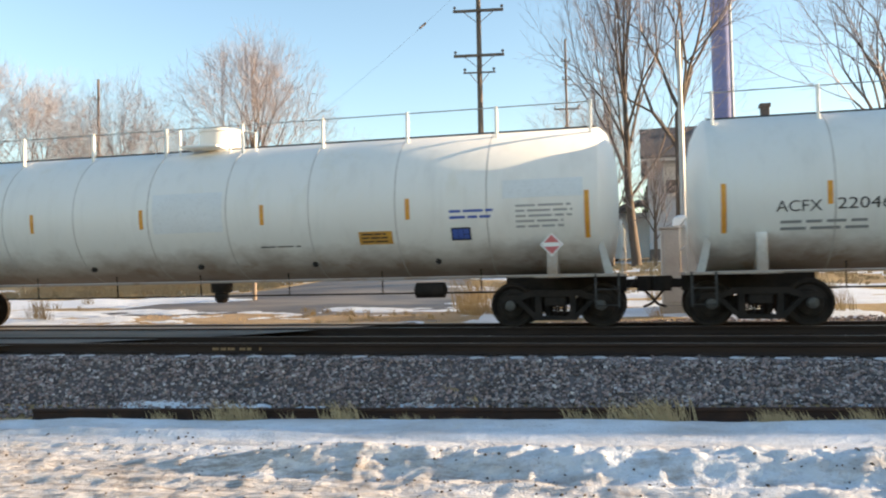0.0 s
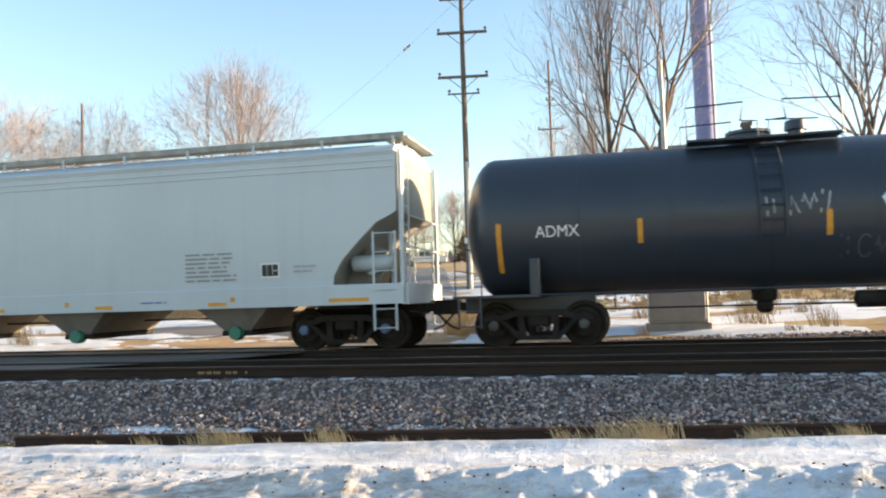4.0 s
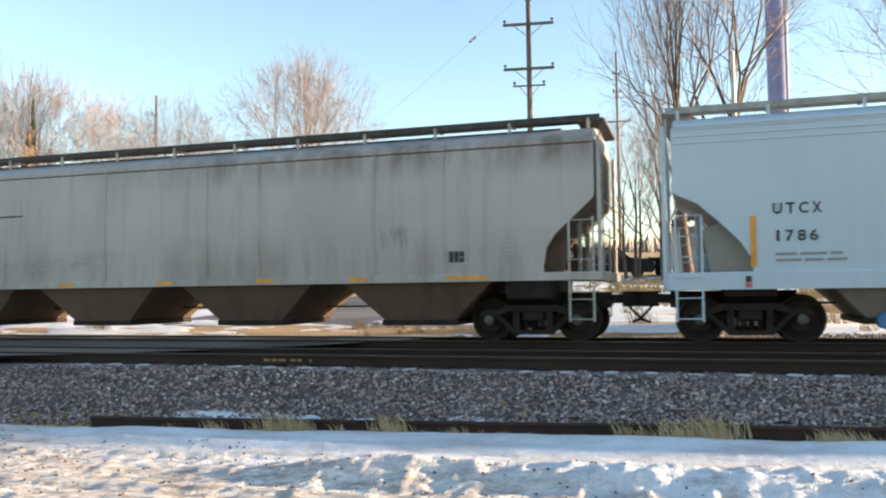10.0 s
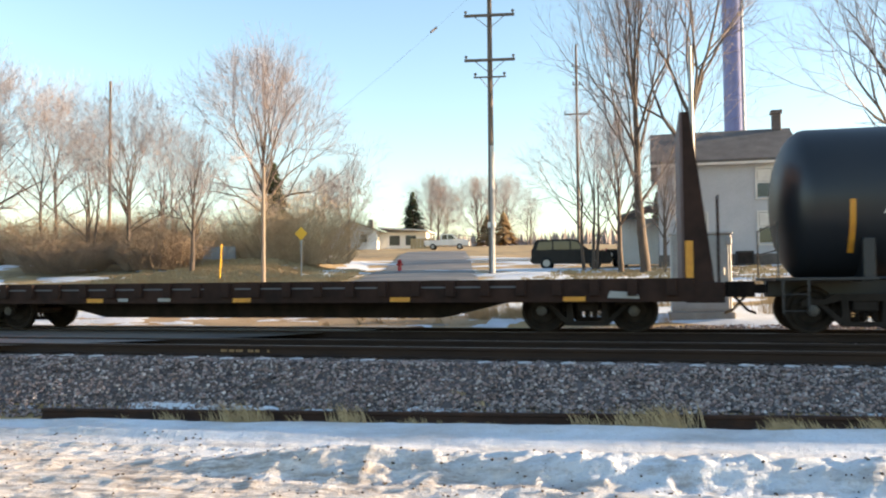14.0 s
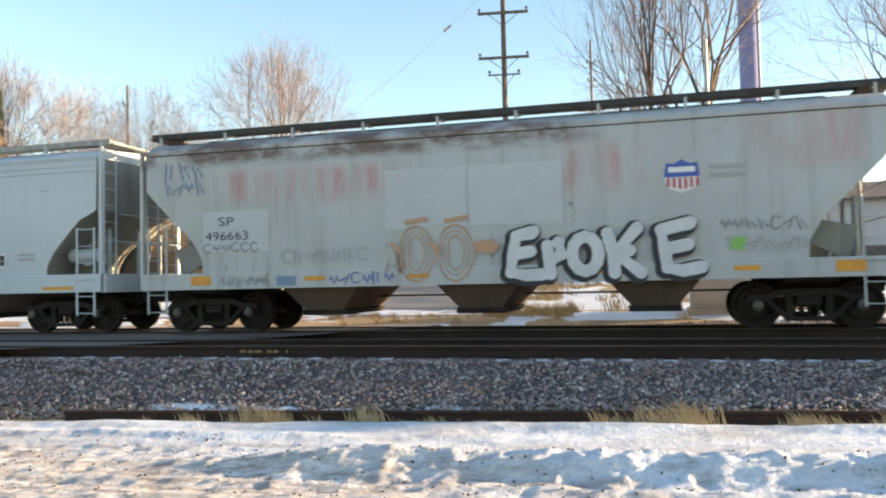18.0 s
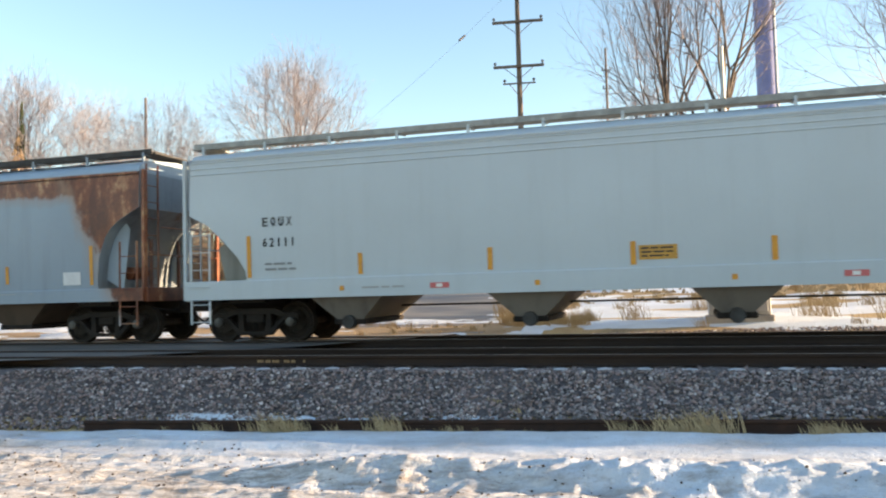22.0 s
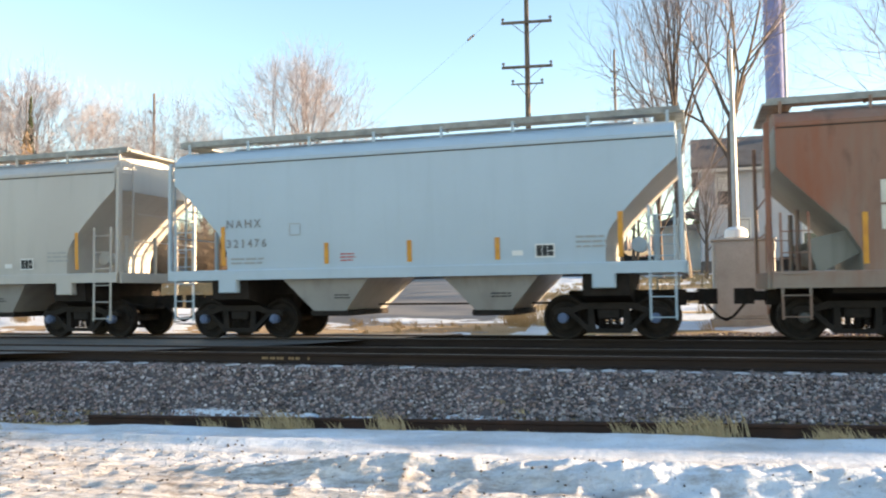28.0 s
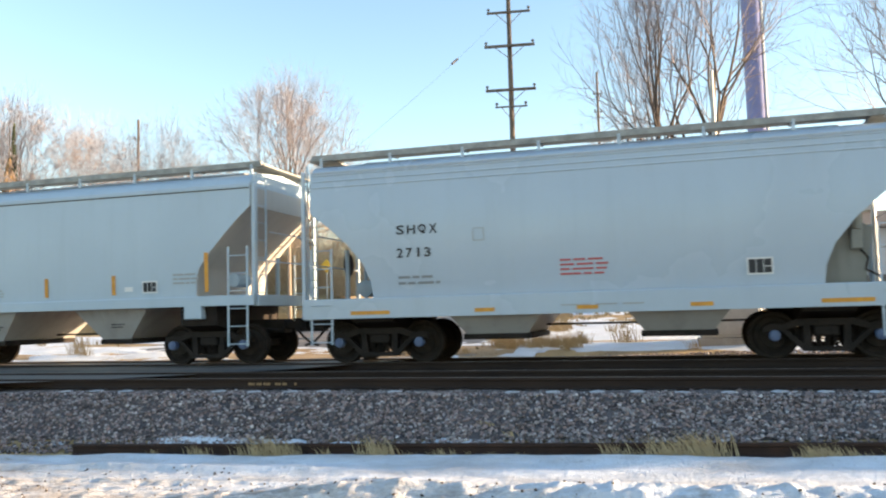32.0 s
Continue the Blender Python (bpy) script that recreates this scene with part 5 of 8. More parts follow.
def grow_fan(seed, height, width, fork, limbs, tilt=(8, 66), levels=6, shoots=2, twig_r=0.007, stems=1, lean=(0.0, 0.0), split=(14, 36), rise=0.01, girth=0.015, lead=0.4):
    """A bare tree that forks again and again from ascending limbs; drawn to the given height and half-width. Limbs and twigs are two meshes."""
    rnd = random.Random(seed)
    lines = []

    def branch(p, d, length, r, level):
        pts, dd = [p], d
        for k in range(3):
            dd = (dd + Vector((rnd.gauss(0, 0.065), rnd.gauss(0, 0.065), rnd.gauss(rise, 0.06)))).normalized()
            p = p + dd * (length / 3)
            pts.append(p)
        lines.append((pts, r, r * 0.72, level))
        if level >= levels:
            return
        kids = 2 if rnd.random() < 0.8 else 3
        az = rnd.uniform(0, 6.283)
        a = dd.cross(Vector((0.3, 0.2, 1.0))).normalized()
        b = dd.cross(a)
        for i in range(kids):
            t = radians(rnd.uniform(*split)) * (0.6 if i == 0 else 1.0)
            side = a * math.cos(az + 6.283 * i / kids) + b * math.sin(az + 6.283 * i / kids)
            branch(p, (dd * math.cos(t) + side * math.sin(t)).normalized(), length * rnd.uniform(0.70, 0.94), max(r * (0.68 if i == 0 else 0.50), twig_r * 0.7), level + 1)
        for _ in range(shoots if level > 0 else 1):
            f = rnd.uniform(0.15, 0.95) * 3
            i = min(int(f), 2)
            q = pts[i].lerp(pts[i + 1], f - i)
            t, w = radians(rnd.uniform(28, 58)), rnd.uniform(0, 6.283)
            side = a * math.cos(w) + b * math.sin(w)
            branch(q, (dd * math.cos(t) + side * math.sin(t)).normalized(), length * rnd.uniform(0.42, 0.72), max(r * 0.34, twig_r * 0.7), max(level + 2, levels - 1))

    for s in range(stems):
        many = stems > 1
        off = Vector((rnd.uniform(-0.10, 0.10) * width * many, rnd.uniform(-0.1, 0.1) * width * many, 0))
        r0 = height * girth * (0.6 if many else 1.0)
        head = off * 1.6 + Vector((lean[0] * fork + rnd.gauss(0, 0.12), lean[1] * fork, fork * (rnd.uniform(0.85, 1.15) if many else 1.0)))
        mid = off.lerp(head, 0.5) + Vector((rnd.gauss(0, 0.06), rnd.gauss(0, 0.06), 0))
        top = head + Vector((lean[0] * fork * 0.3 + rnd.gauss(0, 0.15), rnd.gauss(0, 0.15), (height - fork) * lead))
        lines.append(([off - Vector((0, 0, 0.3)), off + Vector((0, 0, fork * 0.08)), mid, head], r0 * 1.3, r0 * 0.85, -1))
        lines.append(([head, head.lerp(top, 0.35) + Vector((rnd.gauss(0, 0.08), rnd.gauss(0, 0.08), 0)), head.lerp(top, 0.7) + Vector((rnd.gauss(0, 0.08), rnd.gauss(0, 0.08), 0)), top], r0 * 0.85, r0 * 0.3, -1))
        for k in range(limbs):
            f = (k + 0.5) / limbs
            t = radians(tilt[1] + (tilt[0] - tilt[1]) * f ** 0.8 + rnd.uniform(-5, 5))
            az = 2.39996 * k + rnd.uniform(-0.35, 0.35)
            d = Vector((math.cos(az) * math.sin(t), math.sin(az) * math.sin(t), math.cos(t)))
            base = head.lerp(top, max(0.0, f - 0.12) / 0.88) if f > 0.12 else mid.lerp(head, 0.6)
            branch(base, d, (height - fork) * (0.235 - 0.11 * lead * f) * rnd.uniform(0.9, 1.1), r0 * rnd.uniform(0.34, 0.50) * (1 - 0.35 * f), 0)
    ends = np.array([p for pts, *_ in lines for p in pts])
    wide = np.percentile(np.hypot(ends[:, 0], ends[:, 1]), 97.5)
    high = np.percentile(ends[:, 2], 99.7)
    sx, sz = width / wide, (height - fork) / (high - fork)
    limb, twig = Geo(), Geo()
    for pts, ra, rb, level in lines:
        pts = [Vector((p.x * (sx if p.z > fork * 0.5 else 1 + (sx - 1) * max(0.0, p.z) / (fork * 0.5)), p.y * (sx if p.z > fork * 0.5 else 1 + (sx - 1) * max(0.0, p.z) / (fork * 0.5)), p.z if p.z < fork else fork + (p.z - fork) * sz)) for p in pts]
        if level <= 1:
            limb.tube(pts, ra, 8 if level < 0 else 5, rb)
        else:
            twig.tube(pts if level < levels else [pts[0], pts[-1]], ra, 3, max(rb, 0.003))
    return limb, twig


TREES = {}


def tree_kind(key, twig_mat="twig", **kw):
    limb, twig = grow_fan(**kw)
    TREES[key] = (limb.mesh("trunk", M["bark"], True, 60), twig.mesh("crown", M[twig_mat]))


tree_kind("maple", "twig_pink", seed=5, height=16.0, width=7.9, fork=2.6, limbs=22, tilt=(2, 82), levels=6, shoots=3, twig_r=0.0088, split=(14, 36), lead=0.42, rise=0.0)
tree_kind("elm", "twig_pink", seed=14, height=15.0, width=7.0, fork=4.0, limbs=10, tilt=(4, 66), levels=6, shoots=2, twig_r=0.0082, stems=2)
tree_kind("slim", "twig_pink", seed=8, height=12.0, width=3.8, fork=3.0, limbs=11, tilt=(4, 62), levels=5, shoots=3, twig_r=0.007)
tree_kind("tall", "twig_pink", seed=12, height=18.0, width=6.6, fork=6.2, limbs=7, tilt=(6, 48), levels=6, shoots=3, twig_r=0.0052, rise=0.03, split=(18, 44), lead=0.12, girth=0.013)
tree_kind("upright", "twig_pink", seed=27, height=18.0, width=4.8, fork=4.0, limbs=12, tilt=(3, 62), levels=5, shoots=3, twig_r=0.0055, rise=0.05, lean=(-0.16, 0.0), lead=0.5, girth=0.0115)
tree_kind("spread", "twig_pink", seed=33, height=17.0, width=6.6, fork=5.0, limbs=8, tilt=(5, 54), levels=6, shoots=2, twig_r=0.0055, rise=0.03, split=(16, 40), lead=0.2)
tree_kind("clump", "twig_pink", seed=21, height=11.6, width=5.0, fork=2.2, limbs=6, tilt=(5, 62), levels=5, shoots=2, stems=3, twig_r=0.007)


def tree(kind, x, y, size, turn, label):
    limb, twig = TREES[kind]
    t = thing("tree", label, "tree", pose(x, y, ground_z(x, y), 0, 0, turn) @ Matrix.Diagonal((size, size, size, 1)), "bare trees")
    part("trunk", limb, t)
    part("crown", twig, t, "leafless twigs lit from the side")
    return t


BARE = "bare deciduous tree in low winter sun"
tree("maple", -26.9, 53.7, 1.0, 30, "broad rounded bare tree with pinkish twigs")
for kind, x, y, size, turn in (("elm", -26.9, 38.5, 0.68, 0), ("slim", -22.6, 37.0, 0.62, 50), ("clump", -30.6, 39.5, 0.80, 200), ("elm", -39.3, 47.0, 0.86, 80),
                               ("maple", -47.6, 50, 1.0, 140), ("maple", -63, 60, 1.0, 220), ("clump", -33.6, 52, 1.0, 300), ("maple", -78, 66, 1.0, 20),
                               ("slim", -21.8, 57, 0.66, 120)):
    tree(kind, x, y, size, turn, BARE)
tree("upright", -0.35, 40.0, 1.0, 0, "tall bare tree with upright limbs beside the parked cars")
tree("tall", 1.75, 39.0, 1.04, 130, "tall bare tree with a dark forked trunk before the house")
tree("clump", -3.3, 44.0, 0.86, 70, "bushy bare tree behind the parked cars")
tree("slim", -1.5, 40.6, 0.72, 200, "slender bare sapling beside the tall tree")
tree("slim", 0.5, 38.6, 0.5, 10, "slender bare sapling beside the tall tree")
tree("spread", 9.0, 33.0, 0.86, 250, "bare tree with spreading forks near the house")
tree("spread", 15.0, 36.0, 1.0, 40, "bare tree with spreading forks near the house")
for kind, x, y, size, turn in (("maple", -27, 128, 0.75, 50), ("maple", -22, 125, 0.72, 160), ("slim", -31, 118, 0.9, 20), ("maple", -36, 132, 0.8, 260), ("clump", -18, 122, 0.75, 90), ("maple", -50, 120, 0.85, 10), ("maple", -62, 126, 0.9, 110), ("elm", -29.5, 116, 0.6, 140)):
    tree(kind, x, y, size, turn, "bare tree behind the far houses")


def conifer_geo(seed, h, r):
    rnd = random.Random(seed)
    g = Geo()
    n = int(h * 34)
    for k in range(n):
        f = (k + rnd.random()) / n
        z = h * (0.06 + 0.92 * f)
        rad = r * (1 - f) ** 0.85 * rnd.uniform(0.65, 1.15) + 0.06
        a = rnd.uniform(0, 6.283)
        c, s = math.cos(a), math.sin(a)
        w = 0.16 + 0.2 * (1 - f)
        tip = (c * rad, s * rad, z - 0.25 * rad)
        g.add([(0.0, 0.0, z + 0.05), (c * rad * 0.6 - s * w, s * rad * 0.6 + c * w, z - 0.02), tip, (c * rad * 0.6 + s * w, s * rad * 0.6 - c * w, z - 0.05), (c * rad * 0.5, s * rad * 0.5, z + 0.14)], [(0, 1, 4), (1, 2, 4), (2, 3, 4), (3, 0, 4)])
    return g


CONE = conifer_geo(4, 8.0, 1.7).mesh("crown", M["needle"])
CONE_SUNLIT = conifer_geo(9, 6.0, 2.3).mesh("crown", M["needle_sunlit"])
STEM = Geo().tube([(0, 0, -0.3), (0, 0, 7.2)], 0.14, 7, 0.03).mesh("trunk", M["bark"], True)


def conifer(x, y, sx, sz, me, label):
    t = thing("conifer", label, "tree", pose(x, y, ground_z(x, y), 0, 0, x * 37) @ Matrix.Diagonal((sx, sx, sz, 1)), "conifers")
    part("trunk", STEM, t)
    part("crown", me, t, "dense needles")


conifer(-43.9, 45.6, 0.62, 1.58, CONE, "narrow dark spruce among bare trees")
conifer(-42.9, 44.2, 0.95, 1.65, CONE_SUNLIT, "dense evergreen below the spruce, its sunlit gold painted in")
conifer(-27.6, 56.5, 1.5, 0.9, CONE, "low dark evergreen behind the broad tree")
conifer(-35.2, 119, 2.0, 1.08, CONE, "broad dark evergreen beside the far house")
conifer(-20.0, 112, 1.3, 0.8, CONE_SUNLIT, "golden evergreen hedge tree by the far street")
conifer(-22.5, 113, 1.2, 0.75, CONE_SUNLIT, "golden evergreen hedge tree by the far street")
conifer(-1.2, 62, 1.0, 0.5, CONE, "dark evergreen behind the parked cars")
conifer(0.4, 60, 1.0, 0.6, CONE, "dark evergreen behind the parked cars")


def shrub(x, y, w, h, n, seed, label, mat="brush"):
    rnd = random.Random(seed)
    g = Geo()
    for _ in range(n):
        a, q = rnd.uniform(0, 6.283), math.sqrt(rnd.random())
        bx, by = math.cos(a) * q * w, math.sin(a) * q * w * 0.6
        hh = h * rnd.uniform(0.6, 1.05) * (1 - 0.45 * q * q)
        lean = rnd.uniform(0.1, 0.5)
        p0 = Vector((bx * 0.75, by * 0.75, -0.05))
        p1 = Vector((bx * 0.95 + rnd.gauss(0, 0.12), by * 0.95, hh * 0.5))
        p2 = Vector((bx * 1.1 + math.cos(a) * lean + rnd.gauss(0, 0.25), by * 1.1 + math.sin(a) * lean, hh))
        g.tube([p0, p1, p2], 0.011, 3, 0.004)
        for _k in range(6):
            q0 = (p0 if _k < 2 else p1).lerp(p1 if _k < 2 else p2, rnd.random())
            g.tube([q0, q0 + Vector((rnd.gauss(0, 0.34), rnd.gauss(0, 0.34), rnd.uniform(0.0, 0.5)))], 0.0065, 3, 0.003)
    t = thing("shrub", label, "shrub", pose(x, y, ground_z(x, y)))
    part("thicket", g.mesh("thicket", M[mat]), t)


shrub(-25.5, 38.5, 2.6, 2.2, 700, 15, "dark tangled brush at the foot of the bare trees", "brush_dark")
shrub(-31.0, 38.0, 3.0, 2.2, 700, 16, "dark tangled brush at the foot of the bare trees", "brush_dark")
shrub(-20.2, 44.0, 4.4, 4.4, 1300, 2, "large dense leafless thicket on the bank")
shrub(-24.5, 45.0, 3.0, 2.6, 450, 3, "leafless thicket on the bank")
shrub(-30.0, 42.0, 3.5, 3.3, 924, 5, "tangled leafless brush under the trees", "brush_dark")
shrub(-38.0, 46.0, 4.5, 3.7, 1144, 6, "tangled leafless brush under the trees", "brush_dark")
shrub(-47.0, 48.0, 5.0, 4.1, 1144, 7, "tangled leafless brush under the trees", "brush_dark")
shrub(-33.5, 52.0, 4.5, 4.5, 1144, 8, "tangled leafless brush under the trees", "brush_dark")


def far_woods():
    """A low band of bare woods on the skyline."""
    rnd = random.Random(77)
    g = Geo()
    for _ in range(5200):
        x = rnd.uniform(-330, 130)
        y = rnd.uniform(235, 275)
        h = rnd.uniform(3, 7.5) * (0.75 + 0.5 * noise.noise((x * 0.03, 0.0, 2.0)))
        z = ground_z(x, y)
        a = rnd.uniform(0, 3.14)
        w = rnd.uniform(0.25, 0.8)
        g.add([(x - w * math.cos(a), y - w * math.sin(a), z + h * 0.35), (x, y, z - 0.2), (x + w * math.cos(a), y + w * math.sin(a), z + h * 0.4), (x + rnd.gauss(0, 0.3), y, z + h)], [(0, 1, 2), (0, 2, 3)])
    tagged(new("far_woods", g.mesh("far_woods", M["twig"])), "band of bare woods on the skyline", "woods", kind="stuff")


far_woods()

# ---- poles ----
M["pole_wood"] = surface("pole_wood", (0.17, 0.14, 0.115), (0.10, 0.08, 0.065), 2, 0.9, grain=20, stretch=(3, 3, 0.2))
M["pole_grey"] = surface("pole_grey", (0.42, 0.42, 0.41), (0.30, 0.30, 0.30), 1.5, 0.55, 0.3)
M["insulator"] = plain("insulator", (0.10, 0.085, 0.08), 0.35)
M["cable"] = plain("cable", (0.03, 0.03, 0.03), 0.6)


def utility_pole(x, y, top, arms, r, label):
    z0 = ground_z(x, y)
    t = thing("utility_pole", label, "pole", pose(x, y, z0, 0, 0, 8))
    h = top - z0
    part("shaft", Geo().tube([(0, 0, -0.3), (0, 0, h * 0.3), (0, 0, h * 0.65), (0, 0, h)], r, 10, r * 0.6).mesh("shaft", M["pole_wood"], True), t)
    for z, w, thick in arms:
        a = part("crossarm", Geo().bevbox(-w / 2, w / 2, -r - thick, -r, z - z0 - thick / 2, z - z0 + thick / 2, 0.01).mesh("crossarm", M["pole_wood"]), t)
        g = Geo()
        for s in (-1, 1):
            g.tube([(s * w * 0.30, -r - 0.03, z - z0 - 0.03), (0, -r, z - z0 - 0.62)], 0.018, 5)
        part("brace", g.mesh("brace", M["pole_wood"]), a)
        for s in (-1, 1):
            part("insulator", Geo().lathe([(0, 0.03), (0.08, 0.03), (0.09, 0.075), (0.16, 0.07), (0.19, 0.03)], 8, "z", (s * (w / 2 - 0.08), -r - thick / 2, z - z0 + thick / 2)).mesh("insulator", M["insulator"], True), a)
    return t


pm = utility_pole(-7.43, 38.4, 17.2, [(15.52, 2.1, 0.10), (13.85, 2.42, 0.12), (11.68, 2.42, 0.12), (10.86, 1.55, 0.07)], 0.17, "wooden utility pole with four crossarms and a grey riser pipe")
part("riser_pipe", Geo().tube([(0.06, -0.2, -0.2), (0.06, -0.19, 6.2)], 0.10, 8).mesh("riser_pipe", M["pole_grey"], True), pm)
part("band", Geo().lathe([(2.3, 0.2), (2.55, 0.2)], 12, "z").mesh("band", M["letter_white"]), pm)
utility_pole(-5.0, 57.8, 17.8, [(16.2, 0.7, 0.07), (14.9, 0.6, 0.07), (12.8, 1.8, 0.10)], 0.13, "slender wooden utility pole in the distance")
utility_pole(-35.6, 48.0, 15.0, [(13.6, 0.5, 0.06)], 0.14, "pale wooden pole among the trees")
utility_pole(-62, 300, 36, [(34, 3, 0.3)], 0.3, "far wooden utility pole on the skyline")

post = thing("stub_post", "weathered wooden guy post beside the street", "post", pose(-12.6, 25.0, ground_z(-12.6, 25.0)))
part("shaft", Geo().tube([(0, 0, -0.2), (0, 0, 4.6)], 0.075, 8, 0.06).mesh("shaft", surface("post_wood", (0.27, 0.22, 0.175), (0.17, 0.135, 0.105), 2, 0.9, grain=20, stretch=(3, 3, 0.2)), True), post)
wire = thing("guy_wire", "thin guy wire from the utility pole to the post", "wire")
P0, P1 = Vector((-7.43, 38.2, 15.6)), Vector((-12.6, 25.0, ground_z(-12.6, 25) + 4.55))
part("strand", Geo().tube([P0.lerp(P1, k / 8) - Vector((0, 0, 0.25 * math.sin(math.pi * k / 8))) for k in range(9)], 0.004, 4).mesh("strand", M["cable"]), wire)
a, b = P0.lerp(P1, 0.30) - Vector((0, 0, 0.2)), P0.lerp(P1, 0.33) - Vector((0, 0, 0.2))
part("strain_insulator", Geo().tube([a, a.lerp(b, 0.5), b], 0.05, 6).mesh("strain_insulator", M["insulator"]), wire)

# ---- signal cabinet and its mast ----
M["cabinet"] = surface("cabinet", (0.44, 0.43, 0.41), (0.36, 0.34, 0.32), 1.5, 0.6, 0.1, grain=20)
M["concrete"] = surface("concrete", (0.36, 0.33, 0.29), (0.27, 0.24, 0.21), 2, 0.9, grain=30)
cab = thing("signal_cabinet", "grey metal signal cabinet on a concrete base", "cabinet", pose(1.16, 21.95, ground_z(1.16, 21.9)))
part("base", Geo().bevbox(-0.80, 0.80, -0.5, 0.5, -0.15, 0.14, 0.02).mesh("base", M["concrete"]), cab)
part("body", Geo().bevbox(-0.73, 0.73, -0.44, 0.44, 0.14, 2.08, 0.02).mesh("body", M["cabinet"]), cab)
part("roof", Geo().bevbox(-0.77, 0.77, -0.48, 0.48, 2.08, 2.15, 0.02).mesh("roof", M["cabinet"]), cab)
dr = part("door", Geo().bevbox(-0.66, 0.66, -0.46, -0.435, 0.22, 2.02, 0.008).mesh("door", M["cabinet"]), cab)
part("handle", Geo().bevbox(0.50, 0.56, -0.50, -0.455, 1.05, 1.25, 0.01).mesh("handle", M["pole_grey"]), dr)
part("hinge", Geo().tube([(-0.66, -0.465, 0.3), (-0.66, -0.465, 1.95)], 0.018, 6).mesh("hinge", M["pole_grey"]), dr)
part("lamp_bracket", Geo().bevbox(0.60, 0.74, -0.49, -0.40, 1.82, 2.02, 0.01).mesh("lamp_bracket", M["pole_grey"]), cab)
mast = thing("mast", "silver metal mast with a white foot behind the cabinet", "mast", pose(1.06, 22.75, ground_z(1.06, 22.75)))
part("shaft", Geo().tube([(0, 0, -0.1), (0, 0, 4.8), (0, 0, 7.15)], 0.10, 10, 0.05).mesh("shaft", M["pole_grey"], True), mast)
part("collar", Geo().lathe([(2.15, 0.30), (2.34, 0.28), (2.42, 0.16)], 12, "z").mesh("collar", M["letter_white"], True), mast)

# ---- tower ----
M["tower_blue"] = surface("tower_blue", (0.19, 0.21, 0.43), (0.145, 0.16, 0.34), 0.3, 0.5, grain=5)
tw = thing("water_tower", "tall blue tower shaft behind the house", "tower", pose(7.6, 80.0, ground_z(7.4, 80)))
part("shaft", Geo().lathe([(-0.5, 0.98), (0.5, 0.95), (40, 0.92)], 32, "z").mesh("shaft", M["tower_blue"], True, 60), tw)
part("pipe", Geo().tube([(0.80, -0.60, 10.0), (0.80, -0.60, 40)], 0.09, 8).mesh("pipe", M["letter_white"], True), tw)
for z in range(6, 40, 4):
    part("flange", Geo().lathe([(z - 0.03, 0.94), (z, 0.965), (z + 0.03, 0.94)], 32, "z").mesh("flange", M["tower_blue"], True, 60), tw)

# ---- houses ----
M["siding"] = surface("siding", (0.48, 0.50, 0.54), (0.42, 0.44, 0.48), 0.6, 0.7, grain=12, relief=0.1)
M["siding_white"] = surface("siding_white", (0.78, 0.78, 0.77), (0.70, 0.69, 0.67), 0.5, 0.7, grain=10, relief=0.1)
M["trim_white"] = surface("trim_white", (0.70, 0.69, 0.66), (0.60, 0.58, 0.55), 2, 0.6, relief=0)
M["roof_shingle"] = surface("roof_shingle", (0.13, 0.125, 0.125), (0.09, 0.085, 0.085), 1.2, 0.9, grain=10, relief=0.6, dist=0.03)
M["brick_grey"] = surface("brick_grey", (0.16, 0.13, 0.12), (0.10, 0.09, 0.085), 5, 0.9, grain=16)
M["foundation"] = surface("foundation", (0.15, 0.13, 0.12), (0.10, 0.09, 0.08), 3, 0.9)


def glass_mat():
    mat, nt, bs = shader("window_glass")
    bs.inputs["Base Color"].default_value = (0.03, 0.035, 0.04, 1)
    bs.inputs["Roughness"].default_value = 0.06
    bs.inputs["Specular IOR Level"].default_value = 0.8
    return mat


M["glass"] = glass_mat()


def window(parent, x, y, z, w, h, curtain=True):
    """A sash window in a wall that faces -y."""
    wd = part("window", Geo().box(x - w / 2, x + w / 2, y - 0.02, y + 0.06, z, z + h).mesh("window", M["glass"]), parent)
    t = 0.09
    g = Geo()
    g.box(x - w / 2 - t, x - w / 2, y - 0.06, y + 0.05, z - t, z + h + t)
    g.box(x + w / 2, x + w / 2 + t, y - 0.06, y + 0.05, z - t, z + h + t)
    g.box(x - w / 2, x + w / 2, y - 0.06, y + 0.05, z + h, z + h + t)
    g.box(x - w / 2, x + w / 2, y - 0.045, y + 0.03, z + h * 0.48, z + h * 0.54)
    part("frame", g.mesh("frame", M["trim_white"]), wd)
    part("sill", Geo().box(x - w / 2 - 0.14, x + w / 2 + 0.14, y - 0.12, y + 0.05, z - t - 0.06, z - t).mesh("sill", M["trim_white"]), wd)
    if curtain:
        part("curtain", Geo().box(x - w / 2 + 0.02, x + w / 2 - 0.02, y - 0.026, y - 0.021, z + h * 0.55, z + h - 0.02).mesh("curtain", M["trim_white"]), wd)


def siding_boards(parent, x0, x1, y, z0, z1, step, mat):
    """Lap boards on a wall that faces -y, as one part."""
    z = z0
    while z < z1:
        g = Geo().add([(x0, y - 0.03, z), (x1, y - 0.03, z), (x1, y - 0.008, min(z + step, z1)), (x0, y - 0.008, min(z + step, z1)), (x0, y, z), (x1, y, z)], [(0, 1, 2, 3), (0, 4, 5, 1)])
        part("lap_board", g.mesh("lap_board", M[mat]), parent)
        z += step


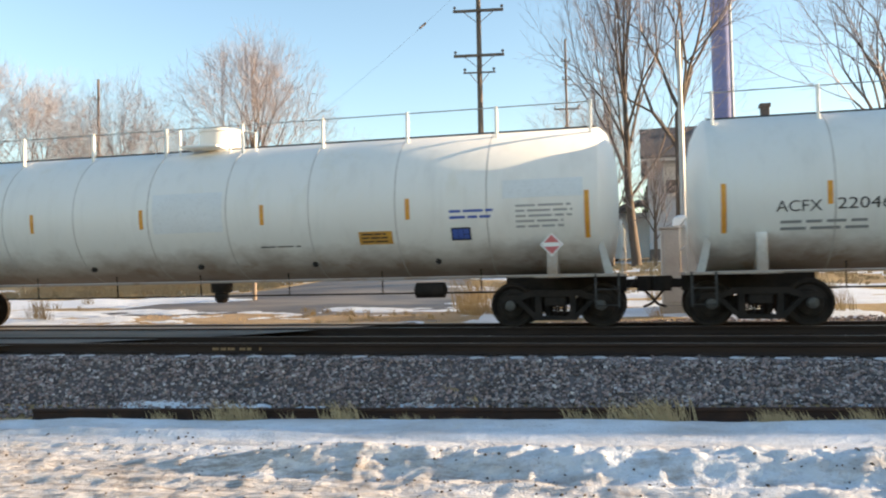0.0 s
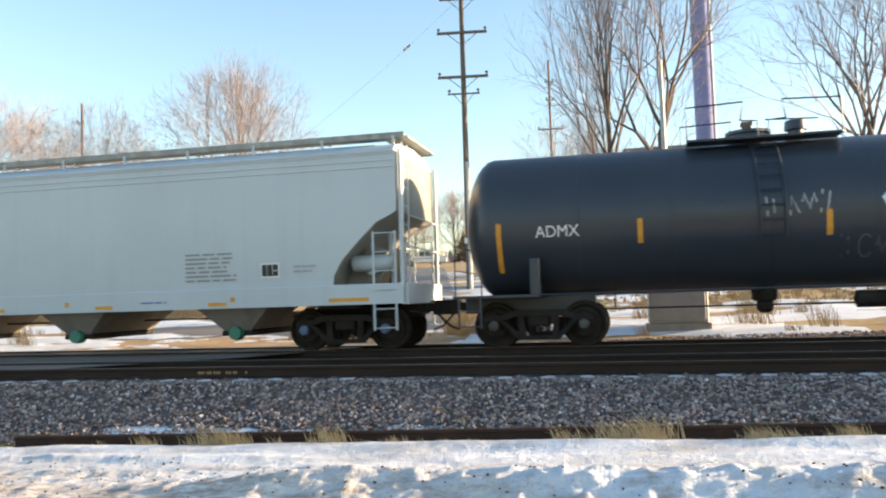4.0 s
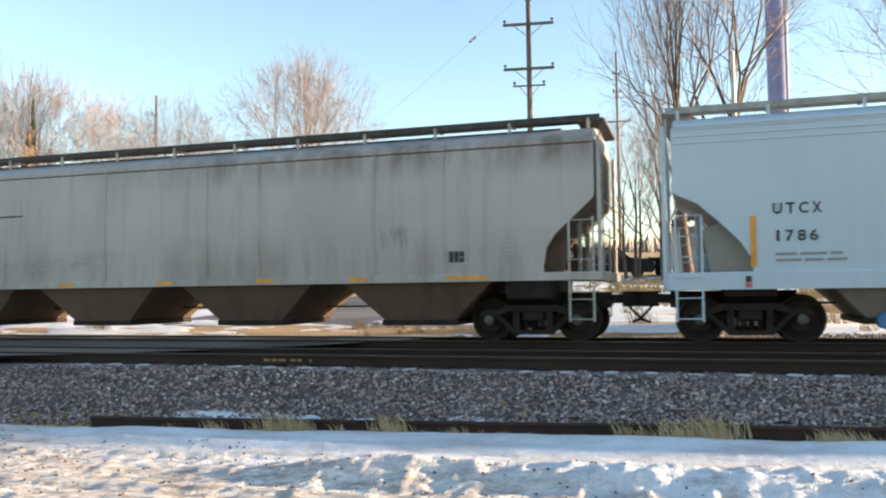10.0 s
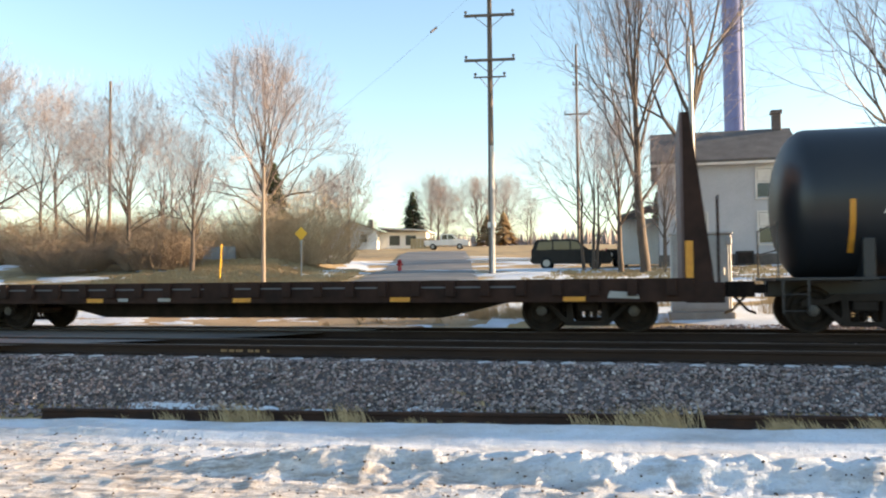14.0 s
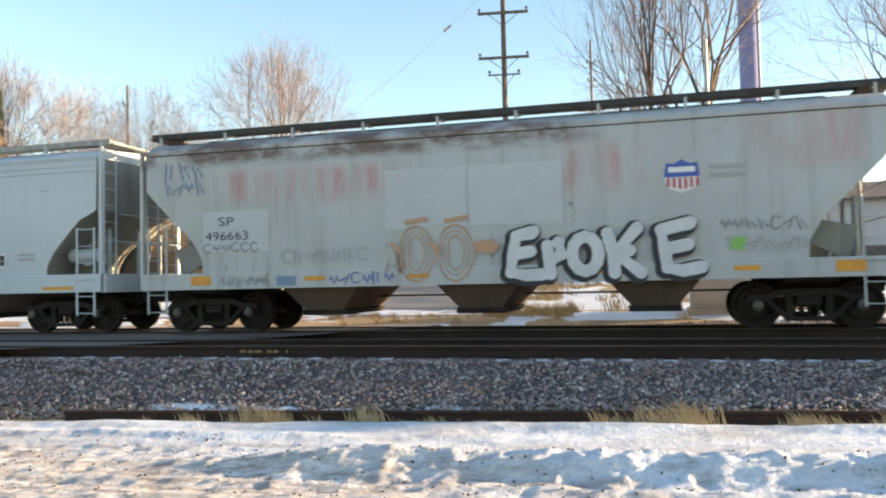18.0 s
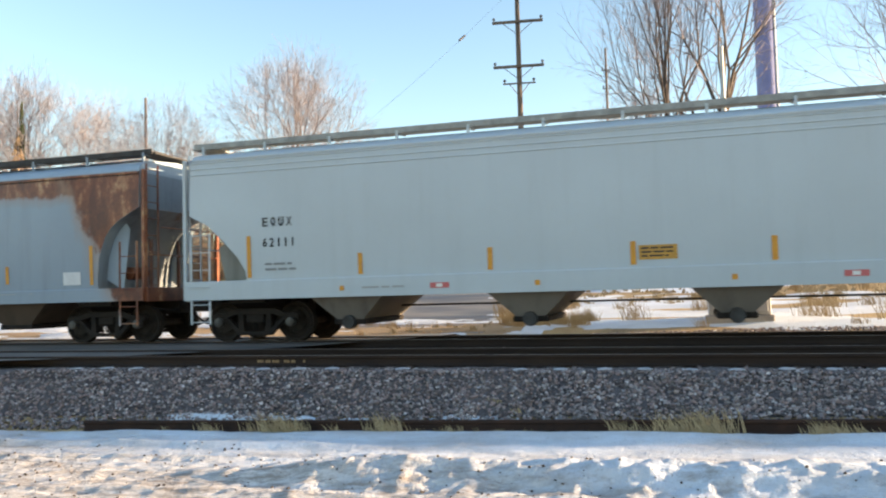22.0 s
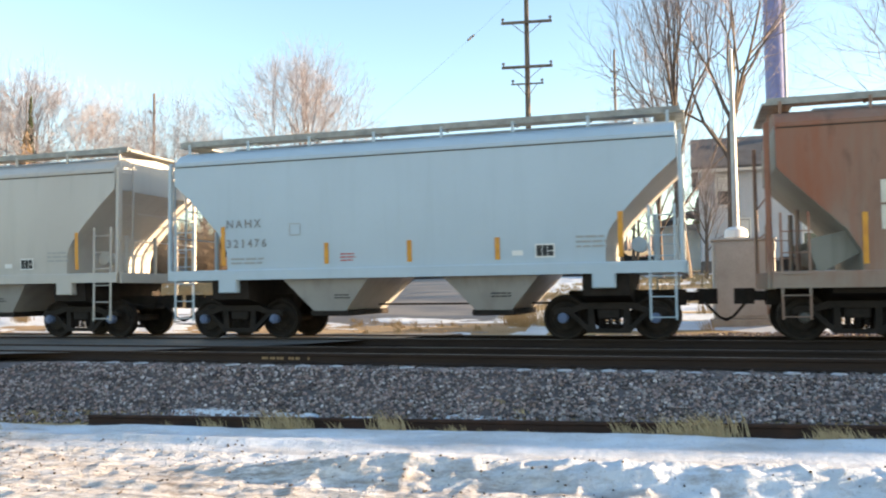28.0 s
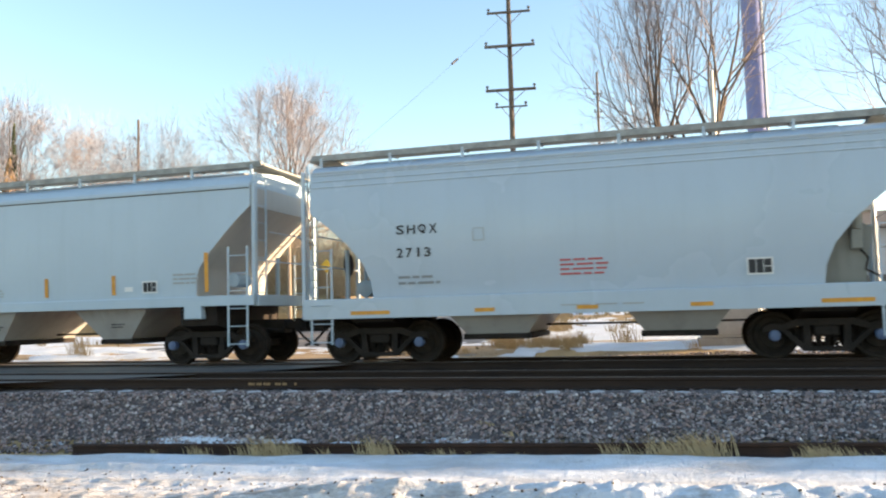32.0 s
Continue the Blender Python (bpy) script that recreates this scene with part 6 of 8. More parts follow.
hz = 2.05
house = thing("house", "two-storey pale blue-grey wooden house with a shingle roof", "house", pose(0, 0, 0))
X0, X1, Y0, Y1 = 0.35, 7.05, 45.0, 52.0
part("wall", Geo().prism([(Y0, hz), (Y1, hz), (Y1, 7.35), ((Y0 + Y1) / 2, 9.25), (Y0, 7.35)], X0, X1, "x").mesh("wall", M["siding"]), house)
part("foundation", Geo().box(X0 - 0.02, X1 + 0.02, Y0 - 0.03, Y1, hz - 0.6, hz + 0.35).mesh("foundation", M["foundation"]), house)
siding_boards(house, X0, X1, Y0, hz + 0.35, 7.3, 0.2, "siding")
for s in (-1, 1):
    ym = (Y0 + Y1) / 2
    e = Y0 - 0.45 if s < 0 else Y1 + 0.45
    part("roof", Geo().prism([(e, 7.18), (ym, 9.32), (ym, 9.46), (e, 7.32)], X0 - 0.4, X1 + 0.42, "x").mesh("roof", M["roof_shingle"]), house)
    part("fascia", Geo().box(X0 - 0.4, X1 + 0.42, min(e, e - s * 0.05), max(e, e - s * 0.05), 7.05, 7.2).mesh("fascia", M["trim_white"]), house)
part("corner_board", Geo().box(X1 - 0.12, X1 + 0.02, Y0 - 0.05, Y0 + 0.05, hz + 0.3, 7.2).mesh("corner_board", M["trim_white"]), house)
part("chimney", Geo().bevbox(6.55, 7.0, 48.2, 48.7, 8.8, 10.35, 0.03).bevbox(6.48, 7.07, 48.13, 48.77, 10.25, 10.45, 0.02).mesh("chimney", M["brick_grey"]), house)
window(house, 5.65, Y0 - 0.03, 5.35, 0.72, 1.45)
window(house, 5.70, Y0 - 0.03, 2.98, 0.72, 1.55)
window(house, 2.4, Y0 - 0.03, 2.98, 0.72, 1.55)
window(house, 1.6, Y0 - 0.03, 5.35, 0.72, 1.45)
wing = thing("house_wing", "low pale wing of the wooden house with a shallow roof", "house", pose(0, 0, 0))
part("wall", Geo().box(X1 + 0.03, 17.5, 45.3, 51.0, hz, 4.75).mesh("wall", M["siding"]), wing)
part("foundation", Geo().box(X1 + 0.03, 17.52, 45.25, 51, hz - 0.6, hz + 0.35).mesh("foundation", M["foundation"]), wing)
siding_boards(wing, X1 + 0.03, 17.5, 45.3, hz + 0.35, 4.7, 0.2, "siding")
part("roof", Geo().prism([(44.9, 4.68), (48.2, 5.75), (51.4, 4.68), (51.4, 4.80), (48.2, 5.90), (44.9, 4.80)], X1 + 0.03, 17.9, "x").mesh("roof", M["roof_shingle"]), wing)
part("vent_pipe", Geo().tube([(9.6, 48.0, 5.6), (9.6, 48.0, 7.6)], 0.04, 6).bevbox(9.2, 10.0, 47.8, 48.2, 5.9, 6.4, 0.03).mesh("vent_pipe", M["pole_grey"]), wing)
porch = thing("porch", "small front porch with white posts", "porch", pose(0, 0, 0))
part("roof", Geo().prism([(-1.9, 4.4), (-0.2, 4.95), (0.9, 4.7), (0.9, 4.85), (-0.2, 5.1), (-1.9, 4.55)], 45.2, 48.4).mesh("roof", M["roof_shingle"]), porch)
for x in (-1.75, -0.45):
    part("post", Geo().bevbox(x - 0.1, x + 0.1, 45.3, 45.5, 2.0, 4.5, 0.01).mesh("post", M["trim_white"]), porch)
part("wall", Geo().box(-1.8, 0.35, 48.2, 48.4, 2.0, 4.6).mesh("wall", M["siding_white"]), porch)
ac = thing("air_conditioner", "dark metal air conditioner unit beside the house", "appliance", pose(4.55, 44.5, ground_z(4.5, 44.5)))
part("case", Geo().bevbox(-0.42, 0.42, -0.35, 0.35, 0, 0.75, 0.03).mesh("case", M["grating_dark"]), ac)
part("grille", Geo().box(-0.36, 0.36, -0.365, -0.34, 0.1, 0.65).mesh("grille", M["steel_dark"]), ac)

far = thing("far_house", "white single-storey house with a low gable on the rise", "house", pose(-41.5, 102, ground_z(-38, 102) - 0.1, 0, 0, 8))
part("wall", Geo().prism([(0, 0), (6.2, 0), (6.2, 2.6), (3.1, 3.7), (0, 2.6)], 0, 10).mesh("wall", M["siding_white"]), far)
part("side_wall", Geo().box(6.2, 12.5, 2.0, 9, 0, 2.5).mesh("side_wall", M["siding_white"]), far)
for s in (-1, 1):
    part("roof", Geo().prism([(3.1, 3.72), (3.1 + s * 3.7, 2.42), (3.1 + s * 3.7, 2.56), (3.1, 3.9)], -0.5, 10.3).mesh("roof", M["roof_shingle"]), far)
part("porch_roof", Geo().prism([(6.2, 2.9), (13, 2.45), (13, 2.6), (6.2, 3.1)], 0.3, 9.3).mesh("porch_roof", M["trim_white"]), far)
part("chimney", Geo().box(4.2, 4.8, 4, 4.6, 3.2, 4.4).mesh("chimney", M["brick_grey"]), far)
for x in (1.6, 4.4):
    window(far, x, -0.03, 1.1, 0.8, 1.0, False)
for x in (8.2, 10.4):
    part("window", Geo().box(x - 0.7, x + 0.7, 1.93, 2.02, 0.7, 2.0).mesh("window", M["glass"]), far)
hedge = thing("board_fence", "short tan board fence beside the far house", "fence", pose(-30.2, 101, ground_z(-30, 101)))
for k in range(7):
    part("board", Geo().box(k * 0.45, k * 0.45 + 0.41, 0, 0.04, 0, 1.3).mesh("board", M["dry_grass"]), hedge)

# ---- parked cars ----
M["car_dark"] = surface("car_dark", (0.010, 0.011, 0.014), (0.016, 0.017, 0.02), 2, 0.3, 0.0, relief=0)
M["car_black"] = surface("car_black", (0.012, 0.012, 0.014), (0.022, 0.022, 0.024), 2, 0.25, 0.3, relief=0)
M["car_white"] = surface("car_white", (0.75, 0.75, 0.74), (0.66, 0.66, 0.65), 2, 0.3, relief=0)
M["rubber"] = plain("rubber", (0.012, 0.012, 0.012), 0.8)
M["alloy"] = plain("alloy", (0.35, 0.35, 0.36), 0.35, 0.8)
M["tail_red"] = plain("tail_red", (0.35, 0.02, 0.02), 0.3)
M["head_clear"] = plain("head_clear", (0.6, 0.6, 0.58), 0.15)


def parked(name, x, y, turn, paint, prof, glassp, length, label, z=None):
    c = thing(name, label, "car", pose(x, y, ground_z(x, y) if z is None else z, 0, 0, turn))
    w = 0.92
    part("body", Geo().prism(prof, -w, w).mesh("body", M[paint]), c)
    for gp in glassp:
        part("window", Geo().prism(gp, -w - 0.012, w + 0.012).mesh("window", M["glass"]), c)
    for ax in (0.19, 0.79):
        for s in (-1, 1):
            t = part("tyre", Geo().lathe([(-0.12, 0.2), (-0.12, 0.33), (-0.09, 0.36), (0.09, 0.36), (0.12, 0.33), (0.12, 0.2)], 18, "y", (length * ax, s * (w - 0.08), 0.36)).mesh("tyre", M["rubber"], True), c)
            part("rim", Geo().lathe([(-0.02, 0.03), (-0.02, 0.2), (0.02, 0.21)], 14, "y", (length * ax, s * (w + 0.045), 0.36)).mesh("rim", M["alloy"], True), t)
    for s in (-1, 1):
        part("tail_light", Geo().box(-0.01, 0.08, s * 0.8 - 0.1, s * 0.8 + 0.1, 0.85, 1.15).mesh("tail_light", M["tail_red"]), c)
        part("headlight", Geo().box(length - 0.12, length + 0.01, s * 0.72 - 0.14, s * 0.72 + 0.14, 0.72, 0.90).mesh("headlight", M["head_clear"]), c)
        part("mirror", Geo().bevbox(length * 0.66, length * 0.66 + 0.12, s * 1.0 - 0.09, s * 1.0 + 0.09, 1.08, 1.22, 0.02).mesh("mirror", M[paint]), c)
    part("bumper", Geo().bevbox(-0.06, 0.1, -0.88, 0.88, 0.42, 0.68, 0.03).mesh("bumper", M["rubber"]), c)
    return c


SUV = [(0.05, 0.35), (0.0, 0.6), (0.0, 1.05), (0.22, 1.62), (0.35, 1.72), (2.3, 1.74), (2.65, 1.66), (3.25, 1.14), (4.3, 1.02), (4.55, 0.86), (4.6, 0.45), (4.5, 0.32)]
PICK = [(0.05, 0.5), (0.0, 1.1), (1.9, 1.1), (1.95, 1.75), (2.1, 1.86), (3.3, 1.86), (3.5, 1.78), (4.0, 1.25), (5.1, 1.15), (5.35, 0.95), (5.35, 0.5)]
parked("parked_car", -6.9, 48.2, 4, "car_dark", SUV, [[(0.30, 1.12), (0.42, 1.58), (1.2, 1.62), (1.2, 1.14)], [(1.28, 1.14), (1.28, 1.62), (2.2, 1.62), (2.2, 1.14)], [(2.28, 1.14), (2.28, 1.62), (2.58, 1.58), (3.02, 1.16)]], 4.6, "dark green estate car parked on snowy grass")
parked("parked_car", -2.9, 50.5, 12, "car_black", PICK, [[(2.1, 1.2), (2.2, 1.74), (2.75, 1.76), (2.75, 1.2)], [(2.83, 1.2), (2.83, 1.76), (3.3, 1.74), (3.75, 1.24)]], 5.35, "black pickup truck parked near the house")
parked("parked_car", -26.6, 95, 10, "car_white", PICK, [[(2.1, 1.2), (2.2, 1.74), (2.75, 1.76), (2.75, 1.2)], [(2.83, 1.2), (2.83, 1.76), (3.3, 1.74), (3.75, 1.24)]], 5.35, "white pickup truck parked by the far house")

# ---- small things behind the line ----
M["sign_yellow"] = plain("sign_yellow", (0.75, 0.42, 0.02), 0.5)
sg = thing("road_sign", "yellow diamond warning sign on a thin post", "sign", pose(-16.4, 36.5, ground_z(-16.4, 36.5)))
part("post", Geo().bevbox(-0.03, 0.03, -0.02, 0.02, -0.2, 2.3, 0.005).mesh("post", M["pole_grey"]), sg)
part("panel", Geo().prism([(0, 1.85), (0.33, 2.18), (0, 2.51), (-0.33, 2.18)], -0.035, -0.02).mesh("panel", M["sign_yellow"]), sg)
mk = thing("marker_post", "thin yellow marker post in the brush", "post", pose(-19.8, 34.8, ground_z(-19.8, 34.8)))
part("shaft", Geo().tube([(0, 0, -0.2), (0.1, 0, 1.7)], 0.035, 6).mesh("shaft", M["sign_yellow"]), mk)
hy = thing("hydrant", "small red hydrant at the kerb of the street", "hydrant", pose(-13.8, 44, ground_z(-13.8, 44)))
part("barrel", Geo().lathe([(0, 0.16), (0.05, 0.12), (0.5, 0.12), (0.6, 0.14), (0.7, 0.06)], 12, "z").mesh("barrel", M["tail_red"], True), hy)
part("outlet", Geo().lathe([(-0.2, 0.05), (0.2, 0.05)], 8, "x", (0, 0, 0.42)).mesh("outlet", M["tail_red"], True), hy)
fence = thing("rail_fence", "low grey metal fence among the trees", "fence", pose(-25.2, 42.5, ground_z(-25.2, 42.5)))
for k in range(5):
    part("post", Geo().tube([(k * 0.5, 0, -0.1), (k * 0.5, 0, 0.9)], 0.03, 6).mesh("post", M["pole_grey"]), fence)
part("rail", Geo().tube([(0, 0, 0.88), (2.0, 0, 0.88)], 0.025, 6).mesh("rail", M["pole_grey"]), fence)
part("mesh_panel", Geo().box(0, 2.0, -0.005, 0.005, 0.1, 0.85).mesh("mesh_panel", M["pole_grey"]), fence)


def tufts(name, spots, label, blades, h, seed, lean=-0.15, wide=0.004):
    rnd = random.Random(seed)
    g = Geo()
    for x, y, size in spots:
        z = ground_z(x, y) + 0.02
        for _ in range(int(blades * size)):
            a, q = rnd.uniform(0, 6.283), rnd.random() * 0.14 * size
            bx, by = x + math.cos(a) * q * 2.0, y + math.sin(a) * q * 0.8
            hh = h * size * rnd.uniform(0.45, 1.1)
            lx, ly = rnd.gauss(lean, 0.30) * hh, rnd.gauss(-0.05, 0.2) * hh
            w = wide * (1 + rnd.random())
            g.add([(bx - w, by, z), (bx + w, by, z), (bx + lx * 0.45 + w * 0.7, by + ly * 0.4, z + hh * 0.62), (bx + lx * 0.45 - w * 0.7, by + ly * 0.4, z + hh * 0.62), (bx + lx, by + ly, z + hh)], [(0, 1, 2, 3), (3, 2, 4)])
    return tagged(new(name, g.mesh(name, M["dry_grass"])), label, "grass", kind="stuff")


rg = random.Random(31)
spots = [(-7.25, 10.14, 0.5), (-6.56, 10.14, 0.7), (-6.45, 10.12, 0.6), (-5.82, 10.14, 0.7), (-5.45, 10.1, 1.2), (-5.3, 10.1, 1.25), (-5.15, 10.1, 1.0), (-4.6, 10.12, 0.6), (-4.04, 10.14, 0.6), (-3.85, 10.1, 1.2), (-3.72, 10.1, 0.9)]
spots += [(rg.uniform(-3.4, -1.9), rg.uniform(10.04, 10.14), rg.uniform(0.35, 0.6)) for _ in range(9)]
spots += [(rg.gauss(0.0, 0.34), rg.uniform(10.0, 10.16), rg.uniform(0.6, 1.3)) for _ in range(8)]
spots += [(rg.uniform(1.2, 2.5), rg.uniform(9.95, 10.12), rg.uniform(0.4, 0.85)) for _ in range(10)]
spots += [(rg.uniform(2.5, 5), rg.uniform(9.95, 10.2), rg.uniform(0.3, 0.6)) for _ in range(6)]
spots += [(-10.0, 9.55, 0.9), (-10.05, 9.35, 0.8), (-9.75, 9.6, 0.6), (-9.3, 9.7, 0.45)]
spots += [(-9.6, 9.9, 0.35), (-8.9, 9.85, 0.4), (-6.0, 9.75, 0.3), (-2.6, 11.0, 0.35), (-2.2, 10.75, 0.35)]
tufts("grass_tufts", spots, "dry yellow grass along the loose rail", 46, 0.28, 4, -0.45)
back = [(rg.uniform(-30, 14), rg.uniform(20.8, 33), rg.uniform(0.5, 1.6)) for _ in range(260)] + [(-5.6 + rg.gauss(0, 0.3), 22.8 + rg.gauss(0, 0.3), 2.0) for _ in range(10)]
back = [s for s in back if not (-17 < s[0] < -5.2 and s[1] > 20)] + [(-4.9, 23.5, 2.4), (-4.6, 23.6, 2.2)]
back += [(rg.uniform(-4.9, -2.4), rg.gauss(21.7, 0.25), rg.uniform(0.5, 1.0)) for _ in range(46)] + [(rg.uniform(-9.5, -5), rg.gauss(21.3, 0.3), rg.uniform(0.3, 0.6)) for _ in range(26)]
tufts("grass_behind", back, "dry grass tufts in the snow behind the line", 45, 0.42, 6)

lawn = [(rg.uniform(-26, -12.5), rg.uniform(27, 47), rg.uniform(0.6, 1.3)) for _ in range(3000)]
lawn = [s for s in lawn if s[0] < float(np.interp(s[1], [23, 29, 34.5, 50], [-16.5, -13.9, -13.1, -17.5])) - 0.3]
lawn += [(rg.uniform(-5, 9), rg.uniform(26, 43), rg.uniform(0.4, 0.9)) for _ in range(700)]
tufts("lawn_grass", lawn, "short golden grass on the lawn beside the street", 10, 0.17, 8, 0.1, 0.02)


# ---- markings on the cars ----
M["graffiti_white"] = surface("graffiti_white", (0.62, 0.63, 0.64), (0.50, 0.51, 0.53), 2, 0.6, relief=0)
M["graffiti_orange"] = plain("graffiti_orange", (0.46, 0.275, 0.165), 0.6)
M["graffiti_pink"] = surface("graffiti_pink", (0.48, 0.34, 0.33), (0.44, 0.40, 0.39), 3, 0.6, relief=0)
M["graffiti_blue"] = plain("graffiti_blue", (0.16, 0.24, 0.34), 0.6)
M["graffiti_green"] = plain("graffiti_green", (0.22, 0.45, 0.12), 0.6)
M["chalk"] = plain("chalk", (0.38, 0.38, 0.38), 0.8)
M["chalk_dim"] = plain("chalk_dim", (0.12, 0.12, 0.13), 0.8)
M["patch_pale"] = surface("patch_pale", (0.475, 0.505, 0.52), (0.44, 0.465, 0.48), 1.2, 0.5, relief=0)
M["patch_white"] = surface("patch_white", (0.72, 0.73, 0.74), (0.62, 0.63, 0.64), 2, 0.5, relief=0)
M["patch_blue"] = surface("patch_blue", (0.66, 0.69, 0.71), (0.62, 0.645, 0.66), 1.5, 0.5, relief=0)
M["patch_cream"] = surface("patch_cream", (0.68, 0.66, 0.58), (0.60, 0.57, 0.49), 2, 0.5, relief=0)
M["head_sunlit"] = surface("head_sunlit", (0.46, 0.42, 0.32), (0.36, 0.32, 0.24), 2, 0.6, relief=0)
M["sign_red"] = plain("sign_red", (0.50, 0.12, 0.12), 0.5)
M["grime_dark"] = surface("grime_dark", (0.10, 0.085, 0.07), (0.055, 0.048, 0.042), 3, 0.85, relief=0)


def flat_side(y=-1.577):
    return ("flat", y, 0)


def round_side(r, zc):
    return ("round", r, zc)


def side_of(c):
    """The side sheet of a hopper car, which bulges a little."""
    return ("bulge", SIDES[c.name], 0)


def side_y(surf, z):
    if surf[0] == "bulge":
        return -surf[1](z) - 0.007
    if surf[0] == "flat":
        return surf[1]
    return -math.sqrt(max(0.05, surf[1] ** 2 - (z - surf[2]) ** 2))


def put(car, polys, mat, surf, lift=0.005, name="marking", label=""):
    """Flat painted shapes, given as outlines in x and z, laid on the side of a car."""
    bm = bmesh.new()
    for poly in polys:
        bm.faces.new([bm.verts.new((x, 0, z)) for x, z in poly])
    if surf[0] != "flat":
        zs = [v.co.z for v in bm.verts]
        z = min(zs) + 0.08
        while z < max(zs):
            bmesh.ops.bisect_plane(bm, geom=bm.verts[:] + bm.edges[:] + bm.faces[:], plane_co=(0, 0, z), plane_no=(0, 0, 1))
            z += 0.08
    for v in bm.verts:
        v.co.y = side_y(surf, v.co.z) - lift
    me = bpy.data.meshes.new(name)
    bm.to_mesh(me)
    bm.free()
    me.materials.append(M[mat])
    return part(name, me, car, label)


def rect(x0, x1, z0, z1):
    return [(x0, z0), (x1, z0), (x1, z1), (x0, z1)]


def letters(car, text, x0, x1, z0, z1, mat, surf, lift=0.005, offset=0.0, name="lettering"):
    """Characters that fill the given rectangle on the side of a car."""
    cu = bpy.data.curves.new("letters", "FONT")
    cu.body, cu.size, cu.offset, cu.resolution_u = text, 1.0, offset, 3
    tmp = bpy.data.objects.new("letters", cu)
    me = bpy.data.meshes.new_from_object(tmp)
    bpy.data.objects.remove(tmp)
    bpy.data.curves.remove(cu)
    xs_, zs_ = [v.co.x for v in me.vertices], [v.co.y for v in me.vertices]
    ax, az = (x1 - x0) / (max(xs_) - min(xs_)), (z1 - z0) / (max(zs_) - min(zs_))
    mx, mz = min(xs_), min(zs_)
    for v in me.vertices:
        x, z = x0 + (v.co.x - mx) * ax, z0 + (v.co.y - mz) * az
        v.co = (x, side_y(surf, z) - lift, z)
    me.materials.clear()
    me.materials.append(M[mat])
    return part(name, me, car)


def small_print(car, x0, x1, z0, z1, n, mat, surf, ragged=0.2):
    polys, h = [], (z1 - z0) / n
    for k in range(n):
        a, e = x0, x1 - ragged * (x1 - x0) * random.random()
        while a < e - 0.02:
            b = min(e, a + random.uniform(0.15, 0.45) * (x1 - x0))
            polys.append(rect(a, b, z0 + (k + 0.28) * h, z0 + (k + 0.70) * h))
            a = b + 0.05 * (x1 - x0)
    return put(car, polys, mat, surf, name="fine_print")


def dots(car, xs_, z, w, h, surf, mat="reflector"):
    for x in xs_:
        put(car, [rect(x - w / 2, x + w / 2, z - h / 2, z + h / 2)], mat, surf, 0.007, "reflector")


def data_plate(car, x0, x1, z0, z1, surf, edge="letter_white", ink="letter_black"):
    put(car, [rect(x0, x1, z0, z1)], edge, surf, 0.004, "data_plate")
    m, w, h = 0.03, x1 - x0, z1 - z0
    put(car, [rect(x0 + m, x0 + w * 0.34, z0 + m, z1 - m), rect(x0 + w * 0.37, x0 + w * 0.62, z0 + m, z1 - m), rect(x0 + w * 0.65, x1 - m, z0 + m, z0 + h * 0.45), rect(x0 + w * 0.65, x1 - m, z0 + h * 0.5, z1 - m)], ink, surf, 0.008, "data_plate")


def outline(pts, w):
    """A stroke along points, as a closed band of width w."""
    l, r = [], []
    for k in range(len(pts)):
        a, b = pts[max(k - 1, 0)], pts[min(k + 1, len(pts) - 1)]
        dx, dz = b[0] - a[0], b[1] - a[1]
        d = math.hypot(dx, dz) or 1
        l.append((pts[k][0] - dz / d * w / 2, pts[k][1] + dx / d * w / 2))
        r.append((pts[k][0] + dz / d * w / 2, pts[k][1] - dx / d * w / 2))
    return [[l[k], l[k + 1], r[k + 1], r[k]] for k in range(len(pts) - 1)]


def blob(cx, cz, rx, rz, seed, n=40):
    return [(cx + rx * math.cos(a) * (1 + 0.35 * noise.noise((math.cos(a) * 1.6, math.sin(a) * 1.6, seed))), cz + rz * math.sin(a) * (1 + 0.35 * noise.noise((math.cos(a) * 1.6, math.sin(a) * 1.6, seed)))) for a in [2 * math.pi * k / n for k in range(n)]]


def fat(car, strokes, w, mat, surf, lift, name, label=""):
    """Painted strokes with round ends, laid over one another in thin layers as one mark."""
    me, V, F = bpy.data.meshes.new(name), [], []
    step = 0
    for pts in strokes:
        shapes = outline(pts, w) + [[(x + w / 2 * math.cos(k * math.pi / 6), z + w / 2 * math.sin(k * math.pi / 6)) for k in range(12)] for x, z in pts]
        for poly in shapes:
            n = len(V)
            V += [(x, side_y(surf, z) - lift - 0.00025 * step, z) for x, z in poly]
            F.append(tuple(range(n, n + len(poly))))
            step = (step + 1) % 24
    me.from_pydata(V, [], F)
    me.materials.append(M[mat])
    return part(name, me, car, label)


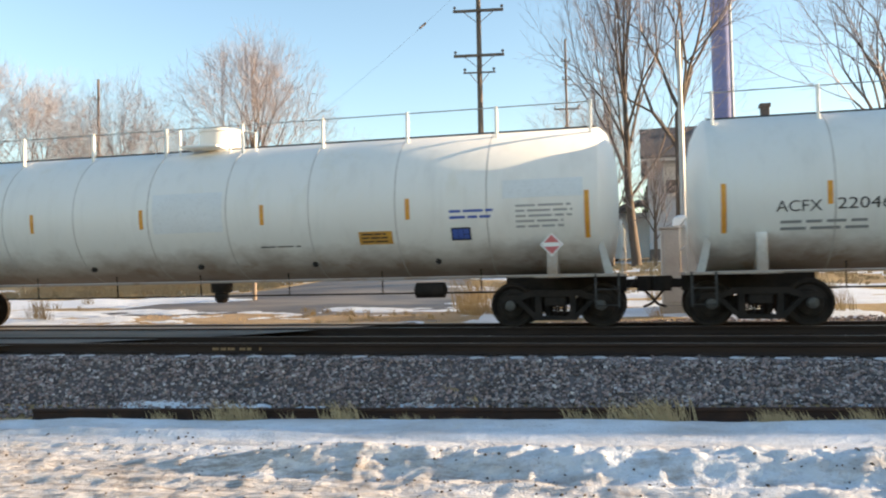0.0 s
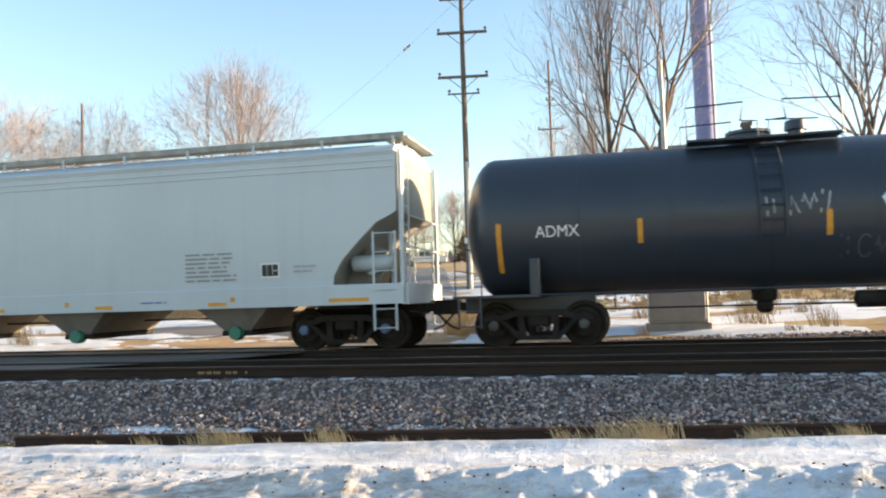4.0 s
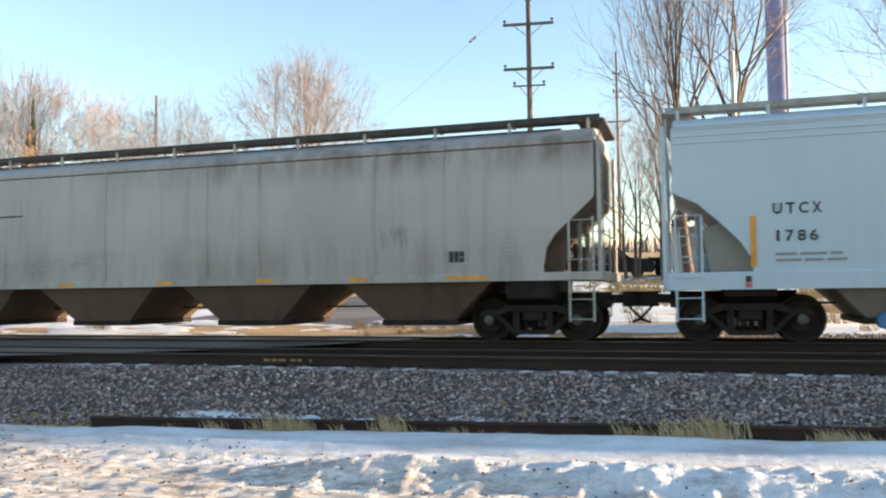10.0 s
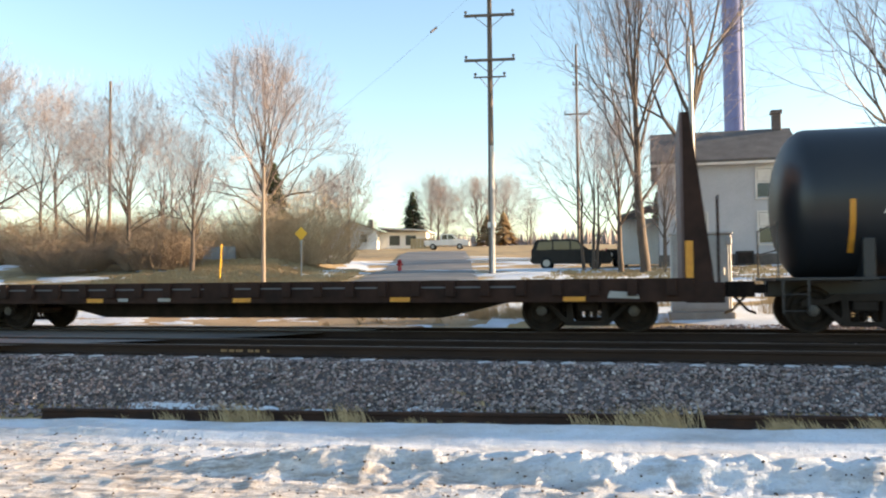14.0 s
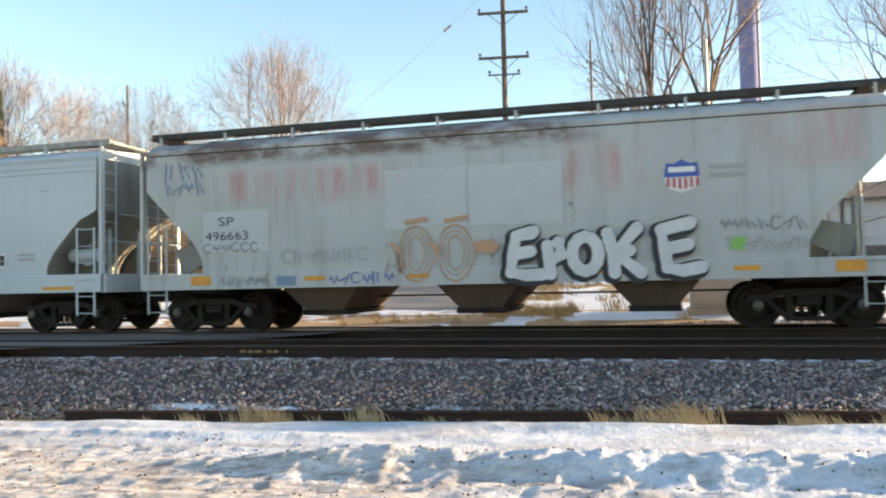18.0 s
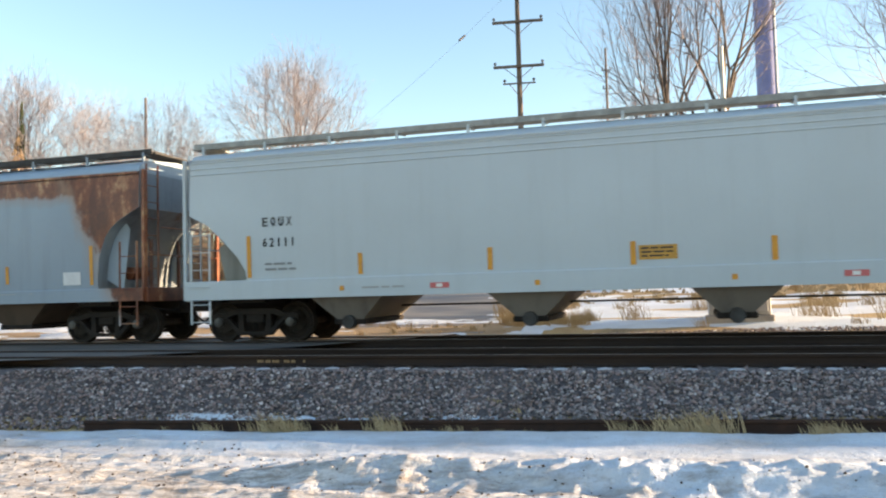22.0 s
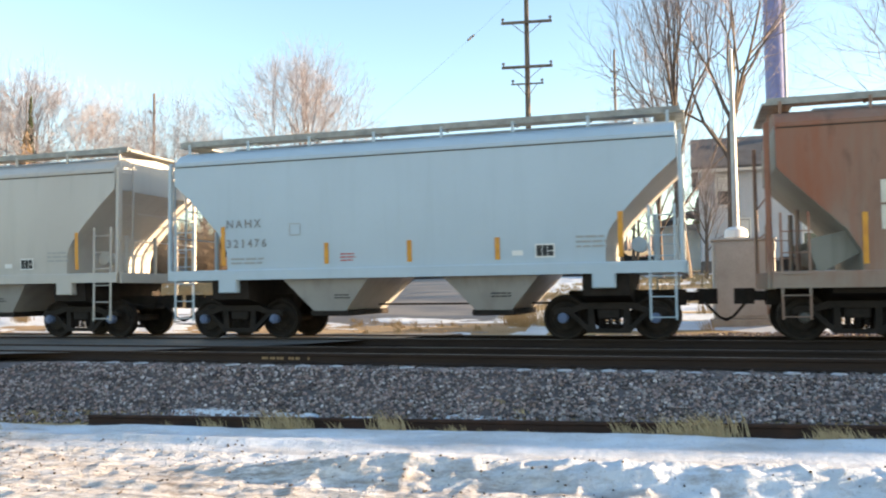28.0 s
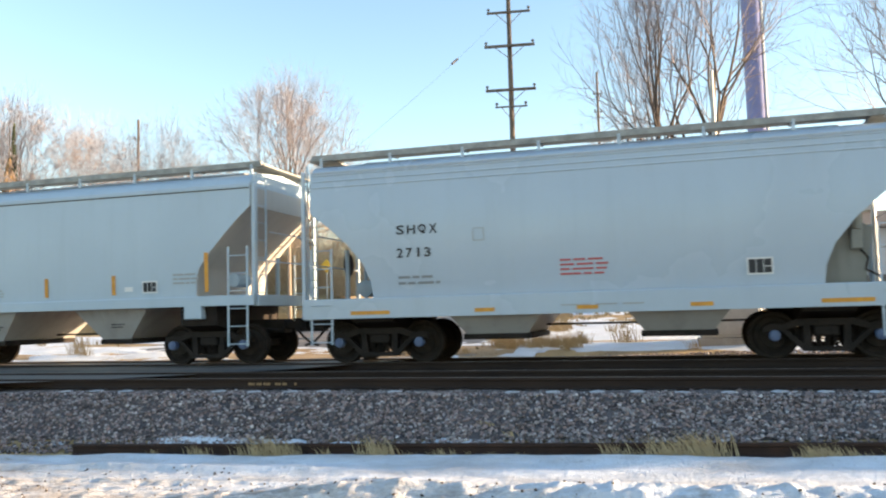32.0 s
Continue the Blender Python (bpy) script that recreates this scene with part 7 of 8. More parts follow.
def scribble(car, x0, x1, z0, z1, n, mat, surf, seed, w=0.035):
    """A line of n hurried, illegible marks: bars, hooks and bent strokes side by side."""
    rnd = random.Random(seed)
    cw, h = (x1 - x0) / n, z1 - z0
    strokes = []
    for k in range(n):
        a, b = x0 + (k + 0.05) * cw, x0 + (k + 0.85) * cw
        lo, hi = z0 + h * rnd.uniform(0.0, 0.2), z1 - h * rnd.uniform(0.0, 0.25)
        m, q = (a + b) / 2, (lo + hi) / 2
        lean = rnd.uniform(-0.1, 0.25) * cw
        kind = rnd.randrange(5)
        if kind == 0:
            strokes += [[(a, lo), (a + lean, hi)], [(m, lo + 0.1 * h), (m + lean, hi - 0.1 * h)]]
        elif kind == 1:
            strokes += [[(a, hi), (a + 0.3 * cw, lo), (m, hi - 0.2 * h), (b, lo + 0.1 * h)]]
        elif kind == 2:
            strokes += [[(m + 0.42 * cw * math.cos(t), q + 0.40 * h * math.sin(t)) for t in [0.8 + 0.6 * i for i in range(9)]]]
        elif kind == 3:
            strokes += [[(a + (b - a) * i / 6, q + 0.28 * h * math.sin(1.6 * i)) for i in range(7)]]
        else:
            strokes += [[(a, q - 0.1 * h), (b + lean, q + 0.2 * h)], [(m, lo), (b, hi)]]
    return fat(car, strokes, w * 0.8, mat, surf, 0.007, "scribble")


def emblem(car, cx, cz, s, surf, word, word_mat):
    """A blue diamond with a pale leaf, over three plain blocks."""
    dia = [(cx - 0.62 * s, cz + 0.02 * s), (cx - 0.08 * s, cz + 0.50 * s), (cx + 0.04 * s, cz + 0.52 * s), (cx + 0.60 * s, cz + 0.06 * s), (cx + 0.60 * s, cz - 0.04 * s), (cx + 0.10 * s, cz - 0.50 * s), (cx - 0.02 * s, cz - 0.50 * s)]
    if word_mat == "letter_grey":
        put(car, outline(dia + dia[:1], 0.06 * s), "leaf_pale", surf, 0.003, "emblem_border", "pale border of the emblem")
    put(car, [dia], "letter_blue", surf, 0.005, "emblem", "blue diamond emblem")
    leaf = [(cx - 0.62 * s, cz + 0.0 * s), (cx - 0.45 * s, cz + 0.16 * s), (cx - 0.15 * s, cz + 0.34 * s), (cx + 0.14 * s, cz + 0.42 * s), (cx + 0.20 * s, cz + 0.20 * s), (cx + 0.12 * s, cz - 0.20 * s), (cx - 0.06 * s, cz - 0.46 * s), (cx - 0.28 * s, cz - 0.44 * s), (cx - 0.48 * s, cz - 0.26 * s)]
    put(car, [leaf], "leaf_pale", surf, 0.009, "leaf")
    put(car, outline([(cx - 0.36 * s, cz - 0.48 * s), (cx - 0.30 * s, cz - 0.20 * s), (cx - 0.12 * s, cz + 0.06 * s), (cx + 0.06 * s, cz + 0.24 * s)], 0.05 * s), "leaf_green", surf, 0.013, "leaf_vein")
    put(car, outline([(cx + 0.14 * s, cz + 0.42 * s), (cx + 0.20 * s, cz + 0.20 * s), (cx + 0.12 * s, cz - 0.20 * s), (cx - 0.06 * s, cz - 0.46 * s)], 0.045 * s), "leaf_green", surf, 0.013, "leaf_edge")
    x0, x1, z0, z1 = word
    w = (x1 - x0) / 3
    for k in range(3):
        a, b = x0 + k * w, x0 + (k + 0.80) * w
        put(car, outline([(a, z0), (b, z0), (b, z1), (a, z1), (a, z0)], 0.055), word_mat, surf, 0.005, "word_block", "plain outlined block in place of a word")


# white tank cars
for key, num in (("A", "220468"), ("B", "220440")):
    c, s = CARS[key], round_side(1.53, 2.56)
    letters(c, "ACFX", -7.58, -6.80, 2.10, 2.30, "letter_black", s)
    letters(c, num, -6.55, -5.48, 2.12, 2.32, "letter_black", s)
    put(c, outline([(-5.35, 2.10), (-5.12, 2.10), (-5.12, 2.32), (-5.35, 2.32), (-5.35, 2.10)], 0.02), "letter_faded", s)
    small_print(c, -7.5, -5.9, 1.74, 1.98, 2, "letter_faded", s)
    dots(c, (-6.67, -3.9, -1.1, 1.77, 4.96), 2.42, 0.09, 0.42, s)
    dots(c, (-8.48, 8.52), 2.2, 0.09, 0.9, s)
    put(c, [rect(-0.82, 0.85, 2.10, 2.95)], "patch_blue", s, 0.004, "repainted_panel")
    put(c, [rect(3.88, 4.60, 1.74, 2.0)], "orange_sign", s, 0.005, "placard")
    small_print(c, 3.95, 4.52, 1.76, 1.98, 3, "letter_black", round_side(1.536, 2.56))
    small_print(c, 5.82, 6.74, 2.16, 2.40, 2, "letter_blue", s)
    data_plate(c, 5.83, 6.23, 1.77, 2.02, s, "letter_black", "letter_blue")
    put(c, [rect(6.90, 8.45, 2.55, 2.91)], "patch_blue", s, 0.004, "panel")
    small_print(c, 7.15, 8.25, 1.95, 2.45, 5, "letter_grey", s)
    FP = flat_side(-1.448)
    put(c, [[(7.83, 1.40), (8.06, 1.63), (7.83, 1.86), (7.60, 1.63)]], "letter_white", FP, 0.006, "hazard_placard", "diamond placard")
    put(c, [[(7.83, 1.44), (8.02, 1.63), (7.83, 1.82), (7.64, 1.63)]], "sign_red", FP, 0.010, "hazard_placard")
    put(c, [rect(7.66, 8.00, 1.59, 1.67)], "letter_white", FP, 0.014, "hazard_placard")
    small_print(c, 1.65, 2.76, 1.72, 1.78, 1, "letter_black", s)
    for x in (-2.4, 0.25, 2.9, 5.55):
        part("heater_stub", Geo().lathe([(-0.02, 0.06), (0.06, 0.055), (0.10, 0.02)], 8, "y", (x, -1.47, 1.36)).mesh("heater_stub", M["steel_dark"], True), c, "", pose(0, 0.12, 0))

# short black tank cars
s = round_side(1.47, 2.46)
c = CARS["C"]
letters(c, "ADMX", -4.34, -3.50, 2.14, 2.36, "letter_white", s)
letters(c, "16087", -3.30, -2.45, 2.14, 2.36, "letter_white", s)
small_print(c, -4.03, -2.86, 1.52, 1.88, 3, "chalk", s)
dots(c, (-2.36, 0.13, 1.41, 3.43), 2.15, 0.10, 0.46, s)
dots(c, (-5.06, 5.22), 1.96, 0.10, 0.95, s)
small_print(c, 4.03, 5.08, 1.97, 2.53, 6, "letter_grey", s, 0.05)
put(c, outline([(3.71, 1.45), (4.26, 1.45), (4.26, 1.70), (3.71, 1.70), (3.71, 1.45)], 0.035), "chalk", s)
small_print(c, 3.78, 4.2, 1.49, 1.66, 2, "chalk_dim", s)
put(c, [rect(1.20, 1.42, 1.62, 1.80)], "sign_red", s)
for k, (a, b, n) in enumerate(((-2.1, -1.5, 2), (-1.2, -0.1, 4), (0.5, 1.0, 2), (1.6, 2.2, 3), (2.6, 3.6, 4))):
    scribble(c, a, b, 1.72, 1.98, n, "chalk_dim", s, 3 + k, 0.025)
c = CARS["D"]
emblem(c, 2.5, 2.58, 1.08, s, (2.15, 3.3, 1.64, 1.90), "word_slate")
letters(c, "ADMX", -4.34, -3.50, 2.14, 2.36, "letter_white", s)
dots(c, (-2.36, 0.96, 3.36), 2.18, 0.10, 0.46, s)
dots(c, (-5.06, 5.18), 1.96, 0.10, 0.95, s)
scribble(c, -0.1, 1.1, 2.32, 2.80, 4, "chalk", s, 8, 0.035)
scribble(c, 1.15, 2.0, 1.50, 2.0, 3, "chalk_dim", s, 9, 0.03)
small_print(c, 4.25, 4.75, 1.9, 2.6, 6, "chalk_dim", s)
put(c, outline([(3.71, 1.45), (4.26, 1.45), (4.26, 1.70), (3.71, 1.70), (3.71, 1.45)], 0.03), "chalk_dim", s)
# the sun on D's dark head is put in as a cream-coloured band
for key in ("D",):
    prof = [(5.885 - 0.62 + 0.62 * math.cos(a), 1.478 * math.sin(a)) for a in [math.pi / 2 * k / 16 for k in range(11, 6, -1)]]
    arc = Geo()
    for k, (x, r) in enumerate(prof):
        for i in range(15):
            t = radians(-62 + 205 * i / 14)
            arc.v.append((x + 0.004, -r * math.cos(t), 2.46 + r * math.sin(t)))
    for k in range(len(prof) - 1):
        for i in range(14):
            arc.f.append((k * 15 + i, k * 15 + i + 1, (k + 1) * 15 + i + 1, (k + 1) * 15 + i))
    part("pale_head_band", arc.mesh("pale_head_band", M["head_sunlit"], True), CARS[key], "cream band painted for the sunlit edge of the tank head")

# long black tank cars
s = round_side(1.48, 2.45)
c = CARS["I"]
letters(c, "ADMX", -6.58, -5.72, 2.16, 2.37, "letter_white", s)
letters(c, "30439", -5.52, -4.66, 2.16, 2.37, "letter_white", s)
put(c, outline([(-4.36, 2.14), (-4.12, 2.14), (-4.12, 2.36), (-4.36, 2.36), (-4.36, 2.14)], 0.03), "chalk", s)
small_print(c, -6.48, -5.34, 1.62, 1.94, 3, "chalk_dim", s)
dots(c, (-4.51, -1.94, 1.52, 4.49), 2.15, 0.10, 0.46, s)
dots(c, (-7.08, 7.05), 1.96, 0.10, 0.95, s)
scribble(c, -4.7, -2.0, 1.58, 1.86, 9, "chalk", s, 21, 0.03)
emblem(c, 3.46, 2.70, 1.06, s, (2.87, 4.18, 1.76, 2.12), "letter_grey")
small_print(c, 5.56, 6.56, 1.95, 2.52, 4, "letter_grey", s, 0.05)
put(c, [rect(5.58, 6.5, 2.18, 2.36)], "letter_grey", s)
put(c, outline([(6.02, 1.46), (6.54, 1.46), (6.54, 1.71), (6.02, 1.71), (6.02, 1.46)], 0.03), "chalk_dim", s)
FP = flat_side(-1.448)
put(c, [[(6.84, 1.24), (7.04, 1.44), (6.84, 1.64), (6.64, 1.44)]], "letter_white", FP, 0.006, "hazard_placard", "diamond placard")
put(c, [[(6.84, 1.29), (6.99, 1.44), (6.84, 1.59), (6.69, 1.44)]], "sign_red", FP, 0.010, "hazard_placard")
put(c, [rect(6.71, 6.97, 1.41, 1.47)], "letter_white", FP, 0.014, "hazard_placard")
put(c, [rect(-1.6, -1.4, 1.52, 1.64)], "sign_red", s)
c, s = CARS["K"], round_side(1.50, 2.48)
for k in range(6):
    x = -6.58 + k * 0.585
    put(c, outline([(x + 0.06, 2.62), (x + 0.46, 2.62), (x + 0.46, 2.89), (x + 0.06, 2.89), (x + 0.06, 2.62)], 0.135), "letter_white", s, 0.005, "word_block", "plain white blocks in place of a word")
letters(c, "PROX", -6.54, -5.88, 2.06, 2.27, "letter_white", s)
letters(c, "76822", -5.70, -4.94, 2.06, 2.27, "letter_white", s)
small_print(c, -6.5, -4.97, 1.68, 1.92, 2, "chalk", s)
dots(c, (-4.53, -1.70, 1.2, 4.3), 2.18, 0.11, 0.44, s)
dots(c, (-7.58, 7.4), 2.0, 0.11, 0.85, s)
put(c, outline([(-3.95, 2.0), (-3.68, 2.0), (-3.68, 2.25), (-3.95, 2.25), (-3.95, 2.0)], 0.03), "chalk", s)
put(c, outline([(-3.85, 2.06), (-3.78, 2.06), (-3.78, 2.19), (-3.85, 2.19)], 0.03), "chalk", s)

# long hopper cars
F0 = flat_side()
SILL = flat_side(-1.603)


def two_lines(c, a, b, x0, xa, xb, za, zb, h, mat="letter_black"):
    """The car's initials over its number, in spaced stencilled characters with a bridge through the round ones."""
    paint = c.children[0].data.materials[0].name
    for text, x1, z in ((a, xa, za), (b, xb, zb)):
        cell = (x1 - x0 + 0.05) / len(text)
        for k, ch in enumerate(text):
            l, r = x0 + k * cell, x0 + (k + 1) * cell - 0.06
            if ch in "1I":
                l, r = (l + 0.35 * (r - l), l + 0.72 * (r - l)) if ch == "1" else (l + 0.42 * (r - l), l + 0.60 * (r - l))
            letters(c, ch, l, r, z, z + h, mat, F0, 0.005, 0.02)
            if ch in "QU0":
                m = (l + r) / 2
                put(c, [rect(m - 0.006, m + 0.006, z - 0.01, z + h + 0.01)], paint, F0, 0.009, "stencil_bridge")


c = CARS["E"]
F0 = side_of(c)
two_lines(c, "EQUX", "14120", -7.61, -6.74, -6.74, 2.48, 2.06, 0.23)
small_print(c, -7.6, -6.66, 1.53, 1.76, 2, "letter_faded", F0)
put(c, outline([(-6.05, 2.32), (-5.8, 2.32), (-5.8, 2.56), (-6.05, 2.56), (-6.05, 2.32)], 0.02), "letter_grey", F0)
small_print(c, 4.8, 5.97, 1.50, 2.14, 7, "letter_faded", F0)
data_plate(c, 6.52, 6.94, 1.56, 1.86, F0)
small_print(c, 7.25, 7.75, 1.62, 1.82, 2, "letter_grey", F0)
for k, (key, lines) in enumerate((("E", None), ("M", ("EQUX", "12090")))):
    c = CARS[key]
    F0 = side_of(c)
    dots(c, (-5.34, -2.56, 0.15, 2.86, 5.55), 1.04, 0.42, 0.075, SILL)
    dots(c, (-8.35, 8.45), 1.05, 0.85, 0.075, SILL)
    dots(c, (-4.4, -1.65, 1.95, 5.9), 1.13, 0.10, 0.10, SILL)
    small_print(c, 3.76, 4.52, 1.08, 1.15, 1, "letter_blue", SILL)
c = CARS["M"]
F0 = side_of(c)
two_lines(c, "EQUX", "12090", -7.60, -6.72, -6.68, 2.59, 2.15, 0.20)
small_print(c, -7.6, -6.72, 1.60, 1.83, 2, "letter_faded", F0)
put(c, outline([(-6.5, 2.42), (-6.25, 2.42), (-6.25, 2.66), (-6.5, 2.66), (-6.5, 2.42)], 0.02), "letter_grey", F0)
small_print(c, 4.85, 6.22, 1.52, 2.16, 7, "letter_faded", F0)
data_plate(c, 6.51, 6.94, 1.57, 1.88, F0)
small_print(c, 7.3, 7.8, 1.68, 1.9, 2, "letter_grey", F0)
small_print(c, 7.95, 8.2, 3.28, 3.33, 1, "letter_faded", F0)
c = CARS["N"]
F0 = side_of(c)
two_lines(c, "EQUX", "62111", -7.64, -6.93, -6.87, 2.50, 2.06, 0.19)
small_print(c, -7.6, -6.85, 1.52, 1.75, 2, "letter_faded", F0)
dots(c, (-5.40, -2.64, 0.12, 2.6, 5.64), 1.63, 0.10, 0.44, F0)
dots(c, (-7.98, 8.03), 1.86, 0.10, 0.90, F0)
put(c, [rect(0.22, 0.92, 1.50, 1.77)], "orange_sign", F0, 0.005, "placard")
put_ink = ("bulge", lambda z: SIDES[CARS["N"].name](z) + 0.006, 0)
small_print(c, 0.27, 0.88, 1.53, 1.75, 3, "letter_black", put_ink)
for x in (-3.68, 3.9):
    put(c, [rect(x - 0.2, x + 0.2, 1.08, 1.19)], "sign_red", SILL)
    put(c, [rect(x - 0.07, x + 0.06, 1.10, 1.17)], "letter_white", SILL, 0.009)
small_print(c, -5.35, -4.23, 1.09, 1.18, 1, "letter_grey", SILL)
dots(c, (-5.8, -1.7, 1.9, 5.8), 1.13, 0.10, 0.10, SILL)
small_print(c, 6.31, 7.41, 2.01, 2.59, 6, "letter_faded", F0)
data_plate(c, 7.28, 7.68, 1.48, 1.78, F0)
c = CARS["G"]
F0 = side_of(c)
two_lines(c, "UTCX", "1786", -7.26, -6.44, -6.51, 2.34, 1.85, 0.20)
small_print(c, -7.23, -6.04, 1.46, 1.68, 2, "letter_faded", F0)
put(c, outline([(-5.12, 2.14), (-4.9, 2.14), (-4.9, 2.36), (-5.12, 2.36), (-5.12, 2.14)], 0.02), "letter_grey", F0)
dots(c, (-5.0, -2.45, 0.05, 2.53, 5.16), 1.64, 0.10, 0.46, F0)
dots(c, (-7.60, 7.66), 1.86, 0.10, 0.92, F0)
data_plate(c, 5.85, 6.25, 1.53, 1.77, F0)
small_print(c, 4.08, 4.86, 1.56, 1.77, 2, "letter_grey", F0)
small_print(c, 6.6, 7.1, 1.62, 1.84, 3, "letter_grey", F0)
for x in (-7.7, 7.95):
    put(c, [rect(x - 0.06, x + 0.06, 1.03, 1.12)], "sign_red", SILL)
    put(c, [rect(x - 0.05, x + 0.05, 1.13, 1.24)], "letter_black", SILL)
dots(c, (-5.4, -1.6, 2.0), 1.14, 0.10, 0.10, SILL)
# round-sided hopper
c = CARS["F"]
sF = side_of(c)
emblem(c, -0.08, 2.76, 1.04, sF, (-0.70, 0.52, 1.84, 2.10), "word_slate")
letters(c, "ADMX", -6.47, -5.62, 2.10, 2.29, "letter_black", sF)
letters(c, "51052", -5.42, -4.62, 2.10, 2.29, "letter_black", sF)
put(c, outline([(-4.45, 2.08), (-4.2, 2.08), (-4.2, 2.3), (-4.45, 2.3), (-4.45, 2.08)], 0.03), "letter_grey", sF)
small_print(c, -6.39, -5.33, 1.69, 1.92, 2, "letter_grey", sF)
dots(c, (-4.20, -2.26, 0.19, 2.29, 4.09), 1.15, 0.42, 0.08, SILL)
dots(c, (-6.55, 6.30), 1.15, 0.90, 0.08, SILL)
for sx in (-1, 1):
    tri = [(sx * 6.78, 1.40), (sx * 8.42, 2.98), (sx * 8.48, 2.98), (sx * 8.48, 1.40)]
    for y in (-1.50, 1.47):
        part("end_panel", Geo().prism(tri, y, y + 0.03).mesh("end_panel", M["hopper_blue_grey"]), c)
    for y in (-1.5, 1.5):
        part("bolster_post", Geo().bevbox(sx * 8.40 - 0.08, sx * 8.40 + 0.08, y - 0.07, y + 0.07, 1.1, 3.9, 0.01).mesh("bolster_post", M["hopper_blue_grey"]), c)
data_plate(c, 7.78, 8.22, 1.54, 1.86, flat_side(-1.505))
put(c, [rect(-7.2, -6.86, 1.48, 1.74)], "rust_light", flat_side(-1.505))
part("bottom_pipe", Geo().tube([(-5.6, -0.95, 0.36), (5.6, -0.95, 0.36)], 0.04, 6).mesh("bottom_pipe", M["steel_dark"]), c)
# dirty hopper
c = CARS["H"]
F0 = side_of(c)
two_lines(c, "ADMX", "636033", -8.08, -7.27, -6.98, 2.38, 1.97, 0.18, "letter_black")
put(c, [[(-6.9, 2.93), (-3.96, 2.95), (-3.96, 2.98), (-5.5, 2.99), (-6.9, 2.96)]], "grime_dark", F0)
small_print(c, -2.44, -0.93, 1.90, 2.08, 2, "letter_grey", F0)
scribble(c, -4.99, -1.95, 1.66, 1.92, 8, "letter_grey", F0, 4, 0.03)
scribble(c, 5.2, 5.9, 1.9, 2.5, 3, "letter_faded", F0, 14, 0.025)
data_plate(c, 6.66, 7.04, 1.58, 1.86, F0, "letter_grey")
small_print(c, 7.5, 8.2, 1.72, 1.95, 3, "letter_grey", F0)
put(c, outline([(-6.45, 2.1), (-6.2, 2.1), (-6.2, 2.34), (-6.45, 2.34), (-6.45, 2.1)], 0.025), "letter_grey", F0)
dots(c, (-5.09, -2.63, 0.03, 2.56, 4.71), 1.30, 0.42, 0.075, SILL)
dots(c, (-7.4, 7.07), 1.30, 0.85, 0.075, SILL)
for x in (-6.9, -5.85, -4.9, -1.6, 1.1, 2.4, 5.1, 6.6):
    part("side_seam", Geo().bevbox(x - 0.012, x + 0.012, -1.578, -1.565, 1.25, 3.90, 0.003).mesh("side_seam", M["hopper_dirty"]), c)
# graffiti hopper
c = CARS["L"]
F0 = side_of(c)
GS = flat_side(-1.606)
BUBBLE = {
    "E": [[(0.42, 0.84), (0.12, 0.80), (0.05, 0.45), (0.0, 0.10), (0.30, 0.04), (0.62, 0.05)], [(0.06, 0.45), (0.40, 0.50)], [(0.12, 0.80), (0.46, 0.88)]],
    "P": [[(0.06, 0.05), (0.0, 0.60), (0.22, 0.66), (0.26, 0.42), (0.06, 0.32)]],
    "O": [[(0.26 + 0.25 * math.cos(k * 0.5236), 0.42 + 0.33 * math.sin(k * 0.5236)) for k in range(13)]],
    "K": [[(0.0, 0.80), (0.10, 0.42), (0.12, 0.05)], [(0.55, 0.88), (0.14, 0.42), (0.60, 0.04)], [(0.10, 0.42), (0.40, 0.46)]],
    "E_": [[(0.58, 0.92), (0.08, 0.82), (0.14, 0.45), (0.18, 0.12), (0.45, 0.06), (0.78, 0.12)], [(0.14, 0.46), (0.55, 0.54)], [(0.08, 0.82), (0.60, 0.94)]]}
for k, (ch, gx) in enumerate((("E", 0.72), ("P", 1.44), ("O", 1.90), ("K", 2.58), ("E_", 3.48))):
    shape = [[(gx + x, 1.06 + z) for x, z in pts] for pts in BUBBLE[ch]]
    fat(c, [[(x - 0.05, z - 0.035) for x, z in pts] for pts in shape], 0.36, "letter_black", GS, 0.004 + 0.0012 * k, "graffiti", "thick black outline of a bubble letter")
for k, (ch, gx) in enumerate((("E", 0.72), ("P", 1.44), ("O", 1.90), ("K", 2.58), ("E_", 3.48))):
    shape = [[(gx + x, 1.06 + z) for x, z in pts] for pts in BUBBLE[ch]]
    fat(c, shape, 0.235, "graffiti_white", GS, 0.020 + 0.0012 * k, "graffiti", "white sprayed bubble letter")
for cx in (-1.20, -0.38):
    for wide, high, w in ((0.36, 0.56, 0.055), (0.17, 0.34, 0.045), (0.26, 0.45, 0.03)):
        fat(c, [[(cx + wide * math.cos(t) * (1 + 0.10 * math.cos(3 * t)), 1.58 + high * math.sin(t)) for t in [0.5 + i * 0.28 for i in range(24)]]], 0.6 * w, "graffiti_orange", GS, 0.004, "graffiti", "orange sprayed outline")
    fat(c, [[(cx - 0.20, 2.22), (cx + 0.22, 2.28)], [(cx - 0.36, 1.62), (cx - 0.52, 1.80)]], 0.08, "graffiti_orange", GS, 0.011, "graffiti", "orange sprayed outline")
fat(c, [[(0.05, 1.72), (0.30, 1.76), (0.42, 1.68)], [(0.10, 1.64), (0.36, 1.62)]], 0.13, "graffiti_orange", GS, 0.004, "graffiti", "orange sprayed blot")
scribble(c, -7.0, -6.0, 3.35, 3.75, 3, "graffiti_blue", F0, 31, 0.05)
scribble(c, -7.0, -6.0, 3.0, 3.35, 4, "graffiti_blue", F0, 32, 0.045)
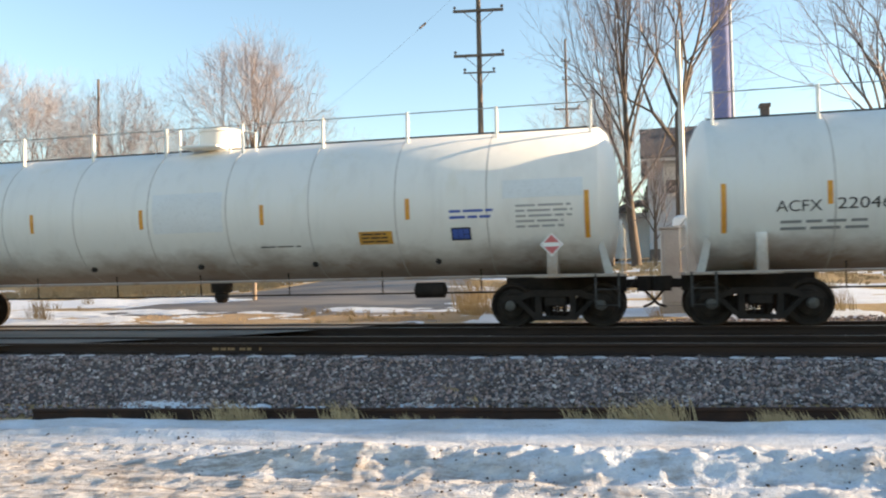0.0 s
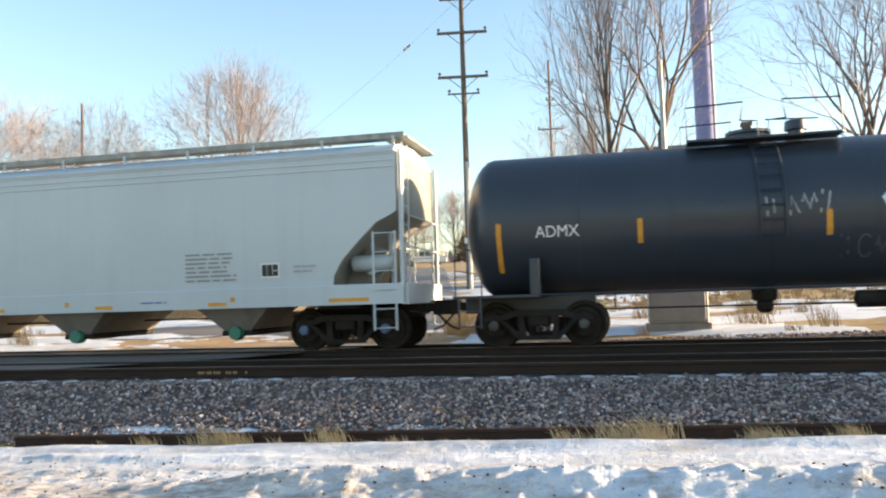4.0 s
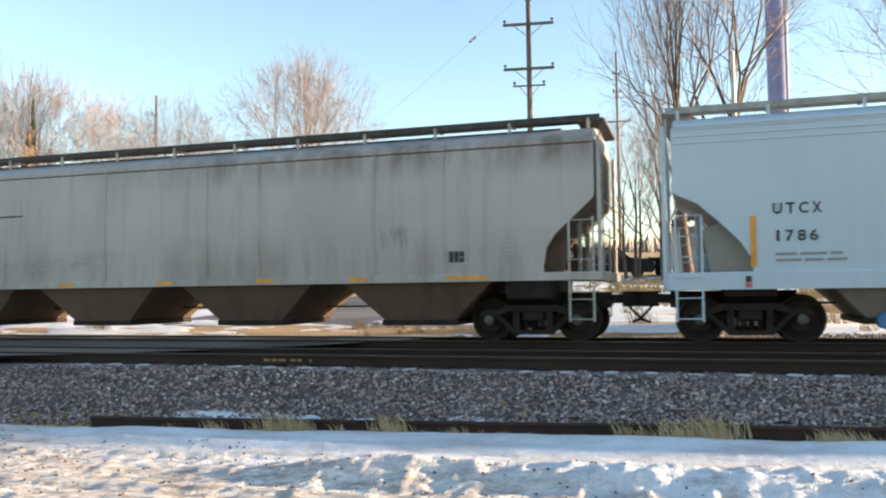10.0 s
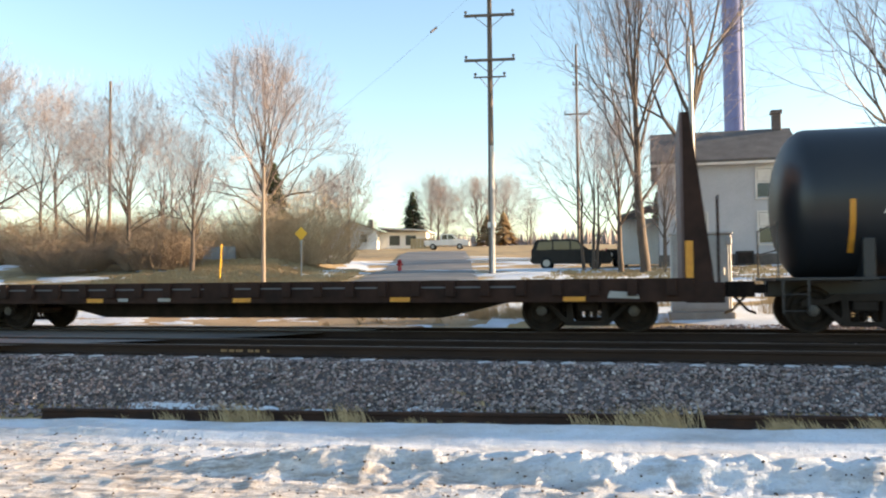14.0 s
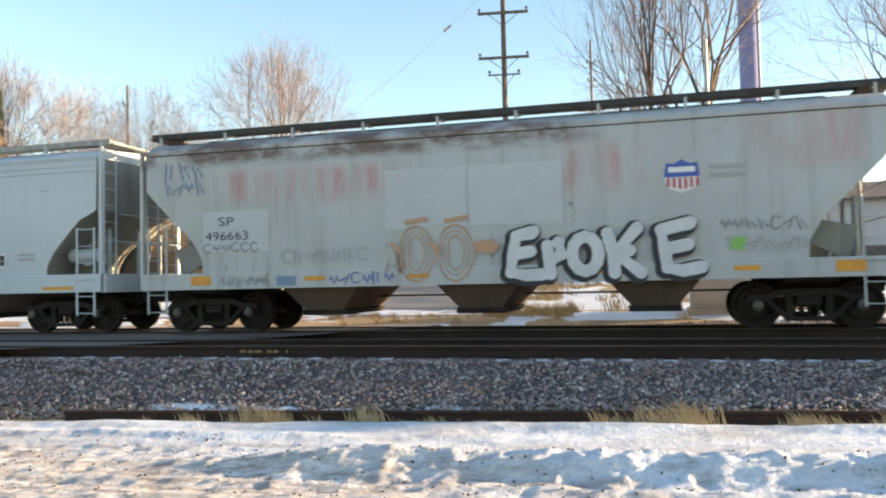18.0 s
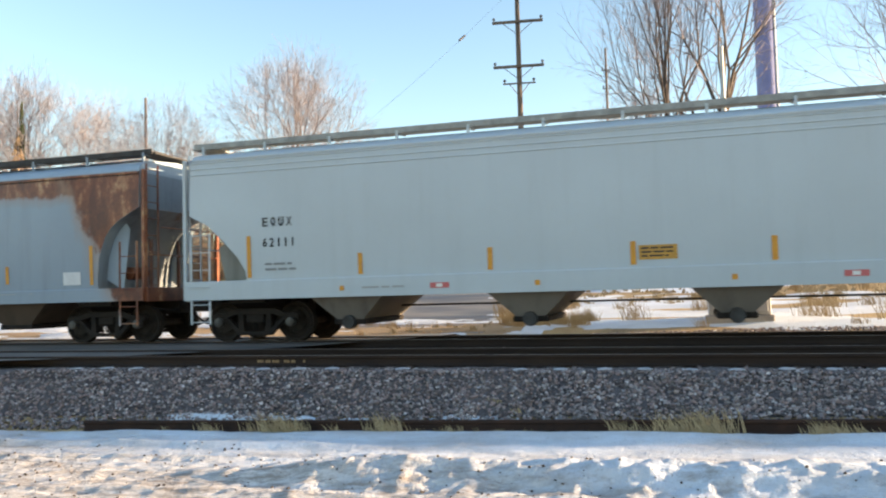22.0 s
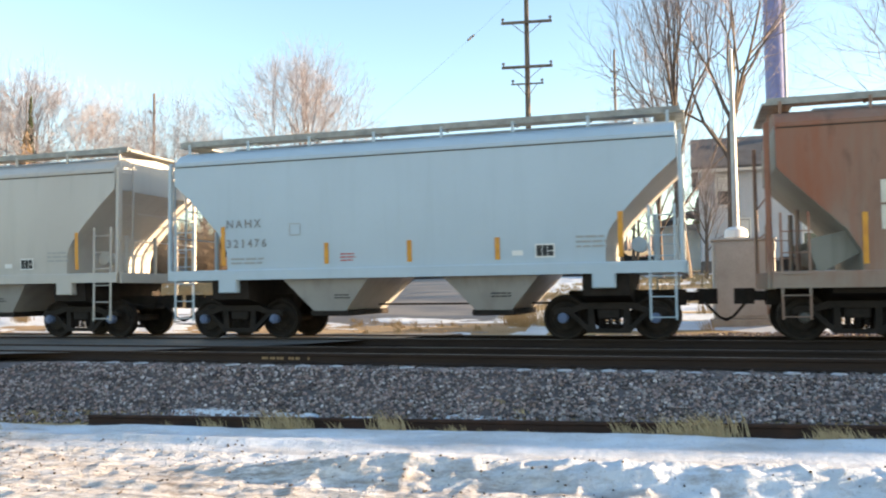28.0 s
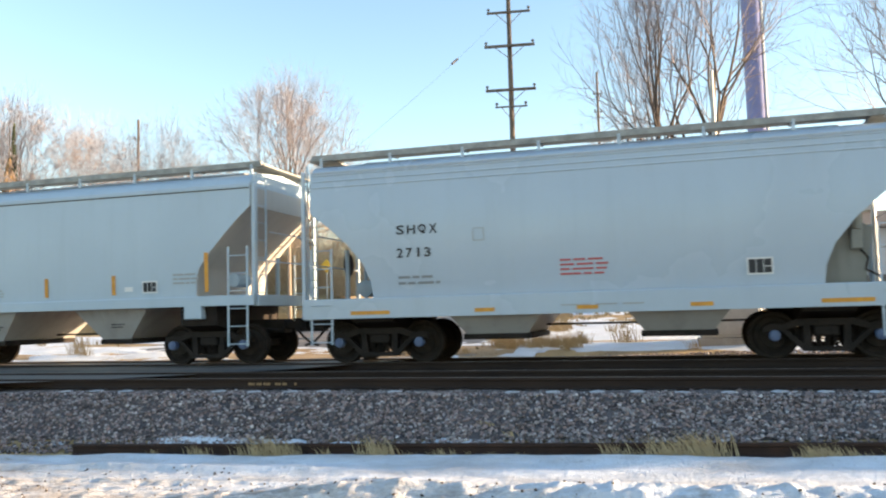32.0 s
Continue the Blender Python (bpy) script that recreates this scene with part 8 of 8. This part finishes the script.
put(c, [rect(-1.85, -0.15, 2.1, 3.3), rect(-0.1, 1.75, 2.1, 3.3)], "patch_pale", F0, 0.003, "repainted_panel")
put(c, [rect(-6.05, -4.47, 1.75, 2.62)], "patch_pale", F0, 0.003, "repainted_panel")
letters(c, "SP", -5.67, -5.30, 2.31, 2.50, "letter_black", F0, 0.007)
letters(c, "496663", -6.0, -4.97, 2.0, 2.19, "letter_black", F0, 0.007)
scribble(c, -6.05, -4.7, 1.72, 1.96, 6, "letter_faded", F0, 47, 0.04)
put(c, [[(3.64, 2.85), (3.70, 2.65), (3.96, 2.55), (4.22, 2.65), (4.28, 2.85)]], "patch_white", F0, 0.006, "emblem", "small shield emblem")
for k in range(6):
    x = 3.69 + k * 0.103
    put(c, [rect(x, x + 0.055, 2.62 + 0.05 * abs(k - 2.5) / 2.5, 2.84)], "letter_red", F0, 0.009, "emblem_stripe")
put(c, [[(3.64, 2.85), (4.28, 2.85), (4.24, 3.12), (4.10, 3.10), (3.96, 3.18), (3.82, 3.10), (3.68, 3.12)]], "letter_blue", F0, 0.006, "emblem")
put(c, [rect(3.72, 4.2, 2.94, 3.04)], "letter_white", F0, 0.009, "emblem")
put(c, [rect(4.45, 5.1, 2.97, 3.05), rect(4.45, 5.1, 2.82, 2.90)], "letter_grey", F0)
scribble(c, 4.6, 6.1, 1.80, 2.1, 7, "letter_faded", F0, 41, 0.035)
scribble(c, 4.7, 6.2, 1.45, 1.72, 5, "letter_grey", F0, 42, 0.05)
put(c, [[(4.75, 1.5), (5.0, 1.45), (5.05, 1.7), (4.8, 1.72)]], "graffiti_green", F0, 0.008, "graffiti")
scribble(c, -4.2, -2.2, 1.45, 1.8, 7, "letter_grey", F0, 45, 0.035)
scribble(c, -3.1, -1.65, 0.98, 1.26, 6, "letter_blue", SILL, 43, 0.035)
scribble(c, -5.6, -4.5, 0.98, 1.24, 6, "letter_faded", SILL, 46, 0.035)
put(c, [rect(-4.3, -3.85, 1.0, 1.2)], "graffiti_blue", SILL)
dots(c, (-3.43, -1.16, 2.3, 5.04), 1.14, 0.45, 0.09, SILL)
dots(c, (-6.1, 6.75), 1.14, 0.48, 0.20, SILL)


# rusty two-bay hopper
c = CARS["O"]
F0 = side_of(c)
two_lines(c, "NAHX", "330170", -3.92, -2.95, -2.74, 2.36, 1.94, 0.22)
small_print(c, -3.9, -2.85, 1.48, 1.72, 2, "letter_faded", F0)
put(c, outline([(-2.4, 2.36), (-2.15, 2.36), (-2.15, 2.6), (-2.4, 2.6), (-2.4, 2.36)], 0.02), "letter_grey", F0)
dots(c, (-1.67, 0.11, 1.91), 1.66, 0.09, 0.42, F0)
dots(c, (-4.05, 4.32), 1.82, 0.09, 0.90, F0)
put(c, [rect(3.53, 4.02, 1.38, 1.68)], "patch_white", F0, 0.009, "panel")
small_print(c, 0.65, 1.4, 1.6, 1.85, 3, "letter_grey", F0)
small_print(c, -0.1, 0.45, 1.02, 1.20, 3, "letter_faded", SILL)
small_print(c, -3.6, 4.2, 1.18, 1.23, 1, "letter_grey", SILL)
# two-bay hoppers with red print
for key, num in (("P", "2769"), ("V", "2713")):
    c = CARS[key]
    F0 = side_of(c)
    two_lines(c, "SHQX", num, -3.71, -2.83, -2.98, 2.63, 2.16, 0.19)
    small_print(c, -3.7, -2.8, 1.58, 1.82, 2, "letter_faded", F0)
    put(c, outline([(-2.1, 2.44), (-1.88, 2.44), (-1.88, 2.68), (-2.1, 2.68), (-2.1, 2.44)], 0.02), "letter_grey", F0)
    small_print(c, -0.40, 0.58, 1.66, 2.02, 4, "letter_red", F0)
    data_plate(c, 2.98, 3.43, 1.56, 1.87, F0)
    dots(c, (-1.90, 0.10, 2.17), 1.06, 0.40, 0.075, SILL)
    dots(c, (-4.30, 4.60), 1.06, 0.85, 0.075, SILL)
    small_print(c, -0.4, 1.4, 1.08, 1.14, 1, "letter_grey", SILL)
# slant-ended two-bay hoppers
for key, a, b, ink in (("Q", "NAHX", "321481", "letter_grey"), ("S", "NAHX", "321476", "letter_faded"), ("T", "CRDX", "20991", "letter_black"), ("U", "TILX", "32001", "letter_black"), ("W", "NAHX", "321472", "letter_grey")):
    c = CARS[key]
    F0 = side_of(c)
    two_lines(c, a, b, -4.08, -3.23, -3.10, 2.43, 2.0, 0.18, ink)
    small_print(c, -3.98, -3.16, 1.62, 1.80, 2, "letter_grey", F0)
    put(c, outline([(-2.55, 2.24), (-2.3, 2.24), (-2.3, 2.48), (-2.55, 2.48), (-2.55, 2.24)], 0.02), "letter_grey", F0)
    dots(c, (-1.70, 0.15, 1.99), 1.83, 0.10, 0.44, F0)
    dots(c, (-4.17, 4.38), 2.04, 0.10, 0.86, F0)
    data_plate(c, 2.74, 3.13, 1.63, 1.90, F0)
    small_print(c, 3.54, 4.18, 1.78, 2.06, 3, "letter_grey", F0)
    small_print(c, -1.38, -1.04, 1.64, 1.84, 3, "letter_red" if key in "SU" else "letter_grey", F0)
    put(c, [rect(2.28, 2.5, 1.68, 1.78)], "letter_white", F0)
    for sx in (-1, 1):
        part("bolster_plate", Geo().bevbox(sx * 4.05 - 0.22, sx * 4.05 + 0.22, -1.60, -1.40, 1.02, 1.34, 0.02).mesh("bolster_plate", c.children[0].data.materials[0]), c)
    for cx in (-1.4, 2.0):
        small_print(c, cx - 0.18, cx + 0.22, 0.86, 0.98, 2, "letter_black", ("flat", -1.41, 0))
for x in (-1.53, 1.82):
    c = CARS["T"]
    F0 = side_of(c)
    ring = [(x + 0.14 * math.cos(a), 2.25 + 0.15 * math.sin(a)) for a in [2 * math.pi * k / 16 for k in range(17)]]
    put(c, [ring[:-1]], "patch_cream", F0, 0.005, "round_mark")
    put(c, outline(ring, 0.028) + outline([(x - 0.09, 2.34), (x + 0.09, 2.16)], 0.022) + outline([(x - 0.09, 2.16), (x + 0.09, 2.34)], 0.022), "ring_red", F0, 0.008, "round_mark", "faded red ring with a cross")
# rust-brown hopper with its two number panels
c = CARS["R"]
F0 = side_of(c)
put(c, [rect(-3.72, -2.62, 2.44, 2.84), rect(-3.72, -2.22, 1.98, 2.40)], "patch_cream", F0, 0.005, "number_panel", "white repainted number panel")
letters(c, "SOXX", -3.50, -2.70, 2.52, 2.72, "letter_black", F0, 0.009)
letters(c, "328037", -3.52, -2.42, 2.06, 2.27, "letter_black", F0, 0.009)
small_print(c, -3.5, -2.7, 1.55, 1.78, 2, "letter_faded", F0)
dots(c, (-2.12, -0.04, 2.0), 1.65, 0.09, 0.44, F0)
dots(c, (-3.98, 4.1), 1.84, 0.09, 0.90, F0)
data_plate(c, 2.7, 3.15, 1.55, 1.85, F0)
small_print(c, -1.9, 0.2, 1.10, 1.20, 1, "letter_faded", SILL)
# flat car
c = CARS["J"]
S2 = flat_side(-1.545)
dots(c, (-6.89, -3.59, 0.01, 3.51, 6.98), 0.68, 0.42, 0.09, S2)
bh_x = -(14.37 / 2 + 1.83) + 0.054
for k, (y0, z0, ry, rz) in enumerate(((0.05, 2.75, 0.10, 0.09), (-0.75, 3.0, 0.08, 0.03), (-0.55, 2.75, 0.03, 0.06), (-0.95, 2.8, 0.02, 0.08), (0.55, 2.95, 0.06, 0.03), (-0.2, 2.55, 0.05, 0.04))):
    g = Geo()
    pts = blob(y0, z0, ry, rz, 40.0 + k, 18)
    g.add([(bh_x, a, b) for a, b in pts], [tuple(range(18))])
    part("scuff", g.mesh("scuff", M["graffiti_pink"]), c, "white scuff on the bulkhead")
put(c, [rect(-3.0, -2.75, 0.66, 0.73)], "letter_grey", S2)
put(c, [rect(-2.0, -1.7, 0.66, 0.73)], "letter_grey", S2)
put(c, [[(7.6, 0.70), (8.2, 0.68), (8.15, 0.80), (7.65, 0.83)]], "letter_grey", S2)
small_print(c, -6.6, 8.0, 0.88, 0.96, 1, "chalk_dim", S2)
for sx in (-1, 1):
    put(c, [rect(sx * 9.10 - 0.07, sx * 9.10 + 0.07, 0.85, 1.75)], "reflector", flat_side(-1.47), 0.006, "reflector")


def motions():
    """The train rolls to the right at a steady pace; its wheels turn while they are near."""
    for car in CARS.values():
        u = car["along"]
        walk(car, [(t, pose(u + SPEED * (t - MID), TRACK_FAR, 0)) for t in (0.0, 4.0, 8.0, 12.0, 16.0, 20.0, 24.0, 28.0, 32.0)])
    for w, ax, car, bx in SPUN:
        u = car["along"] + bx + ax
        t0 = (-17.0 - u) / SPEED + MID
        t1 = (13.0 - u) / SPEED + MID
        times = [0.0] + [k / FPS for k in range(max(1, math.ceil(t0 * FPS)), min(int(32 * FPS) - 1, int(t1 * FPS)) + 1)] + [32.0]
        inside = times[1:-1] or [0.0]
        turn = lambda t: math.degrees(SPEED * (min(max(t, inside[0]), inside[-1]) - inside[0]) / WHEEL_R)
        walk(w, [(t, pose(ax, 0, WHEEL_R, 0, turn(t) % 360, 0)) for t in times])


motions()
